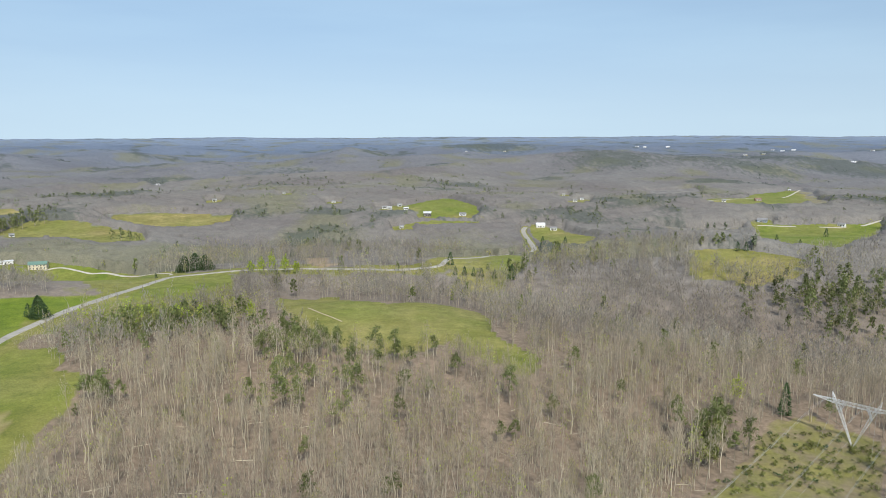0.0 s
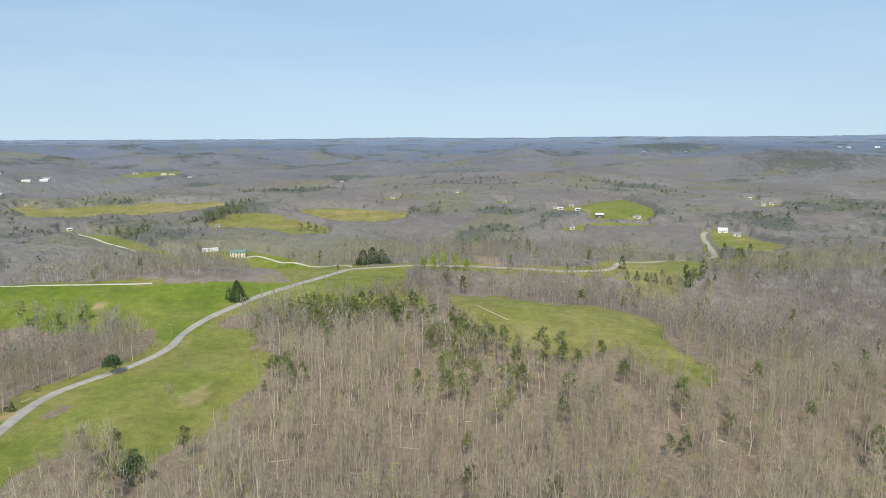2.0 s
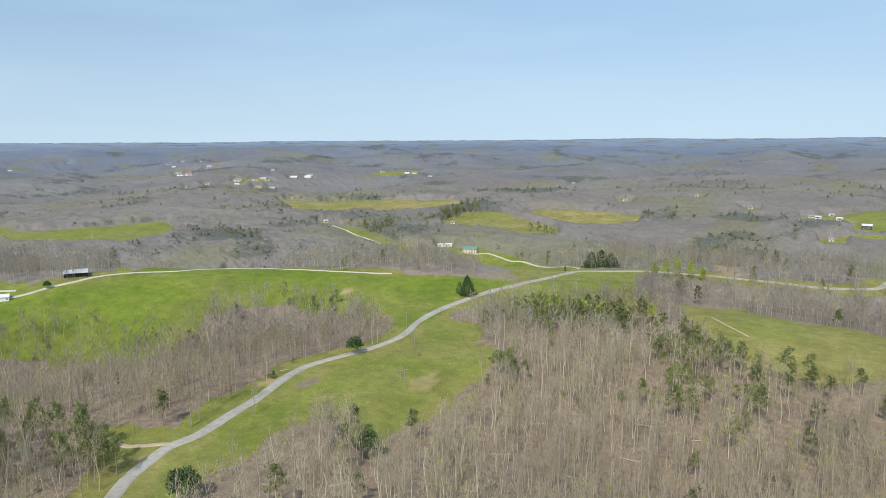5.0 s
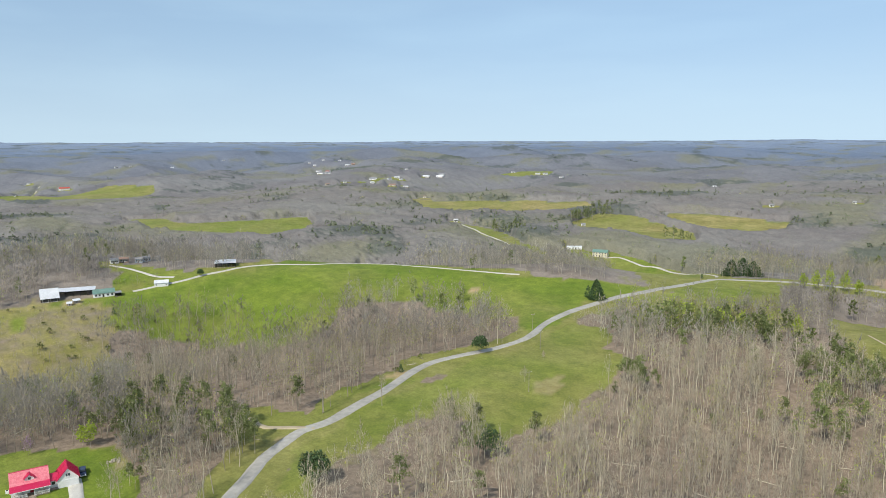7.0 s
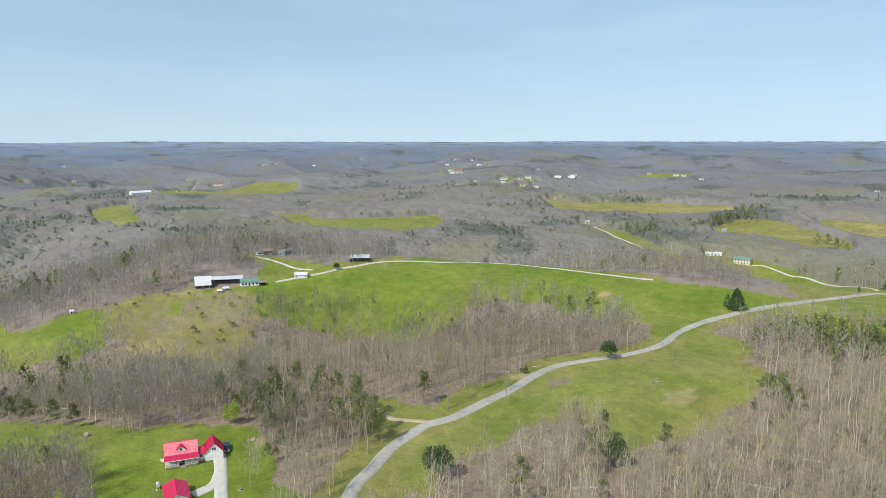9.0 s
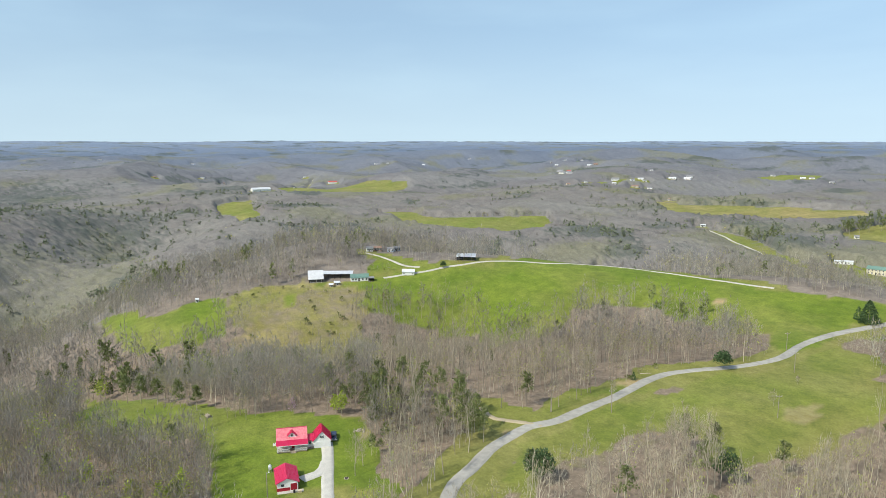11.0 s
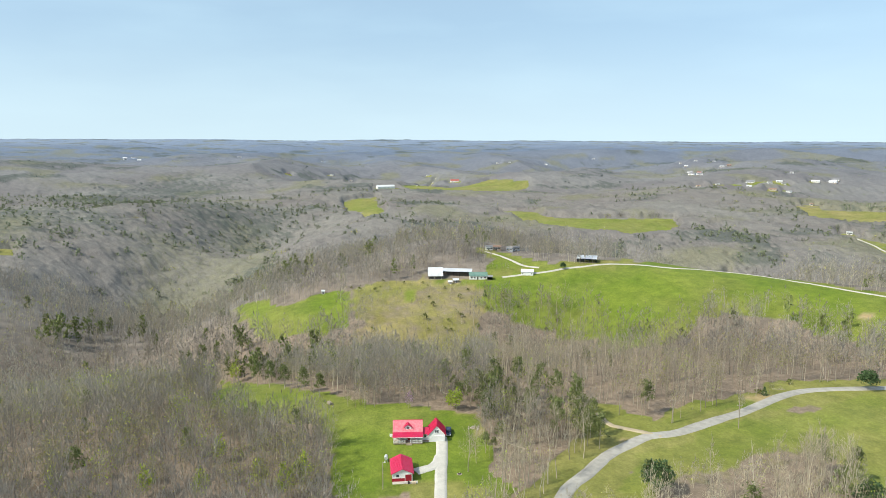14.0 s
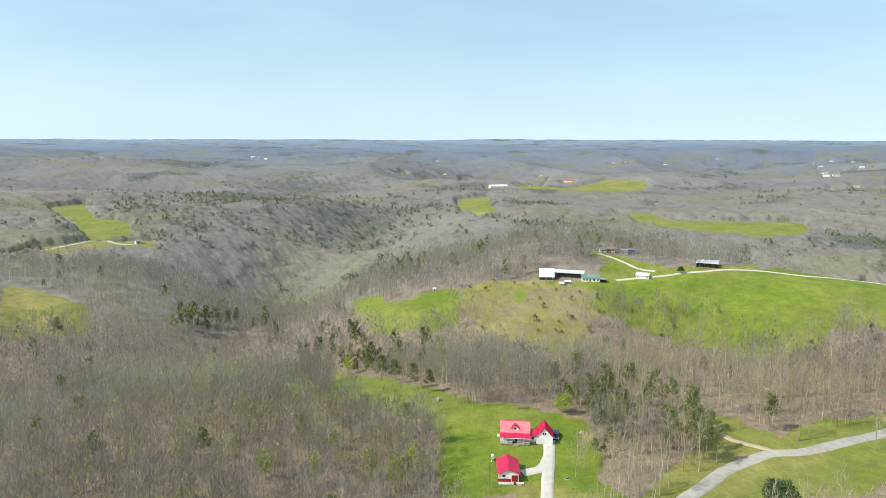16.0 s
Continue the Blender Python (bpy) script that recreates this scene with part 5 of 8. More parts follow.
def door(parent, x, y, z, w, h, material, label="", panels=0):
    ob = part("door", box(x - w / 2, x + w / 2, y - 0.06, y - 0.006, z, z + h), material, parent, label)
    bm = rim(x - w / 2, x + w / 2, z + 0.01, z + h, 0.09, y - 0.09, y - 0.004)
    part("door_frame", bm, "white", ob)
    if panels:
        for k in range(panels):
            part("panel", box(x - w / 2 + 0.1, x + w / 2 - 0.1, y - 0.085, y - 0.062, z + 0.06 + k * (h - 0.06) / panels, z + (k + 1) * (h - 0.06) / panels), material, ob)
    return ob


def footing(parent, x0, x1, y0, y1, deep=1.2):
    return part("foundation", box(x0, x1, y0, y1, -deep, 0.05), "wood", parent, "grey block foundation")


# ---- the red-roofed house ----
def red_house():
    h = thing("house", (-216.1, 57.1), 0, "white house with red metal roof, porch and garage wing", "house", sink=-0.1)
    footing(h, -5, 5, -2.4, 7.5)
    part("wall", gable_walls(-5, 5, 0, 7.5, 0.05, 3.1, 3.0), "white", h)
    k = 3.0 / 3.75
    roof = part("roof", roof_slope((-5.35, 0.0, 3.12), (5.35, 0.0, 3.12), (5.35, 3.75, 6.12), (-5.35, 3.75, 6.12), ribs=0.55), "pinkish_red", h, "patchy pinkish red metal roof")
    part("rear_slope", roof_slope((5.35, 7.9, 2.8), (-5.35, 7.9, 2.8), (-5.35, 3.75, 6.12), (5.35, 3.75, 6.12), ribs=0.55), "red_roof", roof)
    part("ridge_cap", box(-5.4, 5.4, 3.6, 3.9, 6.2, 6.32), "red_roof", roof)
    porch = part("porch_roof", roof_slope((-5.4, -2.75, 2.45), (5.4, -2.75, 2.45), (5.4, 0.02, 3.16), (-5.4, 0.02, 3.16), ribs=0.55), "red_roof", h, "bright red metal porch roof")
    part("porch_beam", box(-5.2, 5.2, -2.6, -2.42, 2.2, 2.44), "white", h)
    part("porch_floor", box(-5.1, 5.1, -2.6, 0, 0.06, 0.35), "wood", h, "grey wooden porch floor")
    for x in (-5.0, -3.0, -1.0, 1.0, 3.0, 5.0):
        part("post", box(x - 0.08, x + 0.08, -2.58, -2.42, 0.35, 2.2), "white", h)
    for x0, x1 in ((-5.0, -3.0), (-3.0, -1.0), (1.0, 3.0), (3.0, 5.0)):
        bm = box(x0 + 0.08, x1 - 0.08, -2.54, -2.46, 1.15, 1.25)
        box(x0 + 0.08, x1 - 0.08, -2.54, -2.46, 0.45, 0.53, bm)
        n = 9
        for q in range(n):
            x = x0 + 0.2 + (x1 - x0 - 0.4) * q / (n - 1)
            box(x - 0.03, x + 0.03, -2.53, -2.47, 0.5, 1.17, bm)
        part("railing", bm, "white", h)
    door(h, 0.4, 0, 0.35, 1.0, 2.1, "red_wall", "dark red front door")
    for x in (-3.6, -1.8, 2.2, 3.9):
        window(h, x, 0, 1.0, 1.0, 1.35)
    bm = box(-0.6, 1.4, -3.0, -2.6, -0.2, 0.24)
    box(-0.6, 1.4, -3.4, -3.0, -0.2, 0.1, bm)
    part("step", bm, "wood", h)
    d = part("dormer", gable_walls(-1.2, 1.3, 0.9, 3.6, 3.4, 4.75, 0.95, "y"), "white", h)
    part("dormer_roof", gable_roof(-1.2, 1.3, 0.9, 3.7, 4.75, 0.95, "y", 0.3, 0.6), "red_roof", d)
    window(d, 0.05, 0.9, 4.1, 0.75, 0.8)
    # link and garage wing
    footing(h, 5.0, 13.2, -0.9, 6.0)
    part("link_wall", gable_walls(5.0, 7.4, 0.6, 4.6, 0.05, 2.5, 1.3), "white", h)
    part("link_roof", gable_roof(5.0, 7.4, 0.6, 4.6, 2.5, 1.3, "x", 0.35, 0.55), "red_roof", h)
    window(h, 6.2, 0.6, 1.0, 0.9, 0.9)
    g = part("garage_wing", gable_walls(7.4, 13.2, -0.9, 6.0, 0.05, 2.75, 3.1, "y"), "white", h)
    part("garage_roof", gable_roof(7.4, 13.2, -0.9, 6.0, 2.75, 3.1, "y", 0.35, 0.55), "red_roof", g, "bright red metal gable roof")
    for x in (8.85, 11.75):
        door(g, x, -0.9, 0.06, 2.35, 2.1, "white", "white panelled garage door", 4)
    for x in (9.95, 10.65):
        window(g, x, -0.9, 3.3, 0.55, 0.95)
    part("downpipe", rod((13.22, -0.95, 0.1), (13.22, -0.95, 2.6), 0.05), "white", h)
    part("gutter", box(-5.4, 5.4, -2.9, -2.76, 2.38, 2.5), "white", h, "white eaves gutter")
    h.scale = (0.94, 0.94, 0.96)
    return h


def red_garage():
    h = thing("garage", (-190.4, 48.6), 3, "small garage with a red metal roof and dark red wainscot", "garage", sink=-0.05)
    footing(h, -3.0, 3.0, 0, 9.6)
    part("wall", gable_walls(-3.0, 3.0, 0, 9.6, 0.05, 2.6, 1.35, "y"), "white", h)
    part("roof", gable_roof(-3.0, 3.0, 0, 9.6, 2.6, 1.35, "y", 0.4, 0.7), "red_roof", h)
    bm = box(-3.03, 0.7, -0.05, -0.01, 0.05, 1.0)
    part("wainscot", bm, "red_wall", h, "dark red metal wainscot")
    part("side_wainscot", box(-3.06, -3.01, 0.0, 9.6, 0.05, 1.0), "red_wall", h)
    part("side_wainscot", box(3.01, 3.06, 0.0, 9.6, 0.05, 1.0), "red_wall", h)
    door(h, 1.8, 0, 0.06, 1.9, 2.1, "red_wall", "dark red roll-up door", 4)
    window(h, -1.4, 0, 1.4, 0.9, 0.8)
    part("apron", box(-3.0, 4.5, -1.6, 0, -0.5, 0.04), "gravel", h, "pale concrete apron")
    return h


red_house()
red_garage()


def pickup_truck(at, turn):
    t = thing("pickup_truck", at, turn, "dark blue pickup truck parked beside the garage", "truck", sink=-0.06)
    b = part("body", box(-0.95, 0.95, -2.7, 2.7, 0.45, 1.0, soft=0.1), "navy", t)
    part("bed_wall", box(-0.95, 0.95, 0.7, 2.7, 1.0, 1.3, soft=0.05), "navy", b)
    c = part("cab", box(-0.85, 0.85, -1.0, 0.7, 1.0, 1.75, soft=0.18), "navy", t)
    part("windscreen", box(-0.75, 0.75, -1.03, -0.99, 1.1, 1.6), "glass", c)
    part("bumper", box(-0.9, 0.9, -2.82, -2.68, 0.4, 0.65), "steel", t)
    for x in (-0.9, 0.9):
        for y in (-1.75, 1.75):
            w = part("wheel", rod((x - 0.12, y, 0.38), (x + 0.12, y, 0.38), 0.38, sides=14), "black", t)
            part("rim", rod((x - 0.13, y, 0.38), (x + 0.13, y, 0.38), 0.2, sides=10), "steel", w)
    for x in (-0.65, 0.65):
        part("headlight", box(x - 0.16, x + 0.16, -2.74, -2.69, 0.75, 0.92), "white", t)
    return t


pickup_truck((-217.9, 72.0), 0)


def yard_pole(at, tall, label, arms=1, group=""):
    p = thing("utility_pole", at, 20, label, "pole", group)
    part("pole", rod((0, 0, -1), (0, 0, tall), 0.15, 0.1, 8), "pole_wood", p)
    for k in range(arms):
        part("crossarm", box(-1.1, 1.1, -0.06, 0.06, tall - 0.7 - k, tall - 0.55 - k), "pole_wood", p)
        for x in (-1.0, 0.0, 1.0):
            part("insulator", rod((x, 0, tall - 0.56 - k), (x, 0, tall - 0.3 - k), 0.06, 0.05), "white", p)
    return p


lamp_pole = yard_pole((-187.4, 42.0), 8.5, "grey wooden yard pole with a small lamp", 0)
part("bracket", rod((0, 0, 8.1), (0.7, 0, 8.4), 0.04), "steel", lamp_pole)
part("lamp_head", rod((0.7, 0, 8.2), (0.7, 0, 8.5), 0.25, 0.12, 8), "steel", lamp_pole)

tank = thing("fuel_tank", (-204.7, 47.0), 0, "pale grey oil tank on legs beside the garage", "tank")
part("shell", rod((0, -0.9, 1.3), (0, 0.9, 1.3), 0.55, sides=14), "steel", tank)
for x, y in ((-0.35, -0.7), (0.35, -0.7), (-0.35, 0.7), (0.35, 0.7)):
    part("leg", rod((x, y, -0.2), (x, y, 0.95), 0.05), "steel", tank)

unit = thing("air_conditioner", (-221.8, 52.7), 0, "white air conditioner unit against the house wall", "air conditioner")
part("case", box(-0.45, 0.45, -0.4, 0.4, -0.1, 0.85, soft=0.05), "white", unit)
part("grille", rod((0, 0, 0.85), (0, 0, 0.9), 0.33, sides=12), "dark", unit)


def heap(name, at, n, size, material, label, category, spread=1.5, seed=5):
    """A low heap of broken pieces, each one a mesh."""
    h = thing(name, at, 0, label, category)
    rng = random.Random(seed)
    for k in range(n):
        bm = bmesh.new()
        bmesh.ops.create_icosphere(bm, subdivisions=1, radius=size * rng.uniform(0.5, 1.0))
        for v in bm.verts:
            v.co *= rng.uniform(0.75, 1.2)
            v.co.z *= 0.7
        a, q = rng.uniform(0, 6.28), spread * math.sqrt(rng.random())
        bmesh.ops.translate(bm, verts=bm.verts, vec=(math.cos(a) * q, math.sin(a) * q * 0.7, size * 0.25 * rng.uniform(0.5, 2.2)))
        part("piece", bm, material, h)
    return h


barrel = thing("barrel", (-188.5, 50.0), 0, "black steel barrel in front of the garage", "barrel")
part("drum", rod((0, 0, -0.05), (0, 0, 0.88), 0.29, sides=12), "black", barrel)
part("hoop", rod((0, 0, 0.3), (0, 0, 0.34), 0.31, sides=12), "black", barrel)
crate = thing("crate", (-188.1, 51.5), 0, "tan wooden crate beside the garage door", "crate")
for k in range(4):
    part("slat", box(-0.6, 0.6, -0.4, 0.4, -0.05 + k * 0.17, 0.08 + k * 0.17), "pale_wood", crate)


def fire_pit(at):
    f = thing("fire_pit", at, 0, "dark fire pit ringed with stones on bare soil", "fire pit")
    for k in range(11):
        a = k * 0.571
        bm = bmesh.new()
        bmesh.ops.create_icosphere(bm, subdivisions=1, radius=0.2)
        bmesh.ops.translate(bm, verts=bm.verts, vec=(math.cos(a) * 0.65, math.sin(a) * 0.65, 0.06))
        part("stone", bm, "stone", f)
    part("ash", rod((0, 0, -0.1), (0, 0, 0.1), 0.58, 0.5, 12), "black", f)
    for k in range(3):
        part("log", rod((-0.5, -0.3 + 0.3 * k, 0.15), (0.5, 0.3 - 0.2 * k, 0.35), 0.1), "dark", f)


def bench_log(at):
    b = thing("log_pile", at, 25, "short stack of grey cut logs at the meadow edge", "logs")
    for k, (x, z) in enumerate(((-0.6, 0.25), (0, 0.25), (0.6, 0.25), (-0.3, 0.72), (0.3, 0.72))):
        part("log", rod((x, -1.3, z), (x, 1.3, z), 0.27, 0.24, 9), "wood", b)


heap("rock_pile", (-219.3, 81.7), 26, 0.42, "stone", "heap of pale brown rocks on the lawn", "rocks", 2.4, 5)
fire_pit((-189.7, 66.3))
bench_log((-258.3, 37.5))


# ---- farms ----
def shed(name, at, turn, w, d, tall, rise, wall, roof, label, category="shed", along="x", openings=(), ribs=0.0, lean=False, group="", doors=(), extra=None):
    """A gabled or lean-to farm building, with windows, doors and open bays on its front."""
    h = thing(name, at, turn, label, category, group, sink=0.0)
    part("foundation", box(-w / 2, w / 2, 0, d, -1.6, 0.12), "wood", h, "grey block foundation")
    if lean:
        bm = bmesh.new()
        box(-w / 2, w / 2, d - 0.2, d, 0.1, tall * 0.8, bm)
        box(-w / 2, -w / 2 + 0.2, 0, d, 0.1, tall * 0.8, bm)
        box(w / 2 - 0.2, w / 2, 0, d, 0.1, tall * 0.8, bm)
        part("wall", bm, wall, h)
        n = max(3, int(w / 3.5))
        for k in range(n + 1):
            x = -w / 2 + 0.1 + (w - 0.2) * k / n
            part("post", box(x - 0.1, x + 0.1, 0, 0.2, 0.1, tall), wall, h)
        part("roof", roof_slope((-w / 2 - 0.4, -0.7, tall + 0.05), (w / 2 + 0.4, -0.7, tall + 0.05), (w / 2 + 0.4, d + 0.3, tall * 0.8 + rise), (-w / 2 - 0.4, d + 0.3, tall * 0.8 + rise), ribs=ribs), roof, h)
    else:
        part("wall", gable_walls(-w / 2, w / 2, 0, d, 0.1, tall, rise, along), wall, h)
        part("roof", gable_roof(-w / 2, w / 2, 0, d, tall, rise, along, 0.35, ribs), roof, h)
    for x, z, ww, hh in openings:
        window(h, x, 0, z, ww, hh)
    for x, ww, hh, m in doors:
        door(h, x, 0, 0.12, ww, hh, m)
    return h


# The barn front is closed; black door panels paint the shade of open bays.
shed("barn", (-452.9, 139.9), 3, 9.6, 9, 2.5, 5.0, "dark", "tin_white", "barn with a white metal roof and black panels for open bays", "barn", ribs=0.8, doors=((-2.4, 3.0, 2.1, "black"), (2.0, 3.4, 2.1, "black")))
shed("cattle_shed", (-454.1, 155.4), -6, 20, 7, 3.4, 1.6, "dark", "tin", "long dark open cattle shed with a silver roof", "shed", lean=True, ribs=0.9)
shed("farmhouse", (-443.4, 167.6), 4, 12, 7, 2.7, 1.9, "white", "green_roof", "low white farmhouse with a green metal roof", "house", ribs=0.7, openings=((-4.6, 0.9, 1.1, 1.1), (-2.6, 0.9, 1.1, 1.1), (2, 0.9, 1.1, 1.1), (4.5, 0.9, 1.1, 1.1)), doors=((-0.5, 1.0, 2.0, "dark"),))
shed("lean_to", (-439.2, 174.3), 4, 3.6, 4, 2.4, 0.8, "dark", "grey_roof", "small dark lean-to beside the farmhouse", "shed", lean=True)
shed("white_shed", (-437.4, 201.2), -3, 8.2, 6, 2.5, 1.4, "white", "tin_white", "white shed with a white metal roof by the lane", "shed", ribs=0.8, openings=((-3, 1.0, 0.8, 0.7), (3, 1.0, 0.8, 0.7)), doors=((0, 1.0, 2.0, "white"),))
shed("dark_shed", (-441.5, 249.3), -4, 13.5, 8, 3.0, 1.8, "navy", "tin", "dark open-fronted hay shed with a bluish silver roof", "shed", lean=True, ribs=0.9)
shed("hen_house", (-442.9, 151.3), 12, 3.6, 2.6, 1.9, 0.8, "wood", "tin", "small weathered wooden hen house in the farmyard", "shed", doors=((0, 0.8, 1.5, "dark"),))
shed("hen_house", (-441.3, 146.5), -8, 2.4, 2.2, 1.6, 0.7, "wood", "tin_white", "small pale hutch in the farmyard", "shed", doors=((0, 0.7, 1.3, "dark"),))
shed("pump_house", (-500.2, 451.0), 8, 3.4, 3, 2.3, 1.0, "white", "grey_roof", "tiny white hut beside the ridge lane", "hut", doors=((0, 0.9, 1.9, "dark"),))
shed("spur_hut", (-591.0, -0.0), 0, 3.4, 2.6, 1.9, 0.8, "white", "tin_white", "small white hut at the end of the spur pasture", "hut", doors=((0, 0.8, 1.6, "dark"),))
shed("spur_hut", (-453.2, 62.9), 0, 1.8, 1.8, 2.0, 0.6, "white", "tin_white", "narrow white hut on the spur", "hut", doors=((0, 0.8, 1.6, "dark"),))
shed("farmhouse", (-359.9, 613.2), -14, 15, 8, 5.0, 2.2, "tan", "green_roof", "two-storey cream house with a green metal roof", "house", ribs=0.7, openings=((-5.6, 1.0, 1.0, 1.3), (-3, 1.0, 1.0, 1.3), (3, 1.0, 1.0, 1.3), (5.6, 1.0, 1.0, 1.3), (-5.6, 3.4, 1.0, 1.2), (-2.8, 3.4, 1.0, 1.2), (0, 3.4, 1.0, 1.2), (2.8, 3.4, 1.0, 1.2), (5.6, 3.4, 1.0, 1.2)), doors=((0, 1.2, 2.1, "dark"),))
shed("trailer_home", (-389.8, 614.2), 10, 15, 4, 2.9, 0.6, "white", "tin_white", "long white trailer home among trees", "house", openings=((-5, 1.0, 1.0, 0.9), (-2, 1.0, 1.0, 0.9), (4, 1.0, 1.0, 0.9)), doors=((1.2, 0.9, 2.0, "dark"),))
shed("garden_shed", (-377.5, 625.4), 0, 4.4, 3.4, 2.4, 1.0, "tan", "grey_roof", "small cream garden shed by the house", "shed", doors=((0, 1.0, 1.9, "dark"),))

# far houses, each where its speck of colour stands
shed("house", (-1536.7, 1161.1), -25, 16.4, 9.8, 3.5, 2.7, "white", "grey_roof", "white house with a grey shingle roof among far fields", "house", openings=((-4.9, 1.0, 1.2, 1.2), (2.0, 1.0, 1.2, 1.2), (5.6, 1.0, 1.2, 1.2)), doors=((-1.3, 1.2, 2.1, "dark"),), group="far houses")
shed("house", (-1497.8, 1157.6), 12, 14.8, 8.9, 3.2, 2.5, "white", "grey_roof", "white house with a grey shingle roof among far fields", "house", openings=((-4.4, 1.0, 1.2, 1.2), (1.8, 1.0, 1.2, 1.2), (5.0, 1.0, 1.2, 1.2)), doors=((-1.2, 1.2, 2.1, "dark"),), group="far houses")
shed("house", (-1282.0, 1122.6), -1, 14.8, 8.9, 3.2, 2.5, "white", "grey_roof", "white house with a grey shingle roof among far fields", "house", openings=((-4.4, 1.0, 1.2, 1.2), (1.8, 1.0, 1.2, 1.2), (5.0, 1.0, 1.2, 1.2)), doors=((-1.2, 1.2, 2.1, "dark"),), group="far houses")
shed("farm_building", (-1253.1, 1096.4), -14, 9.8, 4.4, 2.8, 1.2, "white", "tin_white", "long white farm building with a pale metal roof", "farm building", openings=((-2.9, 1.0, 1.2, 1.2), (1.2, 1.0, 1.2, 1.2), (3.3, 1.0, 1.2, 1.2)), doors=((-0.8, 1.2, 2.1, "dark"),), group="far houses")
shed("house", (-1271.9, 1169.8), 23, 10.3, 6.2, 3.0, 1.7, "white", "grey_roof", "white house with a grey shingle roof among far fields", "house", openings=((-3.1, 1.0, 1.2, 1.2), (1.2, 1.0, 1.2, 1.2), (3.5, 1.0, 1.2, 1.2)), doors=((-0.8, 1.2, 2.1, "dark"),), group="far houses")
shed("house", (-1261.6, 1198.3), 10, 9.2, 5.5, 3.0, 1.5, "white", "grey_roof", "white house with a grey shingle roof among far fields", "house", openings=((-2.7, 1.0, 1.2, 1.2), (1.1, 1.0, 1.2, 1.2), (3.1, 1.0, 1.2, 1.2)), doors=((-0.7, 1.2, 2.1, "dark"),), group="far houses")
shed("house", (-1219.5, 1129.2), -3, 15.0, 9.0, 3.0, 2.5, "tan", "brown_roof", "cream house with a brown shingle roof among trees", "house", openings=((-4.5, 1.0, 1.2, 1.2), (1.8, 1.0, 1.2, 1.2), (5.1, 1.0, 1.2, 1.2)), doors=((-1.2, 1.2, 2.1, "dark"),), group="far houses")
shed("house", (-1206.7, 1160.2), -16, 10.7, 6.4, 3.0, 1.8, "white", "grey_roof", "white house with a grey shingle roof among far fields", "house", openings=((-3.2, 1.0, 1.2, 1.2), (1.3, 1.0, 1.2, 1.2), (3.7, 1.0, 1.2, 1.2)), doors=((-0.9, 1.2, 2.1, "dark"),), group="far houses")
shed("house", (-1284.8, 991.6), 21, 8.5, 5.1, 2.8, 1.4, "tan", "brown_roof", "cream house with a brown shingle roof among trees", "house", openings=((-2.5, 1.0, 1.2, 1.2), (1.0, 1.0, 1.2, 1.2), (2.9, 1.0, 1.2, 1.2)), doors=((-0.7, 1.2, 2.1, "dark"),), group="far houses")
shed("house", (-1281.8, 1039.0), 8, 8.7, 5.2, 3.0, 1.5, "white", "grey_roof", "white house with a grey shingle roof among far fields", "house", openings=((-2.6, 1.0, 1.2, 1.2), (1.0, 1.0, 1.2, 1.2), (2.9, 1.0, 1.2, 1.2)), doors=((-0.7, 1.2, 2.1, "dark"),), group="far houses")
shed("farm_building", (-1269.1, 1293.3), -5, 16.7, 7.5, 3.3, 2.1, "white", "tin_white", "long white farm building with a pale metal roof", "farm building", openings=((-5.0, 1.0, 1.2, 1.2), (2.0, 1.0, 1.2, 1.2), (5.7, 1.0, 1.2, 1.2)), doors=((-1.3, 1.2, 2.1, "dark"),), group="far houses")
shed("farm_building", (-1263.0, 1336.7), -18, 16.8, 7.6, 3.4, 2.1, "white", "tin_white", "long white farm building with a pale metal roof", "farm building", openings=((-5.0, 1.0, 1.2, 1.2), (2.0, 1.0, 1.2, 1.2), (5.7, 1.0, 1.2, 1.2)), doors=((-1.3, 1.2, 2.1, "dark"),), group="far houses")
shed("house", (-1213.1, 1587.6), 19, 9.9, 5.9, 3.0, 1.7, "white", "grey_roof", "white house with a grey shingle roof among far fields", "house", openings=((-3.0, 1.0, 1.2, 1.2), (1.2, 1.0, 1.2, 1.2), (3.4, 1.0, 1.2, 1.2)), doors=((-0.8, 1.2, 2.1, "dark"),), group="far houses")
shed("farm_building", (-1144.5, 1608.4), 6, 12.5, 5.6, 2.8, 1.6, "white", "tin_white", "long white farm building with a pale metal roof", "farm building", openings=((-3.8, 1.0, 1.2, 1.2), (1.5, 1.0, 1.2, 1.2), (4.3, 1.0, 1.2, 1.2)), doors=((-1.0, 1.2, 2.1, "dark"),), group="far houses")
shed("house", (-1130.2, 1622.1), -7, 12.6, 7.6, 3.0, 2.1, "white", "grey_roof", "white house with a grey shingle roof among far fields", "house", openings=((-3.8, 1.0, 1.2, 1.2), (1.5, 1.0, 1.2, 1.2), (4.3, 1.0, 1.2, 1.2)), doors=((-1.0, 1.2, 2.1, "dark"),), group="far houses")
shed("house", (-1065.7, 1604.3), -20, 10.6, 6.4, 3.0, 1.8, "white", "grey_roof", "white house with a grey shingle roof among far fields", "house", openings=((-3.2, 1.0, 1.2, 1.2), (1.3, 1.0, 1.2, 1.2), (3.6, 1.0, 1.2, 1.2)), doors=((-0.9, 1.2, 2.1, "dark"),), group="far houses")
shed("house", (-1997.3, 1466.7), 17, 8.3, 5.0, 3.0, 1.4, "white", "grey_roof", "white house with a grey shingle roof among far fields", "house", openings=((-2.5, 1.0, 1.2, 1.2), (1.0, 1.0, 1.2, 1.2), (2.8, 1.0, 1.2, 1.2)), doors=((-0.7, 1.2, 2.1, "dark"),), group="far houses")
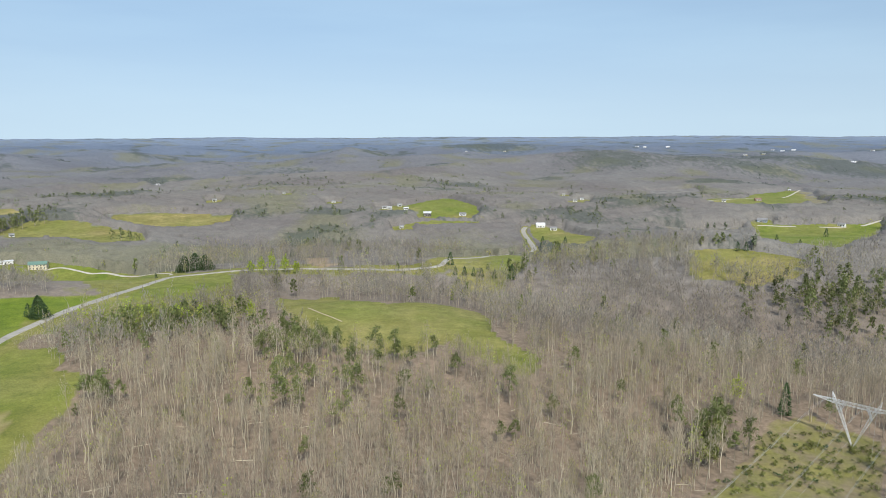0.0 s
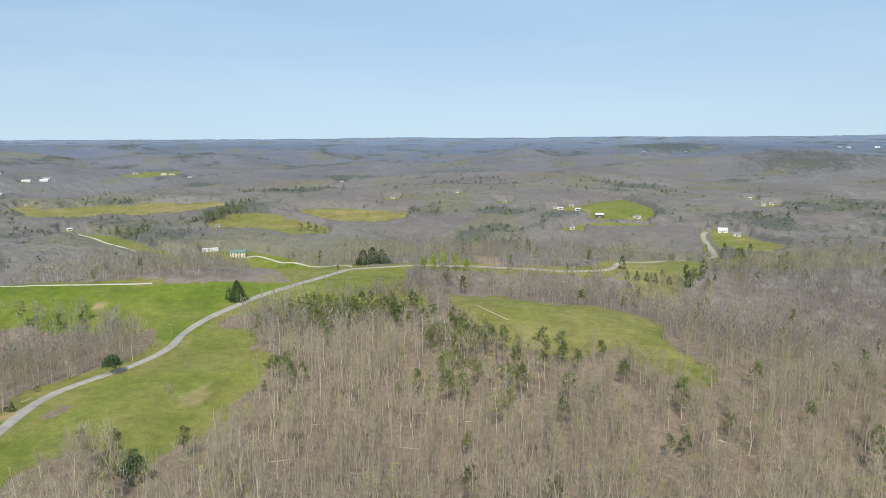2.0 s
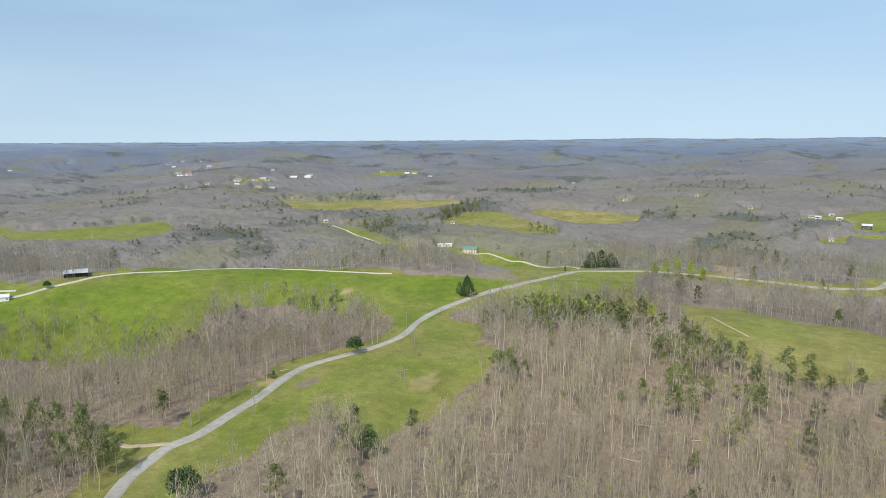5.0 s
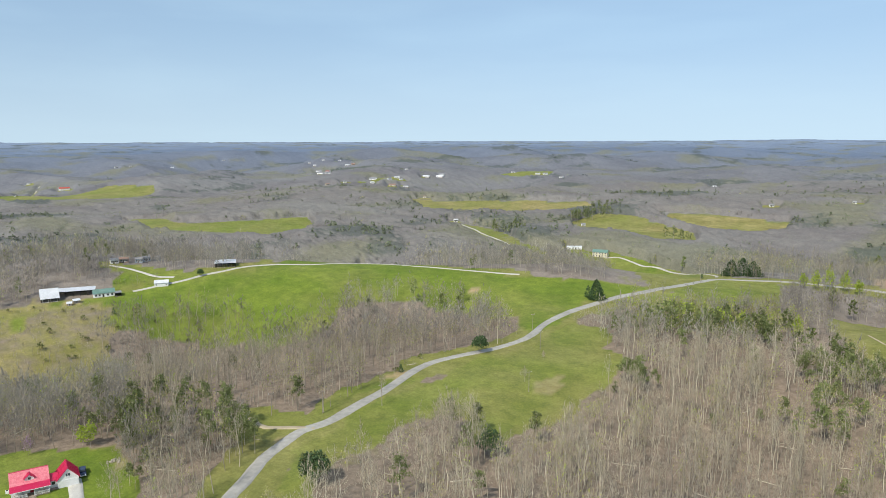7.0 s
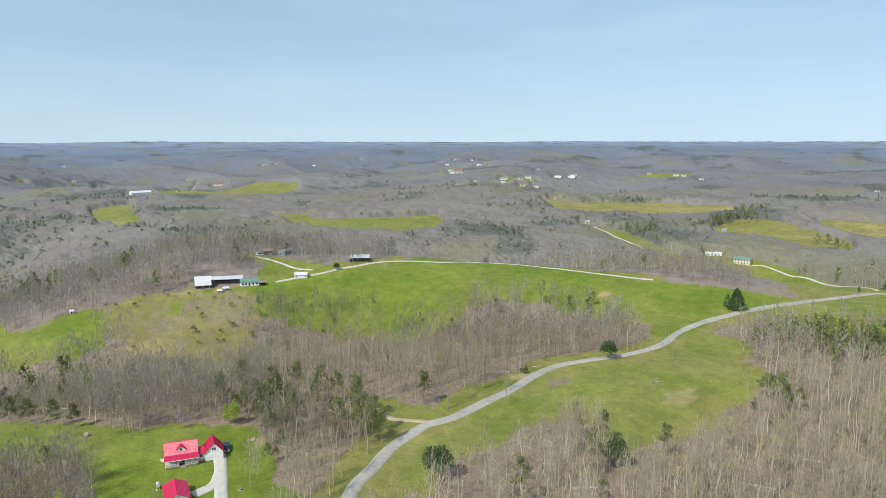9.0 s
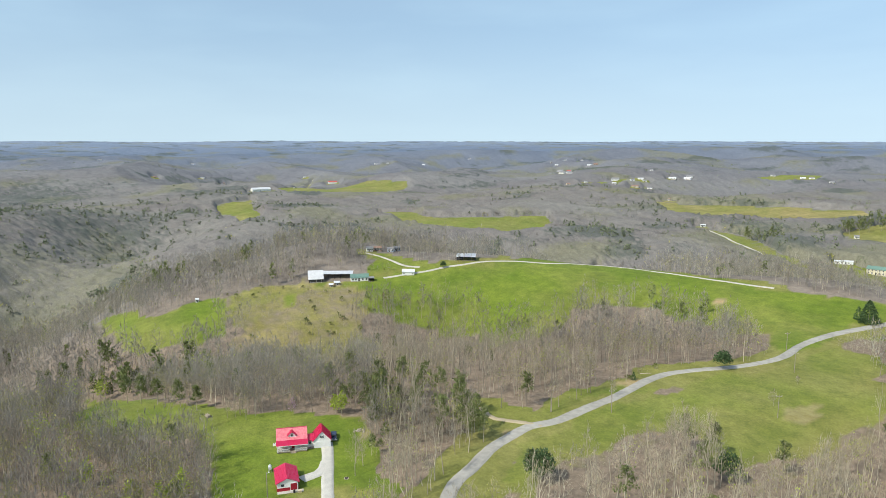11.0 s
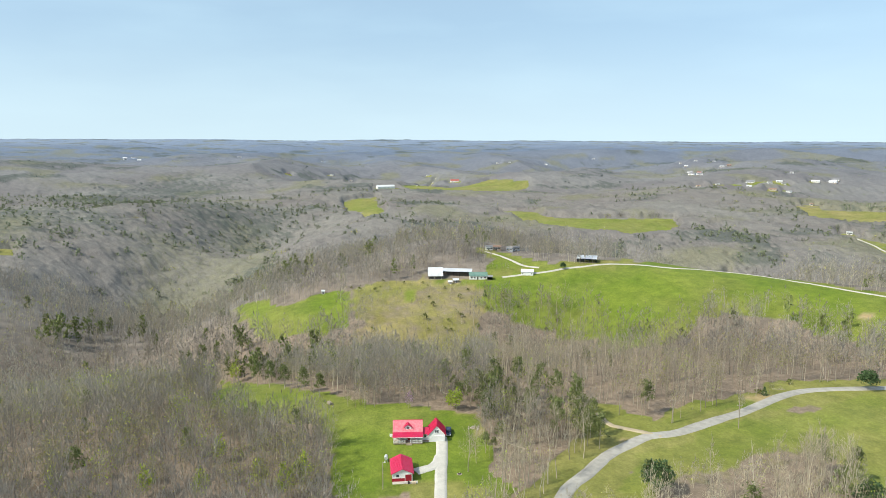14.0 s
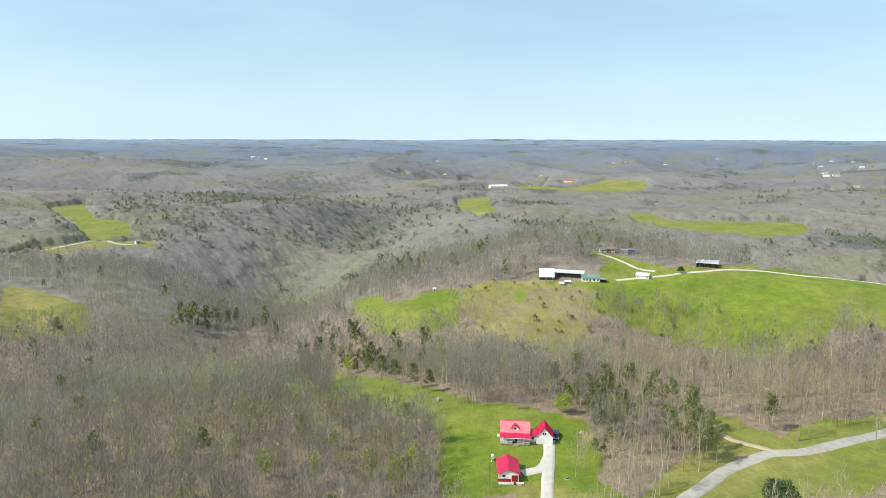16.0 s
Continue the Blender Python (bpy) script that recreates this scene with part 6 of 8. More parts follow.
shed("farm_building", (-1922.3, 1431.8), 4, 11.2, 5.0, 2.8, 1.4, "white", "tin_white", "long white farm building with a pale metal roof", "farm building", openings=((-3.3, 1.0, 1.2, 1.2), (1.3, 1.0, 1.2, 1.2), (3.8, 1.0, 1.2, 1.2)), doors=((-0.9, 1.2, 2.1, "dark"),), group="far houses")
shed("house", (-1972.6, 1504.7), -9, 8.4, 5.1, 3.0, 1.4, "white", "grey_roof", "white house with a grey shingle roof among far fields", "house", openings=((-2.5, 1.0, 1.2, 1.2), (1.0, 1.0, 1.2, 1.2), (2.9, 1.0, 1.2, 1.2)), doors=((-0.7, 1.2, 2.1, "dark"),), group="far houses")
shed("house", (-1959.2, 1565.7), -22, 8.2, 4.9, 3.0, 1.4, "white", "grey_roof", "white house with a grey shingle roof among far fields", "house", openings=((-2.5, 1.0, 1.2, 1.2), (1.0, 1.0, 1.2, 1.2), (2.8, 1.0, 1.2, 1.2)), doors=((-0.7, 1.2, 2.1, "dark"),), group="far houses")
shed("farm_building", (-1761.2, 1438.5), 15, 12.1, 5.4, 2.8, 1.5, "white", "tin_white", "long white farm building with a pale metal roof", "farm building", openings=((-3.6, 1.0, 1.2, 1.2), (1.5, 1.0, 1.2, 1.2), (4.1, 1.0, 1.2, 1.2)), doors=((-1.0, 1.2, 2.1, "dark"),), group="far houses")
shed("house", (-1742.2, 1447.3), 2, 12.1, 7.3, 2.8, 2.0, "brown_wall", "brown_roof", "brown house with a rust-coloured roof by a lane", "house", openings=((-3.6, 1.0, 1.2, 1.2), (1.5, 1.0, 1.2, 1.2), (4.1, 1.0, 1.2, 1.2)), doors=((-1.0, 1.2, 2.1, "dark"),), group="far houses")
shed("house", (-1399.1, 1349.7), -11, 8.0, 4.8, 3.0, 1.3, "white", "grey_roof", "white house with a grey shingle roof among far fields", "house", openings=((-2.4, 1.0, 1.2, 1.2), (1.0, 1.0, 1.2, 1.2), (2.7, 1.0, 1.2, 1.2)), doors=((-0.6, 1.2, 2.1, "dark"),), group="far houses")
shed("house", (-854.6, 866.5), -24, 5.0, 3.0, 2.8, 0.8, "tan", "brown_roof", "cream house with a brown shingle roof among trees", "house", openings=((-1.5, 1.0, 1.2, 1.2), (0.6, 1.0, 1.2, 1.2), (1.7, 1.0, 1.2, 1.2)), doors=((-0.4, 1.2, 2.1, "dark"),), group="far houses")
shed("farm_building", (-617.3, 684.9), 13, 5.7, 2.6, 2.8, 0.7, "white", "tin_white", "long white farm building with a pale metal roof", "farm building", openings=((-1.7, 1.0, 1.2, 1.2), (0.7, 1.0, 1.2, 1.2), (1.9, 1.0, 1.2, 1.2)), doors=((-0.5, 1.2, 2.1, "dark"),), group="far houses")
shed("house", (-77.8, 924.7), 0, 5.7, 3.4, 3.0, 1.0, "white", "grey_roof", "white house with a grey shingle roof among far fields", "house", openings=((-1.7, 1.0, 1.2, 1.2), (0.7, 1.0, 1.2, 1.2), (1.9, 1.0, 1.2, 1.2)), doors=((-0.5, 1.2, 2.1, "dark"),), group="far houses")
shed("farm_building", (-70.6, 919.3), -13, 6.3, 2.8, 2.8, 0.8, "white", "tin_white", "long white farm building with a pale metal roof", "farm building", openings=((-1.9, 1.0, 1.2, 1.2), (0.8, 1.0, 1.2, 1.2), (2.2, 1.0, 1.2, 1.2)), doors=((-0.5, 1.2, 2.1, "dark"),), group="far houses")
shed("house", (-58.2, 947.2), 24, 5.8, 3.5, 3.0, 1.0, "white", "grey_roof", "white house with a grey shingle roof among far fields", "house", openings=((-1.7, 1.0, 1.2, 1.2), (0.7, 1.0, 1.2, 1.2), (2.0, 1.0, 1.2, 1.2)), doors=((-0.5, 1.2, 2.1, "dark"),), group="far houses")
shed("farm_building", (-48.2, 914.7), 11, 6.3, 2.8, 2.8, 0.8, "white", "tin_white", "long white farm building with a pale metal roof", "farm building", openings=((-1.9, 1.0, 1.2, 1.2), (0.8, 1.0, 1.2, 1.2), (2.1, 1.0, 1.2, 1.2)), doors=((-0.5, 1.2, 2.1, "dark"),), group="far houses")
shed("barn", (-19.5, 853.8), -2, 9.1, 6.4, 4.0, 1.8, "dark", "tin", "dark wooden barn with a silver metal roof", "barn", openings=((-2.7, 1.0, 1.2, 1.2), (1.1, 1.0, 1.2, 1.2), (3.1, 1.0, 1.2, 1.2)), doors=((-0.7, 1.2, 2.1, "dark"),), group="far houses")
shed("house", (23.7, 872.7), -15, 8.0, 4.8, 3.0, 1.3, "white", "grey_roof", "white house with a grey shingle roof among far fields", "house", openings=((-2.4, 1.0, 1.2, 1.2), (1.0, 1.0, 1.2, 1.2), (2.7, 1.0, 1.2, 1.2)), doors=((-0.6, 1.2, 2.1, "dark"),), group="far houses")
shed("house", (-46.9, 789.1), 22, 5.0, 3.0, 3.0, 0.8, "white", "grey_roof", "white house with a grey shingle roof among far fields", "house", openings=((-1.5, 1.0, 1.2, 1.2), (0.6, 1.0, 1.2, 1.2), (1.7, 1.0, 1.2, 1.2)), doors=((-0.4, 1.2, 2.1, "dark"),), group="far houses")
shed("house", (116.8, 836.9), 9, 10.3, 7.2, 3.6, 2.0, "white", "tin_white", "white house with a pale roof above the road", "house", openings=((-3.1, 1.0, 1.2, 1.2), (1.2, 1.0, 1.2, 1.2), (3.5, 1.0, 1.2, 1.2)), doors=((-0.8, 1.2, 2.1, "dark"),), group="far houses")
shed("house", (129.5, 822.4), -4, 7.6, 4.6, 3.0, 1.3, "white", "grey_roof", "white house with a grey shingle roof among far fields", "house", openings=((-2.3, 1.0, 1.2, 1.2), (0.9, 1.0, 1.2, 1.2), (2.6, 1.0, 1.2, 1.2)), doors=((-0.6, 1.2, 2.1, "dark"),), group="far houses")
shed("farm_building", (218.4, 1278.5), -17, 5.0, 2.2, 2.8, 0.6, "white", "tin_white", "long white farm building with a pale metal roof", "farm building", openings=((-1.5, 1.0, 1.2, 1.2), (0.6, 1.0, 1.2, 1.2), (1.7, 1.0, 1.2, 1.2)), doors=((-0.4, 1.2, 2.1, "dark"),), group="far houses")
shed("house", (183.6, 976.9), 20, 5.3, 3.2, 3.0, 0.9, "white", "grey_roof", "white house with a grey shingle roof among far fields", "house", openings=((-1.6, 1.0, 1.2, 1.2), (0.6, 1.0, 1.2, 1.2), (1.8, 1.0, 1.2, 1.2)), doors=((-0.4, 1.2, 2.1, "dark"),), group="far houses")
shed("house", (197.2, 998.7), 7, 5.0, 3.0, 3.0, 0.8, "white", "grey_roof", "white house with a grey shingle roof among far fields", "house", openings=((-1.5, 1.0, 1.2, 1.2), (0.6, 1.0, 1.2, 1.2), (1.7, 1.0, 1.2, 1.2)), doors=((-0.4, 1.2, 2.1, "dark"),), group="far houses")
shed("house", (375.0, 823.6), -6, 11.0, 6.6, 3.0, 1.9, "slate_wall", "grey_roof", "blue-grey house with a dark roof on a green ridge", "house", openings=((-3.3, 1.0, 1.2, 1.2), (1.3, 1.0, 1.2, 1.2), (3.8, 1.0, 1.2, 1.2)), doors=((-0.9, 1.2, 2.1, "dark"),), group="far houses")
shed("house", (456.0, 801.4), -19, 7.7, 4.6, 3.0, 1.3, "white", "grey_roof", "white house with a grey shingle roof among far fields", "house", openings=((-2.3, 1.0, 1.2, 1.2), (0.9, 1.0, 1.2, 1.2), (2.6, 1.0, 1.2, 1.2)), doors=((-0.6, 1.2, 2.1, "dark"),), group="far houses")
shed("house", (427.6, 953.5), 18, 8.1, 4.8, 2.8, 1.4, "brown_wall", "brown_roof", "brown house with a rust-coloured roof by a lane", "house", openings=((-2.4, 1.0, 1.2, 1.2), (1.0, 1.0, 1.2, 1.2), (2.7, 1.0, 1.2, 1.2)), doors=((-0.6, 1.2, 2.1, "dark"),), group="far houses")
shed("house", (377.2, 944.5), 5, 5.0, 3.0, 3.0, 0.8, "white", "grey_roof", "white house with a grey shingle roof among far fields", "house", openings=((-1.5, 1.0, 1.2, 1.2), (0.6, 1.0, 1.2, 1.2), (1.7, 1.0, 1.2, 1.2)), doors=((-0.4, 1.2, 2.1, "dark"),), group="far houses")
shed("farm_building", (692.1, 1408.1), -8, 5.0, 2.2, 2.8, 0.6, "white", "tin_white", "long white farm building with a pale metal roof", "farm building", openings=((-1.5, 1.0, 1.2, 1.2), (0.6, 1.0, 1.2, 1.2), (1.7, 1.0, 1.2, 1.2)), doors=((-0.4, 1.2, 2.1, "dark"),), group="far houses")
shed("house", (875.1, 3213.0), -21, 14.6, 8.7, 3.1, 2.4, "white", "grey_roof", "white house with a grey shingle roof among far fields", "house", openings=((-4.4, 1.0, 1.2, 1.2), (1.7, 1.0, 1.2, 1.2), (5.0, 1.0, 1.2, 1.2)), doors=((-1.2, 1.2, 2.1, "dark"),), group="far houses")
shed("farm_building", (893.5, 3151.8), 16, 14.4, 6.5, 2.9, 1.8, "white", "tin_white", "long white farm building with a pale metal roof", "farm building", openings=((-4.3, 1.0, 1.2, 1.2), (1.7, 1.0, 1.2, 1.2), (4.9, 1.0, 1.2, 1.2)), doors=((-1.2, 1.2, 2.1, "dark"),), group="far houses")
shed("farm_building", (1000.1, 3163.7), 3, 18.5, 8.3, 3.7, 2.3, "white", "tin_white", "long white farm building with a pale metal roof", "farm building", openings=((-5.6, 1.0, 1.2, 1.2), (2.2, 1.0, 1.2, 1.2), (6.3, 1.0, 1.2, 1.2)), doors=((-1.5, 1.2, 2.1, "dark"),), group="far houses")
shed("house", (1388.7, 2996.9), -10, 13.8, 8.3, 3.0, 2.3, "white", "grey_roof", "white house with a grey shingle roof among far fields", "house", openings=((-4.1, 1.0, 1.2, 1.2), (1.7, 1.0, 1.2, 1.2), (4.7, 1.0, 1.2, 1.2)), doors=((-1.1, 1.2, 2.1, "dark"),), group="far houses")
shed("farm_building", (1396.2, 2927.0), -23, 15.6, 7.0, 3.1, 2.0, "white", "tin_white", "long white farm building with a pale metal roof", "farm building", openings=((-4.7, 1.0, 1.2, 1.2), (1.9, 1.0, 1.2, 1.2), (5.3, 1.0, 1.2, 1.2)), doors=((-1.2, 1.2, 2.1, "dark"),), group="far houses")
shed("farm_building", (1456.6, 2951.1), 14, 15.9, 7.1, 3.2, 2.0, "white", "tin_white", "long white farm building with a pale metal roof", "farm building", openings=((-4.8, 1.0, 1.2, 1.2), (1.9, 1.0, 1.2, 1.2), (5.4, 1.0, 1.2, 1.2)), doors=((-1.3, 1.2, 2.1, "dark"),), group="far houses")
shed("house", (955.2, 2244.2), 1, 10.4, 6.2, 3.0, 1.7, "white", "grey_roof", "white house with a grey shingle roof among far fields", "house", openings=((-3.1, 1.0, 1.2, 1.2), (1.2, 1.0, 1.2, 1.2), (3.5, 1.0, 1.2, 1.2)), doors=((-0.8, 1.2, 2.1, "dark"),), group="far houses")
shed("house", (1027.5, 2278.0), -12, 9.2, 5.5, 3.0, 1.5, "white", "grey_roof", "white house with a grey shingle roof among far fields", "house", openings=((-2.8, 1.0, 1.2, 1.2), (1.1, 1.0, 1.2, 1.2), (3.1, 1.0, 1.2, 1.2)), doors=((-0.7, 1.2, 2.1, "dark"),), group="far houses")
shed("house", (1557.5, 2581.5), -25, 11.4, 6.8, 3.0, 1.9, "white", "grey_roof", "white house with a grey shingle roof among far fields", "house", openings=((-3.4, 1.0, 1.2, 1.2), (1.4, 1.0, 1.2, 1.2), (3.9, 1.0, 1.2, 1.2)), doors=((-0.9, 1.2, 2.1, "dark"),), group="far houses")
shed("farm_building", (1284.4, 2216.8), 12, 13.0, 5.9, 2.8, 1.6, "white", "tin_white", "long white farm building with a pale metal roof", "farm building", openings=((-3.9, 1.0, 1.2, 1.2), (1.6, 1.0, 1.2, 1.2), (4.4, 1.0, 1.2, 1.2)), doors=((-1.0, 1.2, 2.1, "dark"),), group="far houses")
shed("house", (97.2, 2986.4), -1, 9.2, 5.5, 3.0, 1.5, "white", "grey_roof", "white house with a grey shingle roof among far fields", "house", openings=((-2.8, 1.0, 1.2, 1.2), (1.1, 1.0, 1.2, 1.2), (3.1, 1.0, 1.2, 1.2)), doors=((-0.7, 1.2, 2.1, "dark"),), group="far houses")
shed("house", (265.3, 3063.5), -14, 9.6, 5.7, 3.0, 1.6, "white", "grey_roof", "white house with a grey shingle roof among far fields", "house", openings=((-2.9, 1.0, 1.2, 1.2), (1.1, 1.0, 1.2, 1.2), (3.2, 1.0, 1.2, 1.2)), doors=((-0.8, 1.2, 2.1, "dark"),), group="far houses")
shed("house", (-730.3, 1808.1), 23, 8.1, 4.8, 3.0, 1.4, "white", "grey_roof", "white house with a grey shingle roof among far fields", "house", openings=((-2.4, 1.0, 1.2, 1.2), (1.0, 1.0, 1.2, 1.2), (2.7, 1.0, 1.2, 1.2)), doors=((-0.6, 1.2, 2.1, "dark"),), group="far houses")
shed("house", (-326.4, 1004.3), 10, 6.2, 3.7, 3.0, 1.0, "white", "grey_roof", "white house with a grey shingle roof among far fields", "house", openings=((-1.8, 1.0, 1.2, 1.2), (0.7, 1.0, 1.2, 1.2), (2.1, 1.0, 1.2, 1.2)), doors=((-0.5, 1.2, 2.1, "dark"),), group="far houses")
shed("house", (-246.5, 1091.5), -3, 5.0, 3.0, 3.0, 0.8, "white", "grey_roof", "white house with a grey shingle roof among far fields", "house", openings=((-1.5, 1.0, 1.2, 1.2), (0.6, 1.0, 1.2, 1.2), (1.7, 1.0, 1.2, 1.2)), doors=((-0.4, 1.2, 2.1, "dark"),), group="far houses")
shed("house", (-154.1, 986.0), -16, 5.0, 3.0, 3.0, 0.8, "white", "grey_roof", "white house with a grey shingle roof among far fields", "house", openings=((-1.5, 1.0, 1.2, 1.2), (0.6, 1.0, 1.2, 1.2), (1.7, 1.0, 1.2, 1.2)), doors=((-0.4, 1.2, 2.1, "dark"),), group="far houses")
shed("farm_building", (-1424.6, 332.9), 21, 38.0, 11.4, 4.5, 3.2, "white", "tin_white", "long white farm building with a pale metal roof", "farm building", openings=((-11.4, 1.0, 1.2, 1.2), (4.6, 1.0, 1.2, 1.2), (12.9, 1.0, 1.2, 1.2)), doors=((-3.0, 1.2, 2.1, "dark"),), group="far houses")
shed("barn", (-1773.2, 600.2), 8, 22.6, 9.0, 4.8, 2.5, "white", "rust_roof", "farmhouse with a rust-red metal roof and white walls", "house", openings=((-6.8, 1.0, 1.2, 1.2), (2.7, 1.0, 1.2, 1.2), (7.7, 1.0, 1.2, 1.2)), doors=((-1.8, 1.2, 2.1, "dark"),), group="far houses")
shed("house", (-1855.5, 1396.0), -5, 15.1, 9.1, 3.2, 2.5, "white", "grey_roof", "white house with a grey shingle roof among far fields", "house", openings=((-4.5, 1.0, 1.2, 1.2), (1.8, 1.0, 1.2, 1.2), (5.1, 1.0, 1.2, 1.2)), doors=((-1.2, 1.2, 2.1, "dark"),), group="far houses")
shed("barn", (-1810.3, 1395.9), -18, 11.9, 6.0, 3.0, 1.7, "white", "rust_roof", "farmhouse with a rust-red metal roof and white walls", "house", openings=((-3.6, 1.0, 1.2, 1.2), (1.4, 1.0, 1.2, 1.2), (4.1, 1.0, 1.2, 1.2)), doors=((-1.0, 1.2, 2.1, "dark"),), group="far houses")
shed("house", (-1288.2, 1133.7), 19, 13.9, 8.3, 3.0, 2.3, "white", "grey_roof", "white house with a grey shingle roof among far fields", "house", openings=((-4.2, 1.0, 1.2, 1.2), (1.7, 1.0, 1.2, 1.2), (4.7, 1.0, 1.2, 1.2)), doors=((-1.1, 1.2, 2.1, "dark"),), group="far houses")
shed("farm_building", (-1277.1, 1199.4), 6, 12.8, 5.8, 2.8, 1.6, "white", "tin_white", "long white farm building with a pale metal roof", "farm building", openings=((-3.8, 1.0, 1.2, 1.2), (1.5, 1.0, 1.2, 1.2), (4.4, 1.0, 1.2, 1.2)), doors=((-1.0, 1.2, 2.1, "dark"),), group="far houses")
shed("house", (-1281.8, 1364.3), -7, 14.9, 9.0, 3.2, 2.5, "white", "grey_roof", "white house with a grey shingle roof among far fields", "house", openings=((-4.5, 1.0, 1.2, 1.2), (1.8, 1.0, 1.2, 1.2), (5.1, 1.0, 1.2, 1.2)), doors=((-1.2, 1.2, 2.1, "dark"),), group="far houses")
shed("farm_building", (-3034.2, -290.0), -20, 13.2, 6.0, 2.8, 1.7, "white", "tin_white", "long white farm building with a pale metal roof", "farm building", openings=((-4.0, 1.0, 1.2, 1.2), (1.6, 1.0, 1.2, 1.2), (4.5, 1.0, 1.2, 1.2)), doors=((-1.1, 1.2, 2.1, "dark"),), group="far houses")
shed("house", (-3094.8, -344.9), 17, 13.4, 8.0, 3.0, 2.2, "white", "grey_roof", "white house with a grey shingle roof among far fields", "house", openings=((-4.0, 1.0, 1.2, 1.2), (1.6, 1.0, 1.2, 1.2), (4.5, 1.0, 1.2, 1.2)), doors=((-1.1, 1.2, 2.1, "dark"),), group="far houses")
shed("house", (-2758.7, 84.5), 4, 13.5, 8.1, 3.0, 2.3, "white", "grey_roof", "white house with a grey shingle roof among far fields", "house", openings=((-4.0, 1.0, 1.2, 1.2), (1.6, 1.0, 1.2, 1.2), (4.6, 1.0, 1.2, 1.2)), doors=((-1.1, 1.2, 2.1, "dark"),), group="far houses")
shed("house", (-2931.5, 417.2), -9, 11.4, 6.8, 3.0, 1.9, "white", "grey_roof", "white house with a grey shingle roof among far fields", "house", openings=((-3.4, 1.0, 1.2, 1.2), (1.4, 1.0, 1.2, 1.2), (3.9, 1.0, 1.2, 1.2)), doors=((-0.9, 1.2, 2.1, "dark"),), group="far houses")
shed("house", (-2016.4, 597.2), -22, 8.4, 5.0, 3.0, 1.4, "white", "grey_roof", "white house with a grey shingle roof among far fields", "house", openings=((-2.5, 1.0, 1.2, 1.2), (1.0, 1.0, 1.2, 1.2), (2.9, 1.0, 1.2, 1.2)), doors=((-0.7, 1.2, 2.1, "dark"),), group="far houses")
shed("house", (-2361.3, 962.6), 15, 10.1, 6.1, 3.0, 1.7, "white", "grey_roof", "white house with a grey shingle roof among far fields", "house", openings=((-3.0, 1.0, 1.2, 1.2), (1.2, 1.0, 1.2, 1.2), (3.4, 1.0, 1.2, 1.2)), doors=((-0.8, 1.2, 2.1, "dark"),), group="far houses")
shed("house", (-2314.8, 988.5), 2, 8.5, 5.1, 3.0, 1.4, "white", "grey_roof", "white house with a grey shingle roof among far fields", "house", openings=((-2.5, 1.0, 1.2, 1.2), (1.0, 1.0, 1.2, 1.2), (2.9, 1.0, 1.2, 1.2)), doors=((-0.7, 1.2, 2.1, "dark"),), group="far houses")
shed("farm_building", (-2432.3, 1185.9), -11, 10.2, 4.6, 2.8, 1.3, "white", "tin_white", "long white farm building with a pale metal roof", "farm building", openings=((-3.1, 1.0, 1.2, 1.2), (1.2, 1.0, 1.2, 1.2), (3.5, 1.0, 1.2, 1.2)), doors=((-0.8, 1.2, 2.1, "dark"),), group="far houses")
shed("house", (-2069.6, 318.7), -24, 10.3, 6.2, 3.0, 1.7, "white", "grey_roof", "white house with a grey shingle roof among far fields", "house", openings=((-3.1, 1.0, 1.2, 1.2), (1.2, 1.0, 1.2, 1.2), (3.5, 1.0, 1.2, 1.2)), doors=((-0.8, 1.2, 2.1, "dark"),), group="far houses")
shed("house", (-1959.2, 185.5), 13, 7.6, 4.6, 2.8, 1.3, "brown_wall", "brown_roof", "brown house with a rust-coloured roof by a lane", "house", openings=((-2.3, 1.0, 1.2, 1.2), (0.9, 1.0, 1.2, 1.2), (2.6, 1.0, 1.2, 1.2)), doors=((-0.6, 1.2, 2.1, "dark"),), group="far houses")
shed("house", (-2487.6, 1421.2), 0, 9.1, 5.5, 3.0, 1.5, "white", "grey_roof", "white house with a grey shingle roof among far fields", "house", openings=((-2.7, 1.0, 1.2, 1.2), (1.1, 1.0, 1.2, 1.2), (3.1, 1.0, 1.2, 1.2)), doors=((-0.7, 1.2, 2.1, "dark"),), group="far houses")
shed("house", (-2039.4, 371.8), -13, 6.2, 3.7, 2.8, 1.0, "tan", "brown_roof", "cream house with a brown shingle roof among trees", "house", openings=((-1.9, 1.0, 1.2, 1.2), (0.7, 1.0, 1.2, 1.2), (2.1, 1.0, 1.2, 1.2)), doors=((-0.5, 1.2, 2.1, "dark"),), group="far houses")
shed("house", (-685.4, -183.4), 24, 5.0, 3.0, 3.0, 0.8, "white", "grey_roof", "white house with a grey shingle roof among far fields", "house", openings=((-1.5, 1.0, 1.2, 1.2), (0.6, 1.0, 1.2, 1.2), (1.7, 1.0, 1.2, 1.2)), doors=((-0.4, 1.2, 2.1, "dark"),), group="far houses")
shed("farm_building", (-2070.8, -635.1), 11, 9.6, 4.3, 2.8, 1.2, "white", "tin_white", "long white farm building with a pale metal roof", "farm building", openings=((-2.9, 1.0, 1.2, 1.2), (1.2, 1.0, 1.2, 1.2), (3.3, 1.0, 1.2, 1.2)), doors=((-0.8, 1.2, 2.1, "dark"),), group="far houses")
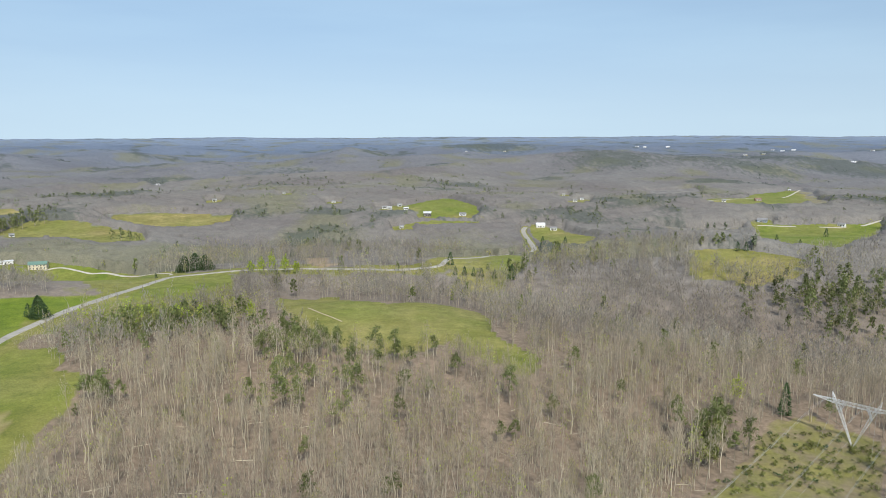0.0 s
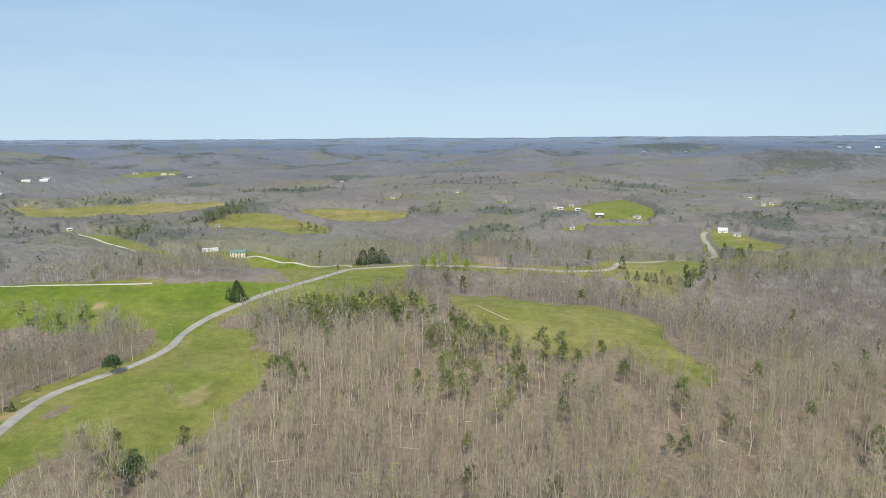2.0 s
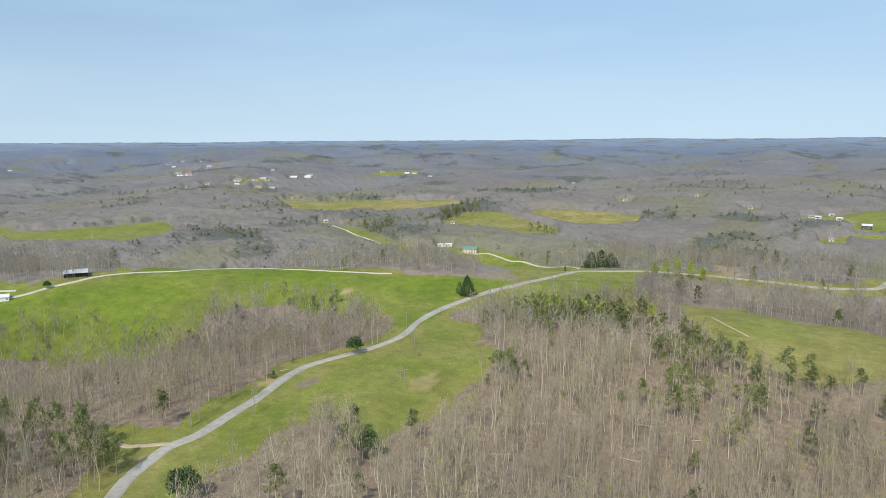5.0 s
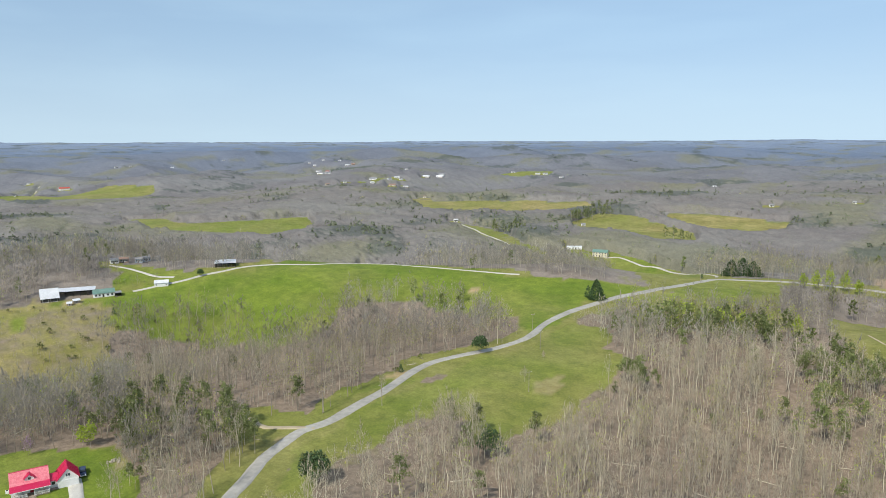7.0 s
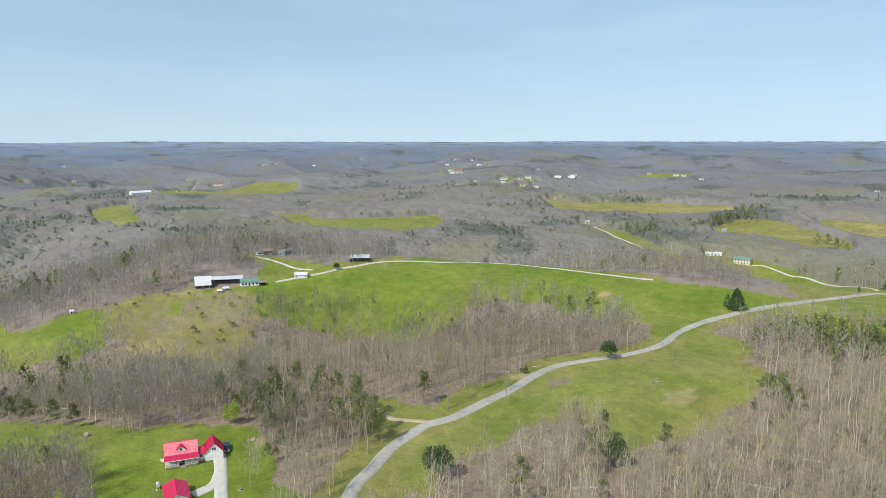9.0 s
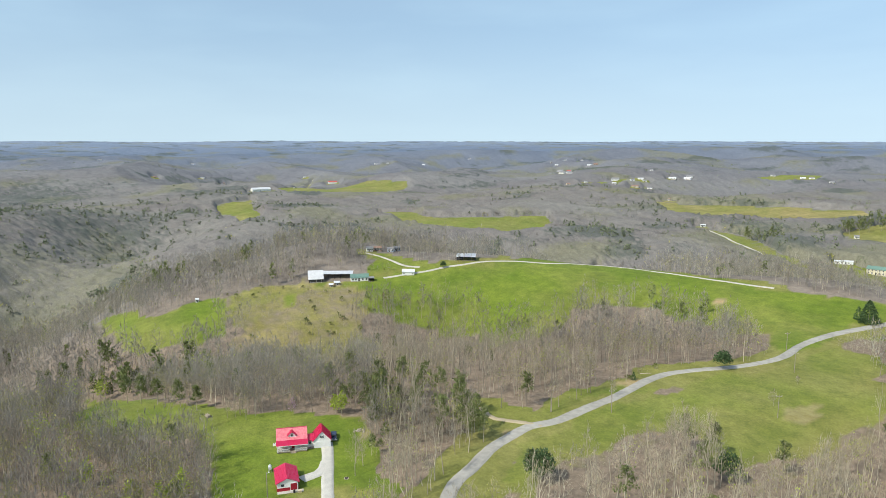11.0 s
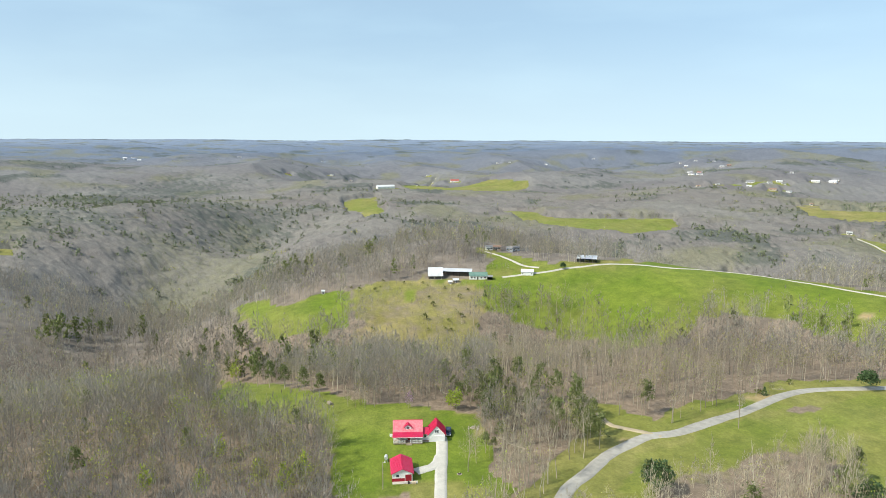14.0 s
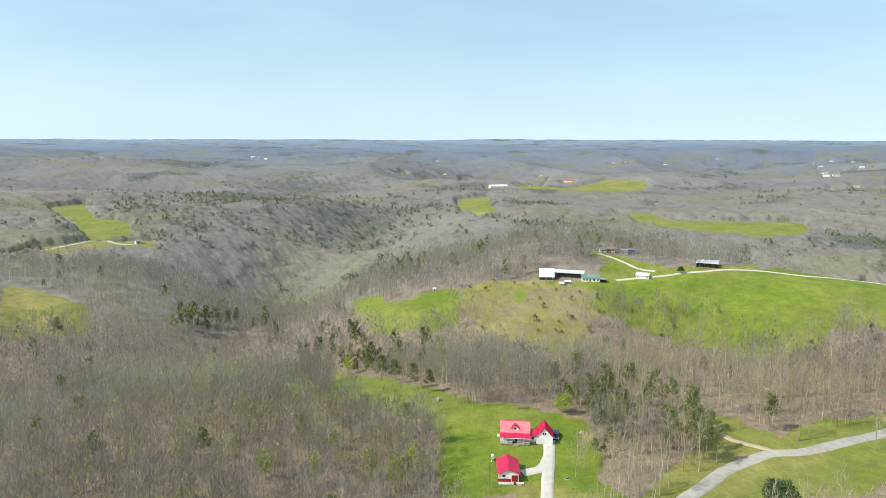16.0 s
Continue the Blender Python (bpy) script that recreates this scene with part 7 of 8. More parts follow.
shed("house", (-2744.0, -781.0), -2, 8.2, 4.9, 3.0, 1.4, "white", "grey_roof", "white house with a grey shingle roof among far fields", "house", openings=((-2.5, 1.0, 1.2, 1.2), (1.0, 1.0, 1.2, 1.2), (2.8, 1.0, 1.2, 1.2)), doors=((-0.7, 1.2, 2.1, "dark"),), group="far houses")
shed("farm_building", (-3189.9, -358.8), -15, 15.9, 7.2, 3.2, 2.0, "white", "tin_white", "long white farm building with a pale metal roof", "farm building", openings=((-4.8, 1.0, 1.2, 1.2), (1.9, 1.0, 1.2, 1.2), (5.4, 1.0, 1.2, 1.2)), doors=((-1.3, 1.2, 2.1, "dark"),), group="far houses")
shed("house", (-3199.7, -323.8), 22, 16.0, 9.6, 3.4, 2.7, "white", "grey_roof", "white house with a grey shingle roof among far fields", "house", openings=((-4.8, 1.0, 1.2, 1.2), (1.9, 1.0, 1.2, 1.2), (5.4, 1.0, 1.2, 1.2)), doors=((-1.3, 1.2, 2.1, "dark"),), group="far houses")
shed("house", (-498.0, 196.8), 9, 5.0, 3.0, 3.0, 0.8, "white", "grey_roof", "white house with a grey shingle roof among far fields", "house", openings=((-1.5, 1.0, 1.2, 1.2), (0.6, 1.0, 1.2, 1.2), (1.7, 1.0, 1.2, 1.2)), doors=((-0.4, 1.2, 2.1, "dark"),), group="far houses")
shed("house", (-498.5, 203.6), -4, 5.7, 3.4, 2.8, 1.0, "brown_wall", "brown_roof", "brown house with a rust-coloured roof by a lane", "house", openings=((-1.7, 1.0, 1.2, 1.2), (0.7, 1.0, 1.2, 1.2), (2.0, 1.0, 1.2, 1.2)), doors=((-0.5, 1.2, 2.1, "dark"),), group="far houses")
shed("house", (-494.8, 212.4), -17, 5.0, 3.0, 3.0, 0.8, "slate_wall", "grey_roof", "blue-grey house with a dark roof on a green ridge", "house", openings=((-1.5, 1.0, 1.2, 1.2), (0.6, 1.0, 1.2, 1.2), (1.7, 1.0, 1.2, 1.2)), doors=((-0.4, 1.2, 2.1, "dark"),), group="far houses")
shed("house", (-498.2, 219.7), 20, 5.0, 3.0, 3.0, 0.8, "slate_wall", "grey_roof", "blue-grey house with a dark roof on a green ridge", "house", openings=((-1.5, 1.0, 1.2, 1.2), (0.6, 1.0, 1.2, 1.2), (1.7, 1.0, 1.2, 1.2)), doors=((-0.4, 1.2, 2.1, "dark"),), group="far houses")
shed("house", (-465.2, 751.7), 7, 5.0, 3.0, 3.0, 0.8, "white", "grey_roof", "white house with a grey shingle roof among far fields", "house", openings=((-1.5, 1.0, 1.2, 1.2), (0.6, 1.0, 1.2, 1.2), (1.7, 1.0, 1.2, 1.2)), doors=((-0.4, 1.2, 2.1, "dark"),), group="far houses")


# ---- power line ----
def bar(bm, a, b, r=0.07):
    rod(a, b, r, sides=3, bm=bm)


def truss(a, b, w0, w1, bays, across, bm=None):
    """A four-chord lattice beam from a to b."""
    bm = bm or bmesh.new()
    a, b, across = Vector(a), Vector(b), Vector(across).normalized()
    other = (b - a).cross(across).normalized()
    rows = []
    for k in range(bays + 1):
        s = k / bays
        w = w0 + (w1 - w0) * s
        c = a.lerp(b, s)
        rows.append([c + (across * i + other * j) * w / 2 for i, j in ((-1, -1), (1, -1), (1, 1), (-1, 1))])
    for p, q in zip(rows, rows[1:]):
        for k in range(4):
            bar(bm, p[k], q[k], 0.07)
            bar(bm, p[k], q[(k + 1) % 4], 0.04)
            bar(bm, p[k], p[(k + 1) % 4], 0.04)
    return bm


def pylon(x, y, turn, label):
    """A guyed V-shaped transmission tower: two legs from one foot, a crossarm, earth-wire peaks, insulators, guys."""
    t = tagged(new("pylon"), label, "pylon", "towers of the power line")
    t.matrix_basis = Matrix.LocRotScale((x, y, float(height(x, y))), Euler((0, 0, turn)), None)
    top = PYLON_TOP
    part("foot", box(-0.7, 0.7, -0.7, 0.7, -1.0, 0.4), "stone", t, "concrete footing")
    for s in (-1, 1):
        leg = part("leg", truss((0.35 * s, 0, 0.3), (6.1 * s, 0, top), 0.3, 1.1, 13, (0, 1, 0)), "steel", t)
        part("knee", truss((3.6 * s, 0, top), (5.1 * s, 0, top * 0.74), 0.7, 0.3, 4, (0, 1, 0)), "steel", leg)
        part("peak", truss((6.7 * s, 0, top), (7.7 * s, 0, top + 3.3), 1.0, 0.1, 4, (0, 1, 0)), "steel", t)
        part("guy_wire", rod((6.4 * s, 0.4, top), (8.5 * s, 12, -0.6), 0.025, sides=4), "wire", t)
        part("guy_wire", rod((6.4 * s, -0.4, top), (8.5 * s, -12, -0.6), 0.025, sides=4), "wire", t)
        part("arm_tip", truss((7.0 * s, 0, top), (14.0 * s, 0, top + 0.5), 1.2, 0.15, 6, (0, 1, 0)), "steel", t)
    part("crossarm", truss((-7.0, 0, top), (7.0, 0, top), 1.2, 1.2, 11, (0, 1, 0)), "steel", t)
    for px in (-13.2, 0, 13.2):
        bm = bmesh.new()
        for k in range(9):
            rod((px, 0, top - 0.5 - k * 0.32), (px, 0, top - 0.62 - k * 0.32), 0.15, sides=8, bm=bm)
        part("insulator", bm, "glass", t)
    return t


PYLON_TOP = 15.0
MAST = (143.0, 232.5)
run = Vector((-0.70, -0.714, 0))
turn_line = math.atan2(run.x, -run.y)
mast_a = pylon(MAST[0], MAST[1], turn_line, "V-shaped galvanised lattice pylon standing in a grassy clearing")
ends = [(MAST[0] + run.x * 640, MAST[1] + run.y * 640), (MAST[0] - run.x * 300, MAST[1] - run.y * 300)]
masts = [mast_a]
for ex, ey in ends:
    masts.append(copy_thing(mast_a, Matrix.LocRotScale((ex, ey, float(height(ex, ey))), Euler((0, 0, turn_line)), None)))
    masts[-1]["label"] = "V-shaped galvanised lattice pylon on a wooded ridge"


def cable(p, q, sag, r, label):
    c = tagged(new("power_cable"), label, "cable", "cables of the power line")
    bm = bmesh.new()
    n = 40
    pts = [Vector(p).lerp(Vector(q), k / n) - Vector((0, 0, 4 * sag * (k / n) * (1 - k / n))) for k in range(n + 1)]
    for a, b in zip(pts, pts[1:]):
        rod(a, b, r, sides=4, bm=bm)
    part("strand", bm, "wire", c)


for other in masts[1:]:
    for px, drop, r, sag in ((-13.4, -3.4, 0.03, 9), (-13.0, -3.4, 0.03, 9), (-0.2, -3.4, 0.03, 9), (0.2, -3.4, 0.03, 9), (13.0, -3.4, 0.03, 9), (13.4, -3.4, 0.03, 9), (-7.7, 3.3, 0.018, 7), (7.7, 3.3, 0.018, 7)):
        p = mast_a.matrix_basis @ Vector((px, 0, PYLON_TOP + drop))
        q = other.matrix_basis @ Vector((px, 0, PYLON_TOP + drop))
        cable(p, q, sag, r, "pale aluminium conductor hanging between pylons" if drop < 0 else "thin earth wire between pylon peaks")

# utility poles along the road
yard_pole((-215.0, 137.1), 9.0, "weathered grey wooden utility pole beside the road", 1, "utility poles")
yard_pole((-203.3, 151.5), 9.0, "weathered grey wooden utility pole beside the road", 1, "utility poles")
yard_pole((-204.1, 181.3), 9.0, "weathered grey wooden utility pole beside the road", 1, "utility poles")
yard_pole((-190.2, 271.5), 9.0, "weathered grey wooden utility pole beside the road", 1, "utility poles")
yard_pole((-214.2, 298.6), 9.0, "weathered grey wooden utility pole beside the road", 1, "utility poles")
yard_pole((-494.8, 204.8), 8.0, "weathered grey wooden utility pole beside the road", 1, "utility poles")
yard_pole((-192.8, 171.5), 9.0, "weathered grey wooden utility pole beside the road", 1, "utility poles")
yard_pole((-162.7, 224.8), 9.0, "weathered grey wooden utility pole beside the road", 1, "utility poles")
yard_pole((-199.4, 477.5), 9.0, "weathered grey wooden utility pole beside the road", 1, "utility poles")


# ---- single trees ----
def spruce_at(at, tall, wide=0.22, m=CEDAR, label="dense dark green evergreen beside the road", seed=1, blunt=1.0, size=None, tufts=None, group="", low=0.06):
    size = size or max(0.35, tall * 0.055)
    return single_tree("evergreen_tree", spire(seed, tall, tufts or 700, size, wide, m, low, blunt), at[0], at[1], label, group, 1.0, seed)


spruce_at((-222.1, 375.7), 12.6, 0.52, CEDAR, "tall dark green spruce standing in open pasture", 1, 0.7, tufts=2000, size=0.95)
spruce_at((-227.9, 375.8), 7.8, 0.33, CEDAR, "small dark green cedar in open grass", 2, 0.7, tufts=260, size=0.78, group="pasture cedars")
spruce_at((-200.1, 535.3), 12.5, 0.62, CEDAR, "broad dark green pine in a roadside row of three", 3, 0.62, tufts=2200, size=1.05, group="row of three pines")
spruce_at((-195.2, 545.1), 13.1, 0.62, CEDAR, "broad dark green pine in a roadside row of three", 4, 0.62, tufts=2200, size=1.05, group="row of three pines")
spruce_at((-185.8, 540.4), 11.5, 0.62, CEDAR, "broad dark green pine in a roadside row of three", 5, 0.62, tufts=2200, size=1.05, group="row of three pines")
single_tree("evergreen_tree", bush(6, 9.2, 1000, 0.79, CEDAR, 0.44), -208.3, 248.1, "round dark evergreen tree beside the road")
spruce_at((-216.1, 203.7), 3.6, 0.33, CEDAR, "small dark green cedar in open grass", 7, 0.7, tufts=260, size=0.45, group="pasture cedars")
single_tree("pine_tree", pine(8, 11.4, 34, 26, 0.5, low=0.4, wide=0.2), -134.3, 189.8, "green pine with a bare lower trunk at the field edge")
single_tree("evergreen_tree", bush(9, 10.3, 1200, 0.72, CEDAR, 0.42), -136.3, 167.6, "dense dark evergreen at the edge of the copse")
single_tree("pine_tree", pine(10, 13.0, 34, 26, 0.5, low=0.4, wide=0.2), -157.5, 171.0, "green pine with a bare lower trunk at the field edge")
single_tree("pine_tree", pine(11, 11.4, 34, 26, 0.5, low=0.4, wide=0.2), -151.6, 178.3, "green pine with a bare lower trunk at the field edge")
spruce_at((-129.8, 596.5), 7.2, 0.33, CEDAR, "small dark green cedar in open grass", 12, 0.7, tufts=260, size=0.72, group="pasture cedars")
spruce_at((5.7, 561.0), 10.8, 0.33, CEDAR, "small dark green cedar in open grass", 13, 0.7, tufts=260, size=1.08, group="pasture cedars")
spruce_at((-790.4, 451.0), 6.9, 0.33, CEDAR, "small dark green cedar in open grass", 14, 0.7, tufts=260, size=0.69, group="pasture cedars")
spruce_at((-415.2, 161.4), 4.2, 0.33, CEDAR, "small dark green cedar in open grass", 15, 0.7, tufts=260, size=0.45, group="pasture cedars")
spruce_at((-207.4, 498.6), 3.6, 0.33, CEDAR, "small dark green cedar in open grass", 16, 0.7, tufts=260, size=0.45, group="pasture cedars")
single_tree("evergreen_tree", bush(17, 5.4, 1000, 0.46, CEDAR, 0.44), -437.4, 228.5, "round dark evergreen tree beside the road")
spruce_at((269.4, 790.9), 7.0, 0.33, CEDAR, "small dark green cedar in open grass", 18, 0.7, tufts=260, size=0.70, group="pasture cedars")
spruce_at((274.3, 768.5), 8.2, 0.33, CEDAR, "small dark green cedar in open grass", 19, 0.7, tufts=260, size=0.82, group="pasture cedars")
spruce_at((306.7, 810.9), 6.5, 0.33, CEDAR, "small dark green cedar in open grass", 20, 0.7, tufts=260, size=0.65, group="pasture cedars")
spruce_at((314.6, 811.1), 5.8, 0.33, CEDAR, "small dark green cedar in open grass", 21, 0.7, tufts=260, size=0.58, group="pasture cedars")
spruce_at((327.9, 813.4), 5.8, 0.33, CEDAR, "small dark green cedar in open grass", 22, 0.7, tufts=260, size=0.58, group="pasture cedars")
spruce_at((336.3, 819.7), 4.4, 0.33, CEDAR, "small dark green cedar in open grass", 23, 0.7, tufts=260, size=0.45, group="pasture cedars")
spruce_at((347.0, 825.0), 4.5, 0.33, CEDAR, "small dark green cedar in open grass", 24, 0.7, tufts=260, size=0.45, group="pasture cedars")
spruce_at((295.8, 618.4), 6.3, 0.33, CEDAR, "small dark green cedar in open grass", 25, 0.7, tufts=260, size=0.63, group="pasture cedars")
spruce_at((379.0, 690.3), 8.5, 0.33, CEDAR, "small dark green cedar in open grass", 26, 0.7, tufts=260, size=0.85, group="pasture cedars")
spruce_at((294.1, 574.1), 6.5, 0.33, CEDAR, "small dark green cedar in open grass", 27, 0.7, tufts=260, size=0.65, group="pasture cedars")
spruce_at((188.7, 629.3), 4.4, 0.33, CEDAR, "small dark green cedar in open grass", 28, 0.7, tufts=260, size=0.45, group="pasture cedars")
spruce_at((173.6, 694.1), 7.2, 0.33, CEDAR, "small dark green cedar in open grass", 29, 0.7, tufts=260, size=0.72, group="pasture cedars")
spruce_at((230.6, 584.7), 7.4, 0.33, CEDAR, "small dark green cedar in open grass", 30, 0.7, tufts=260, size=0.74, group="pasture cedars")
spruce_at((241.5, 570.5), 7.8, 0.33, CEDAR, "small dark green cedar in open grass", 31, 0.7, tufts=260, size=0.78, group="pasture cedars")
spruce_at((247.9, 569.4), 7.8, 0.33, CEDAR, "small dark green cedar in open grass", 32, 0.7, tufts=260, size=0.78, group="pasture cedars")
spruce_at((254.3, 571.5), 10.5, 0.33, CEDAR, "small dark green cedar in open grass", 33, 0.7, tufts=260, size=1.05, group="pasture cedars")
spruce_at((35.6, 556.9), 4.7, 0.33, CEDAR, "small dark green cedar in open grass", 34, 0.7, tufts=260, size=0.47, group="pasture cedars")
spruce_at((9.4, 538.4), 6.8, 0.33, CEDAR, "small dark green cedar in open grass", 35, 0.7, tufts=260, size=0.68, group="pasture cedars")
spruce_at((16.5, 539.7), 7.3, 0.33, CEDAR, "small dark green cedar in open grass", 36, 0.7, tufts=260, size=0.73, group="pasture cedars")
spruce_at((23.6, 541.0), 6.8, 0.33, CEDAR, "small dark green cedar in open grass", 37, 0.7, tufts=260, size=0.68, group="pasture cedars")
spruce_at((29.8, 540.7), 7.3, 0.33, CEDAR, "small dark green cedar in open grass", 38, 0.7, tufts=260, size=0.73, group="pasture cedars")
spruce_at((40.0, 541.5), 6.9, 0.33, CEDAR, "small dark green cedar in open grass", 39, 0.7, tufts=260, size=0.69, group="pasture cedars")
spruce_at((53.2, 540.4), 12.4, 0.33, CEDAR, "small dark green cedar in open grass", 40, 0.7, tufts=260, size=1.24, group="pasture cedars")
spruce_at((97.8, 686.1), 11.6, 0.33, CEDAR, "small dark green cedar in open grass", 41, 0.7, tufts=260, size=1.16, group="pasture cedars")
spruce_at((117.4, 670.8), 9.1, 0.33, CEDAR, "small dark green cedar in open grass", 42, 0.7, tufts=260, size=0.91, group="pasture cedars")
spruce_at((97.3, 663.4), 7.9, 0.33, CEDAR, "small dark green cedar in open grass", 43, 0.7, tufts=260, size=0.79, group="pasture cedars")
single_tree("pine_tree", pine(44, 13.8, 34, 26, 0.5, low=0.4, wide=0.2), -200.8, 117.1, "green pine with a bare lower trunk at the field edge")
single_tree("pine_tree", pine(45, 11.8, 34, 26, 0.5, low=0.4, wide=0.2), -205.8, 114.5, "green pine with a bare lower trunk at the field edge")
single_tree("pine_tree", pine(46, 12.2, 34, 26, 0.5, low=0.4, wide=0.2), -192.8, 116.0, "green pine with a bare lower trunk at the field edge")
single_tree("pine_tree", pine(47, 10.8, 34, 26, 0.5, low=0.4, wide=0.2), -209.8, 119.6, "green pine with a bare lower trunk at the field edge")
single_tree("evergreen_tree", bush(48, 11.4, 1200, 0.80, CEDAR, 0.42), -160.5, 115.9, "dense dark evergreen at the edge of the copse")
single_tree("pine_tree", pine(49, 9.2, 34, 26, 0.5, low=0.4, wide=0.2), -163.1, 114.9, "green pine with a bare lower trunk at the field edge")
single_tree("bare_tree", bare_tree(50, 16.6, 13, 320, 0.07, low=0.3, spread=0.34), -149.4, 158.0, "leafless pale grey tree standing in grass")
single_tree("pine_tree", pine(51, 11.5, 34, 26, 0.5, low=0.4, wide=0.2), -196.0, 113.4, "green pine with a bare lower trunk at the field edge")
single_tree("pine_tree", pine(52, 10.8, 34, 26, 0.5, low=0.4, wide=0.2), -201.7, 112.6, "green pine with a bare lower trunk at the field edge")
single_tree("pine_tree", pine(53, 11.1, 34, 26, 0.5, low=0.4, wide=0.2), -210.4, 109.0, "green pine with a bare lower trunk at the field edge")
single_tree("pine_tree", pine(54, 10.2, 34, 26, 0.5, low=0.4, wide=0.2), -227.9, 100.4, "green pine with a bare lower trunk at the field edge")
single_tree("pine_tree", pine(55, 10.1, 34, 26, 0.5, low=0.4, wide=0.2), -224.1, 105.1, "green pine with a bare lower trunk at the field edge")
single_tree("pine_tree", pine(56, 11.3, 34, 26, 0.5, low=0.4, wide=0.2), -292.0, 17.3, "green pine with a bare lower trunk at the field edge")
single_tree("pine_tree", pine(57, 10.6, 34, 26, 0.5, low=0.4, wide=0.2), -285.6, 22.9, "green pine with a bare lower trunk at the field edge")
single_tree("pine_tree", pine(58, 10.7, 34, 26, 0.5, low=0.4, wide=0.2), -275.8, 30.2, "green pine with a bare lower trunk at the field edge")
single_tree("pine_tree", pine(59, 9.1, 34, 26, 0.5, low=0.4, wide=0.2), -269.2, 35.2, "green pine with a bare lower trunk at the field edge")
single_tree("pine_tree", pine(60, 12.1, 34, 26, 0.5, low=0.4, wide=0.2), -299.7, 12.8, "green pine with a bare lower trunk at the field edge")
single_tree("leafing_tree", bare_tree(61, 9.3, 10, 460, 0.07, leaves=460, leaf_size=0.90, leaf=LEAF, spread=0.36, low=0.22), -142.2, 511.6, "fresh yellow-green spring tree at the wood edge")
single_tree("leafing_tree", bare_tree(62, 11.6, 10, 460, 0.07, leaves=460, leaf_size=0.90, leaf=LEAF, spread=0.36, low=0.22), -134.7, 513.6, "fresh yellow-green spring tree at the wood edge")
single_tree("leafing_tree", bare_tree(63, 12.9, 10, 460, 0.07, leaves=460, leaf_size=0.90, leaf=LEAF, spread=0.36, low=0.22), -128.3, 521.5, "fresh yellow-green spring tree at the wood edge")
single_tree("leafing_tree", bare_tree(64, 11.7, 10, 460, 0.07, leaves=460, leaf_size=0.90, leaf=LEAF, spread=0.36, low=0.22), -119.1, 522.1, "fresh yellow-green spring tree at the wood edge")
single_tree("leafing_tree", bare_tree(65, 8.7, 10, 460, 0.07, leaves=460, leaf_size=0.90, leaf=LEAF, spread=0.36, low=0.22), -110.2, 519.4, "fresh yellow-green spring tree at the wood edge")
single_tree("leafing_tree", bare_tree(66, 10.6, 10, 460, 0.07, leaves=460, leaf_size=0.90, leaf=LEAF, spread=0.36, low=0.22), -157.2, 365.1, "fresh yellow-green spring tree at the wood edge")
single_tree("leafing_tree", bare_tree(67, 11.3, 10, 460, 0.07, leaves=460, leaf_size=0.90, leaf=LEAF, spread=0.36, low=0.22), -142.9, 364.5, "fresh yellow-green spring tree at the wood edge")
single_tree("leafing_tree", bare_tree(68, 9.6, 10, 460, 0.07, leaves=460, leaf_size=0.90, leaf=LEAF, spread=0.36, low=0.22), -131.3, 370.4, "fresh yellow-green spring tree at the wood edge")
single_tree("leafing_tree", bare_tree(69, 9.9, 10, 460, 0.07, leaves=460, leaf_size=0.90, leaf=LEAF, spread=0.36, low=0.22), -170.5, 370.7, "fresh yellow-green spring tree at the wood edge")
single_tree("leafing_tree", bare_tree(70, 10.2, 10, 460, 0.07, leaves=460, leaf_size=0.90, leaf=LEAF, spread=0.36, low=0.22), -104.2, 369.6, "fresh yellow-green spring tree at the wood edge")
single_tree("leafing_tree", bare_tree(71, 9.8, 10, 460, 0.07, leaves=460, leaf_size=0.62, leaf=LEAF, spread=0.36, low=0.22), -189.9, 14.9, "fresh yellow-green spring tree at the wood edge")
single_tree("leafing_tree", bare_tree(72, 9.3, 10, 460, 0.07, leaves=460, leaf_size=0.62, leaf=LEAF, spread=0.36, low=0.22), -196.9, 20.5, "fresh yellow-green spring tree at the wood edge")
single_tree("leafing_tree", bare_tree(73, 8.9, 10, 460, 0.07, leaves=460, leaf_size=0.62, leaf=LEAF, spread=0.36, low=0.22), -197.8, 7.9, "fresh yellow-green spring tree at the wood edge")
single_tree("leafing_tree", bare_tree(74, 8.2, 10, 460, 0.07, leaves=460, leaf_size=0.62, leaf=LEAF, spread=0.36, low=0.22), -201.2, -22.7, "fresh yellow-green spring tree at the wood edge")
single_tree("leafing_tree", bare_tree(75, 7.9, 10, 460, 0.07, leaves=460, leaf_size=0.62, leaf=LEAF, spread=0.36, low=0.22), -219.0, -2.9, "fresh yellow-green spring tree at the wood edge")
single_tree("leafing_tree", bare_tree(76, 8.8, 10, 460, 0.07, leaves=460, leaf_size=0.62, leaf=LEAF, spread=0.36, low=0.22), -196.3, -7.8, "fresh yellow-green spring tree at the wood edge")
single_tree("leafing_tree", bare_tree(77, 8.2, 10, 460, 0.07, leaves=460, leaf_size=0.62, leaf=LEAF, spread=0.36, low=0.22), -209.3, -46.8, "fresh yellow-green spring tree at the wood edge")
single_tree("leafing_tree", bare_tree(78, 7.8, 10, 460, 0.07, leaves=460, leaf_size=0.62, leaf=LEAF, spread=0.36, low=0.22), -235.5, 80.8, "fresh yellow-green spring tree at the wood edge")
single_tree("leafing_tree", bare_tree(79, 6.4, 10, 460, 0.07, leaves=460, leaf_size=0.62, leaf=LEAF, spread=0.36, low=0.22), -237.6, 79.3, "fresh yellow-green spring tree at the wood edge")
single_tree("redbud_tree", bare_tree(80, 5.8, 10, 300, 0.07, leaves=300, leaf_size=0.32, leaf=BLOSSOM, spread=0.36, low=0.25), -243.5, 64.8, "small redbud tree in pale purple blossom")
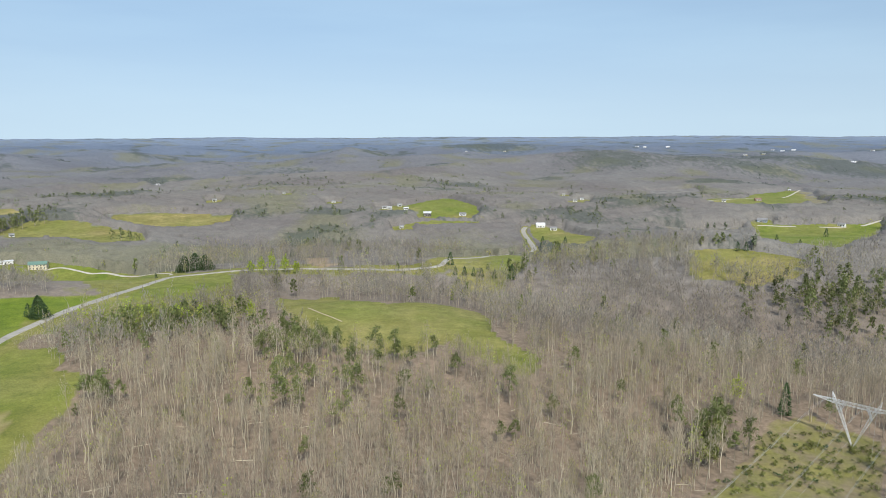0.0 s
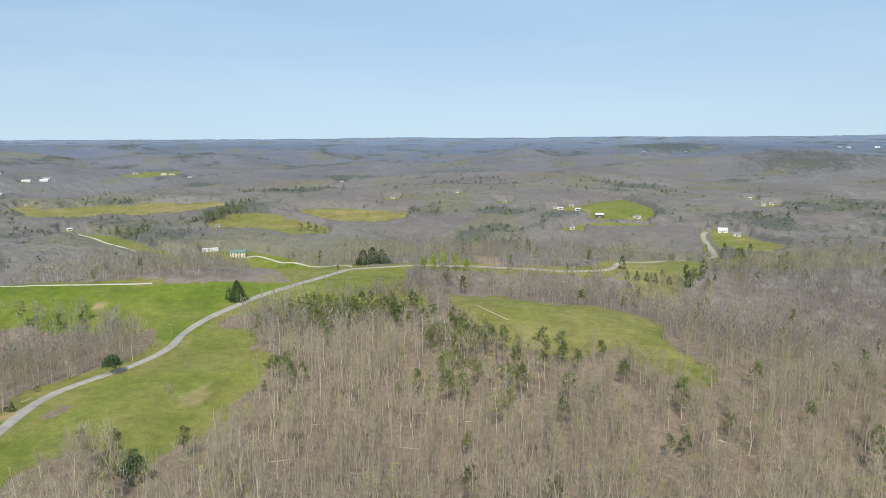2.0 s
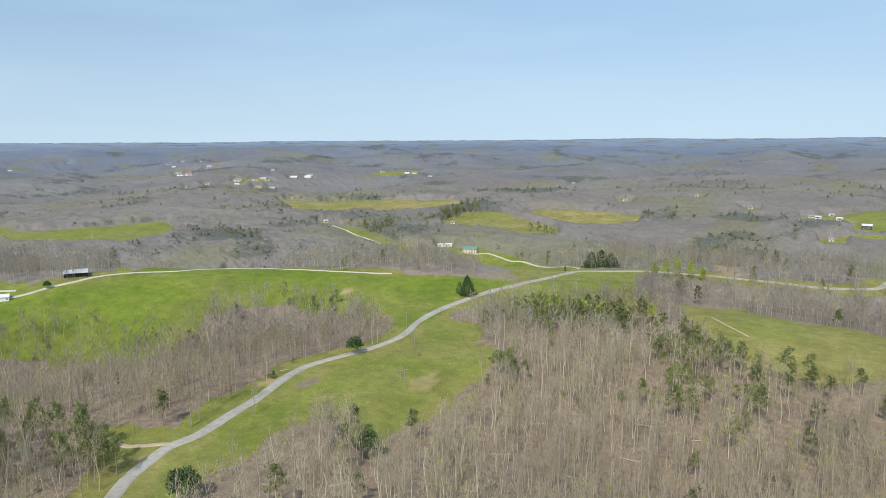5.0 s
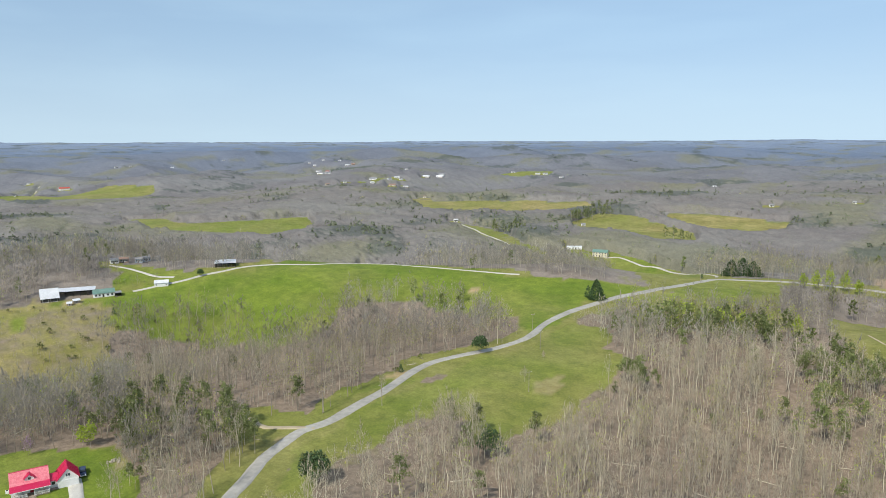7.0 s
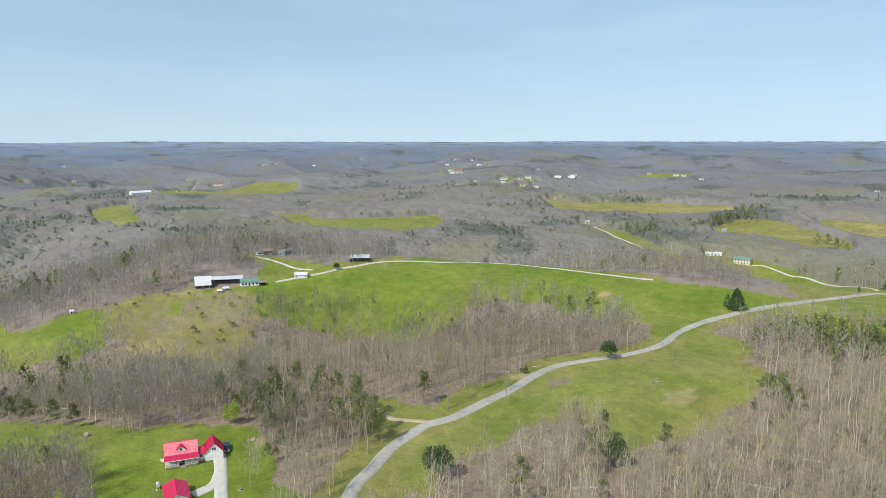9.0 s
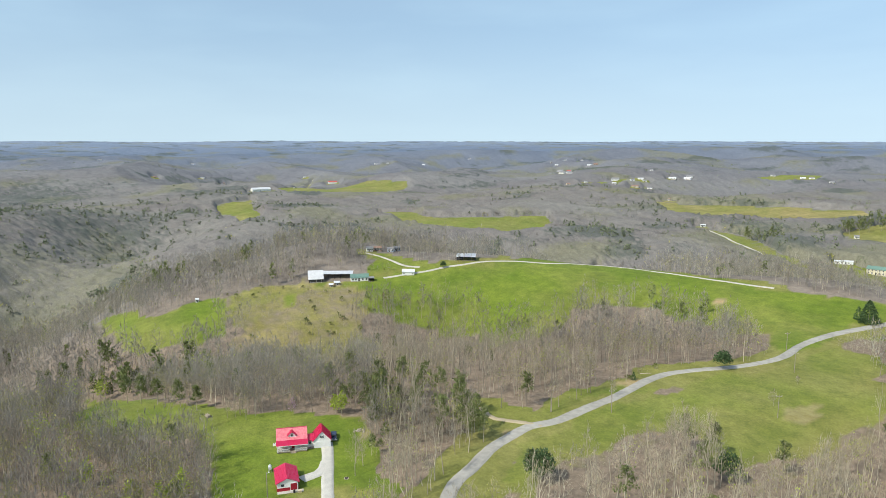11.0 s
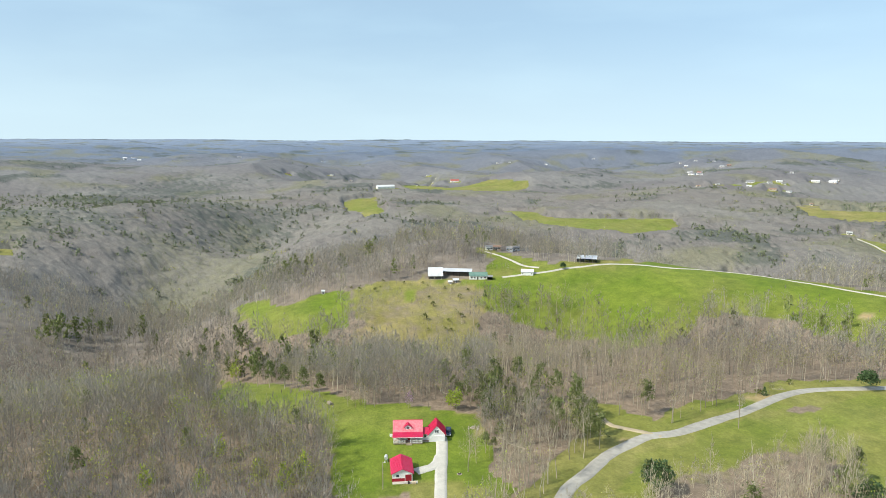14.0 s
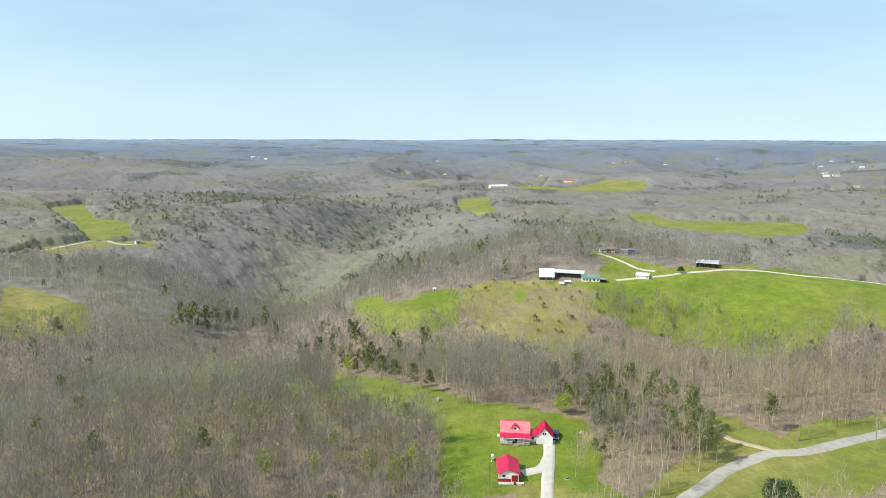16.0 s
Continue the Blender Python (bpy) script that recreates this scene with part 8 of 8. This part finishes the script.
single_tree("leafing_tree", bare_tree(81, 10.4, 10, 460, 0.07, leaves=460, leaf_size=0.62, leaf=LEAF, spread=0.36, low=0.22), -360.0, 5.0, "fresh yellow-green spring tree at the wood edge")
single_tree("leafing_tree", bare_tree(82, 11.2, 10, 460, 0.07, leaves=460, leaf_size=0.62, leaf=LEAF, spread=0.36, low=0.22), 115.2, 265.6, "fresh yellow-green spring tree at the wood edge")
spruce_at((130.7, 256.6), 13.2, 0.2, CEDAR, "narrow dark green cedar at the clearing edge", 83, 0.6, tufts=700)
single_tree("evergreen_tree", bush(84, 11.1, 900, 0.89, SHRUB, 0.34), 86.4, 217.5, "olive green bushy evergreen at the clearing edge")
single_tree("evergreen_tree", bush(85, 12.6, 900, 1.01, SHRUB, 0.34), 93.7, 230.7, "olive green bushy evergreen at the clearing edge")
single_tree("bare_tree", bare_tree(86, 11.5, 13, 320, 0.07, low=0.3, spread=0.34), -195.0, 73.7, "leafless pale grey tree standing in grass")
single_tree("bare_tree", bare_tree(87, 13.1, 13, 320, 0.07, low=0.3, spread=0.34), -190.3, 69.3, "leafless pale grey tree standing in grass")
single_tree("bare_tree", bare_tree(88, 11.5, 13, 320, 0.07, low=0.3, spread=0.34), -207.9, 29.6, "leafless pale grey tree standing in grass")
single_tree("bare_tree", bare_tree(89, 5.8, 13, 320, 0.07, low=0.3, spread=0.34), -205.8, 184.0, "leafless pale grey tree standing in grass")
single_tree("bare_tree", bare_tree(90, 8.1, 13, 320, 0.07, low=0.3, spread=0.34), -247.2, 49.0, "leafless pale grey tree standing in grass")
single_tree("bare_tree", bare_tree(91, 6.8, 13, 320, 0.07, low=0.3, spread=0.34), -252.8, 43.5, "leafless pale grey tree standing in grass")
single_tree("bare_tree", bare_tree(92, 6.8, 13, 320, 0.07, low=0.3, spread=0.34), -250.8, 46.2, "leafless pale grey tree standing in grass")
single_tree("bare_tree", bare_tree(93, 14.9, 13, 320, 0.07, low=0.3, spread=0.34), -155.4, 152.2, "leafless pale grey tree standing in grass")
single_tree("bare_tree", bare_tree(94, 18.7, 13, 320, 0.07, low=0.3, spread=0.34), -148.4, 157.0, "leafless pale grey tree standing in grass")
single_tree("pine_tree", pine(95, 10.2, 34, 26, 0.5, low=0.4, wide=0.2), -224.7, -12.2, "green pine with a bare lower trunk at the field edge")
single_tree("bare_tree", bare_tree(96, 3.8, 13, 320, 0.07, low=0.3, spread=0.34), -180.3, 260.1, "leafless pale grey tree standing in grass")
single_tree("bare_tree", bare_tree(97, 6.1, 13, 320, 0.07, low=0.3, spread=0.34), -170.3, 232.3, "leafless pale grey tree standing in grass")
single_tree("pine_tree", pine(98, 13.6, 14, 7, 1.36, low=0.3, wide=0.22), -344.7, 724.7, "dark green pine on a far field edge", "field edge pines")
single_tree("pine_tree", pine(99, 16.3, 14, 7, 1.63, low=0.3, wide=0.22), -333.3, 720.1, "dark green pine on a far field edge", "field edge pines")
single_tree("pine_tree", pine(100, 13.5, 14, 7, 1.35, low=0.3, wide=0.22), -325.7, 725.2, "dark green pine on a far field edge", "field edge pines")
single_tree("pine_tree", pine(101, 9.6, 14, 7, 0.96, low=0.3, wide=0.22), -317.5, 727.2, "dark green pine on a far field edge", "field edge pines")
single_tree("pine_tree", pine(102, 14.9, 14, 7, 1.49, low=0.3, wide=0.22), -499.1, 793.0, "dark green pine on a far field edge", "field edge pines")
single_tree("pine_tree", pine(103, 11.6, 14, 7, 1.16, low=0.3, wide=0.22), -494.6, 811.1, "dark green pine on a far field edge", "field edge pines")
single_tree("pine_tree", pine(104, 11.2, 14, 7, 1.12, low=0.3, wide=0.22), -483.2, 785.2, "dark green pine on a far field edge", "field edge pines")
single_tree("pine_tree", pine(105, 13.5, 14, 7, 1.35, low=0.3, wide=0.22), -492.9, 781.6, "dark green pine on a far field edge", "field edge pines")
single_tree("pine_tree", pine(106, 13.9, 14, 7, 1.39, low=0.3, wide=0.22), -477.6, 816.6, "dark green pine on a far field edge", "field edge pines")
single_tree("pine_tree", pine(107, 16.6, 14, 7, 1.66, low=0.3, wide=0.22), -484.9, 768.9, "dark green pine on a far field edge", "field edge pines")
single_tree("pine_tree", pine(108, 12.8, 14, 7, 1.28, low=0.3, wide=0.22), -477.9, 819.9, "dark green pine on a far field edge", "field edge pines")
single_tree("pine_tree", pine(109, 16.9, 14, 7, 1.69, low=0.3, wide=0.22), -495.9, 780.8, "dark green pine on a far field edge", "field edge pines")
single_tree("pine_tree", pine(110, 14.0, 14, 7, 1.40, low=0.3, wide=0.22), -472.9, 829.7, "dark green pine on a far field edge", "field edge pines")
single_tree("pine_tree", pine(111, 16.6, 14, 7, 1.66, low=0.3, wide=0.22), -491.5, 765.8, "dark green pine on a far field edge", "field edge pines")
single_tree("pine_tree", pine(112, 12.6, 14, 7, 1.26, low=0.3, wide=0.22), -493.1, 800.3, "dark green pine on a far field edge", "field edge pines")
single_tree("pine_tree", pine(113, 16.3, 14, 7, 1.63, low=0.3, wide=0.22), -494.6, 811.1, "dark green pine on a far field edge", "field edge pines")
single_tree("pine_tree", pine(114, 14.3, 14, 7, 1.43, low=0.3, wide=0.22), -485.9, 838.4, "dark green pine on a far field edge", "field edge pines")
single_tree("pine_tree", pine(115, 15.9, 14, 7, 1.59, low=0.3, wide=0.22), -481.3, 799.3, "dark green pine on a far field edge", "field edge pines")
single_tree("pine_tree", pine(116, 13.5, 14, 7, 1.35, low=0.3, wide=0.22), -494.6, 781.7, "dark green pine on a far field edge", "field edge pines")
single_tree("pine_tree", pine(117, 13.8, 14, 7, 1.38, low=0.3, wide=0.22), -492.8, 804.0, "dark green pine on a far field edge", "field edge pines")
single_tree("pine_tree", pine(118, 9.8, 14, 7, 0.98, low=0.3, wide=0.22), -502.4, 641.1, "dark green pine on a far field edge", "field edge pines")
single_tree("pine_tree", pine(119, 12.1, 14, 7, 1.21, low=0.3, wide=0.22), -524.6, 648.3, "dark green pine on a far field edge", "field edge pines")
single_tree("pine_tree", pine(120, 14.5, 14, 7, 1.45, low=0.3, wide=0.22), -479.7, 637.7, "dark green pine on a far field edge", "field edge pines")
single_tree("pine_tree", pine(121, 10.6, 14, 7, 1.06, low=0.3, wide=0.22), -487.0, 630.2, "dark green pine on a far field edge", "field edge pines")
single_tree("pine_tree", pine(122, 14.9, 14, 7, 1.49, low=0.3, wide=0.22), -517.1, 640.9, "dark green pine on a far field edge", "field edge pines")
single_tree("pine_tree", pine(123, 11.7, 14, 7, 1.17, low=0.3, wide=0.22), -478.3, 648.2, "dark green pine on a far field edge", "field edge pines")
single_tree("pine_tree", pine(124, 14.6, 14, 7, 1.46, low=0.3, wide=0.22), -487.2, 639.6, "dark green pine on a far field edge", "field edge pines")
single_tree("pine_tree", pine(125, 9.5, 14, 7, 0.95, low=0.3, wide=0.22), -471.5, 630.7, "dark green pine on a far field edge", "field edge pines")
single_tree("pine_tree", pine(126, 11.3, 14, 7, 1.13, low=0.3, wide=0.22), -454.4, 635.8, "dark green pine on a far field edge", "field edge pines")
single_tree("pine_tree", pine(127, 10.5, 14, 7, 1.05, low=0.3, wide=0.22), -460.4, 637.0, "dark green pine on a far field edge", "field edge pines")
single_tree("pine_tree", pine(128, 11.9, 14, 7, 1.19, low=0.3, wide=0.22), -510.5, 638.5, "dark green pine on a far field edge", "field edge pines")
single_tree("pine_tree", pine(129, 15.0, 14, 7, 1.50, low=0.3, wide=0.22), -498.8, 657.1, "dark green pine on a far field edge", "field edge pines")
single_tree("pine_tree", pine(130, 11.9, 14, 7, 1.19, low=0.3, wide=0.22), -513.3, 638.2, "dark green pine on a far field edge", "field edge pines")
single_tree("pine_tree", pine(131, 9.4, 14, 7, 0.94, low=0.3, wide=0.22), -457.5, 629.9, "dark green pine on a far field edge", "field edge pines")
single_tree("pine_tree", pine(132, 16.4, 14, 7, 1.64, low=0.3, wide=0.22), -501.6, 811.5, "dark green pine on a far field edge", "field edge pines")
single_tree("pine_tree", pine(133, 19.1, 14, 7, 1.91, low=0.3, wide=0.22), -499.5, 830.4, "dark green pine on a far field edge", "field edge pines")
single_tree("pine_tree", pine(134, 18.2, 14, 7, 1.82, low=0.3, wide=0.22), -496.9, 843.5, "dark green pine on a far field edge", "field edge pines")
single_tree("pine_tree", pine(135, 17.2, 14, 7, 1.72, low=0.3, wide=0.22), -493.5, 855.9, "dark green pine on a far field edge", "field edge pines")
single_tree("pine_tree", pine(136, 13.7, 14, 7, 1.37, low=0.3, wide=0.22), -496.5, 792.3, "dark green pine on a far field edge", "field edge pines")
single_tree("pine_tree", pine(137, 9.8, 14, 7, 0.98, low=0.3, wide=0.22), -338.5, 732.6, "dark green pine on a far field edge", "field edge pines")
single_tree("pine_tree", pine(138, 11.5, 14, 7, 1.15, low=0.3, wide=0.22), -326.2, 725.0, "dark green pine on a far field edge", "field edge pines")
single_tree("pine_tree", pine(139, 10.6, 14, 7, 1.06, low=0.3, wide=0.22), -321.3, 727.2, "dark green pine on a far field edge", "field edge pines")



# ---- fallen trunks ----
def fallen_log(seed, long, thick):
    """A grey trunk that lies on the leaf litter, with a few broken stubs."""
    rng = np.random.RandomState(seed)
    lying, stubs = Soup(), Soup()
    ring = [(0.0, 0.55), (0.5, -0.3), (-0.5, -0.3)]
    ends = [[np.array((x, y * w * thick, 0.35 * thick + 0.12 + z * w * thick)) for y, z in ring] for x, w in ((-long / 2, 1.0), (long / 2, 0.5))]
    for k in range(3):
        a, b, c, d = ends[0][k], ends[0][(k + 1) % 3], ends[1][(k + 1) % 3], ends[1][k]
        lying.tri(a, b, c, BARK)
        lying.tri(a, c, d, BARK)
    for k in range(5):
        p = np.array((long * rng.uniform(0.0, 0.5), 0, 0.3))
        stubs.sliver(p, direction(rng.rand() * 6.28, radians(rng.uniform(10, 60))), rng.uniform(0.8, 2.2), 0.12, BARK, rng)
    return lying, stubs


x, y, kind, rng = scatter(165, 330, 17, EAST, WEST, 15, 77)
logs = [fallen_log(800 + k, 4 + 1.2 * k, 0.24 + 0.03 * k) for k in range(5)]
planted("fallen_logs", "grey fallen trunks lying on the leaf litter", logs, x, y, rng.randint(5, size=len(x)), rng.uniform(0.6, 1.1, len(x)), rng)


# ---- brush and scrub ----
def brush(name, label, poly, gap, tall, seed, shapes, share=0.7):
    """Scrub over a piece of land: one object of many small bushes."""
    rng = np.random.RandomState(seed)
    poly = np.array(poly, float)
    lo, hi = poly.min(0), poly.max(0)
    n = int((hi - lo).prod() / gap ** 2)
    x, y = rng.uniform(lo[0], hi[0], n), rng.uniform(lo[1], hi[1], n)
    k = inside(poly, x, y) & (soft_noise(x, y, 19, 30 + seed) > 1 - share) & (line_distance(x, y) > 1.5)
    for cx, cy, cr in CLEAR:
        k &= np.hypot(x - cx, y - cy) > cr * 0.3
    planted(name, label, shapes, x[k], y[k], rng.randint(len(shapes), size=k.sum()), rng.uniform(0.5, 1.3, k.sum()) * tall, rng)


thorn = [bare_tree(700 + k, 1.0, 7, 40, 0.022, 3, low=0.08, spread=0.5, thick=0.02) for k in range(4)]
leafy_bush = [bush(720 + k, 1.0, 60, 0.24, SHRUB) for k in range(4)]
belt_tree = [bare_tree(750 + k, 9 + k % 3, 5, 60, 0.2, 3, leaves=60, leaf_size=0.85, leaf=(LEAF, BUD)[k % 2], spread=0.33, low=0.2) for k in range(4)]
low_pine = [pine(760 + k, 9, 18, 7, 1.1, sides=3, low=0.2, wide=0.24) for k in range(3)]
green_bush = [bush(730 + k, 1.0, 60, 0.22, CEDAR) for k in range(2)]
brush("lawn_trees", "bare and budding trees over the lower lawn", [(-278.5, 0.4), (-267.7, 20.4), (-244.4, 35.7), (-223.4, 34.5), (-205.8, 30.0), (-213.9, 6.5), (-219.5, -1.3)], 7.0, 0.78, 9, west_bare[:4] + west_bud[:5], 0.62)
brush("lawn_belt", "grey bare trees and pines between lawn and road", [(-227.4, 89.9), (-235.4, 113.9), (-214.0, 126.0), (-196.0, 118.6), (-182.2, 101.6), (-164.7, 83.5), (-172.2, 68.9), (-196.3, 76.1)], 5.4, 0.85, 11, west_bare[:6] + near_pine[:1], 0.75)
brush("scrub", "grey-brown thorny scrub over an old pasture", [(-388.0, 71.2), (-401.6, 87.2), (-415.7, 111.7), (-436.9, 125.2), (-440.2, 149.7), (-422.6, 175.3), (-409.1, 198.0), (-387.4, 207.5), (-375.7, 197.5), (-372.8, 158.3), (-367.9, 124.9), (-365.5, 107.5), (-366.6, 79.1)], 3.8, 3.0, 1, thorn * 4 + leafy_bush[:1], 0.72)
brush("scrub", "brown and green scrub on the barn spur", [(-456.7, 70.0), (-463.1, 101.3), (-454.2, 130.2), (-440.5, 157.9), (-423.6, 151.8), (-421.5, 124.4), (-419.2, 91.3), (-427.1, 65.1)], 4.6, 2.4, 2, thorn * 3 + leafy_bush[:1], 0.60)
brush("corridor_bushes", "green bushes and brambles under the power line", [(76.9, 198.6), (96.1, 218.3), (111.6, 234.3), (120.2, 246.8), (134.2, 249.7), (141.7, 240.3), (152.0, 228.6), (133.1, 197.9)], 2.5, 1.6, 3, leafy_bush * 2 + green_bush[:1] + thorn, 0.70)
brush("hedge_brush", "bare roadside brush and saplings", [(-213.7, 165.0), (-228.0, 201.8), (-226.8, 229.3), (-217.1, 250.5), (-211.2, 243.8), (-219.4, 221.9), (-214.6, 196.5), (-204.9, 166.5)], 4.0, 2.2, 4, thorn + leafy_bush[:1], 0.60)
brush("wood_edge_brush", "bare brush along the upper pasture edge", [(-354.4, 279.8), (-355.2, 304.7), (-327.8, 325.6), (-292.1, 336.4), (-254.9, 330.0), (-223.1, 301.4), (-214.5, 277.9), (-276.0, 312.6), (-319.7, 297.2), (-333.7, 271.9)], 5.0, 3.0, 5, thorn, 0.50)
brush("hedge_brush", "bare brush beside the bend of the road", [(-220.3, 341.7), (-216.8, 371.9), (-201.8, 364.9), (-187.4, 328.3), (-202.1, 319.4)], 4.0, 3.0, 6, thorn, 0.70)
brush("pine_belt", "belt of dark pines and fresh leafing trees below the road", [(-193.4, 359.3), (-181.0, 377.3), (-164.1, 396.4), (-144.1, 407.3), (-118.5, 410.7), (-100.7, 369.0), (-126.3, 359.5), (-151.0, 346.5), (-172.0, 334.9)], 4.6, 0.9, 7, low_pine + belt_tree * 2, 0.85)
brush("leafing_belt", "fresh yellow-green trees along the road bend", [(68.2, 575.0), (107.0, 610.2), (134.8, 601.6), (137.7, 571.6), (101.4, 550.2), (74.0, 547.0)], 7.0, 0.8, 8, belt_tree + low_pine[:1], 0.70)
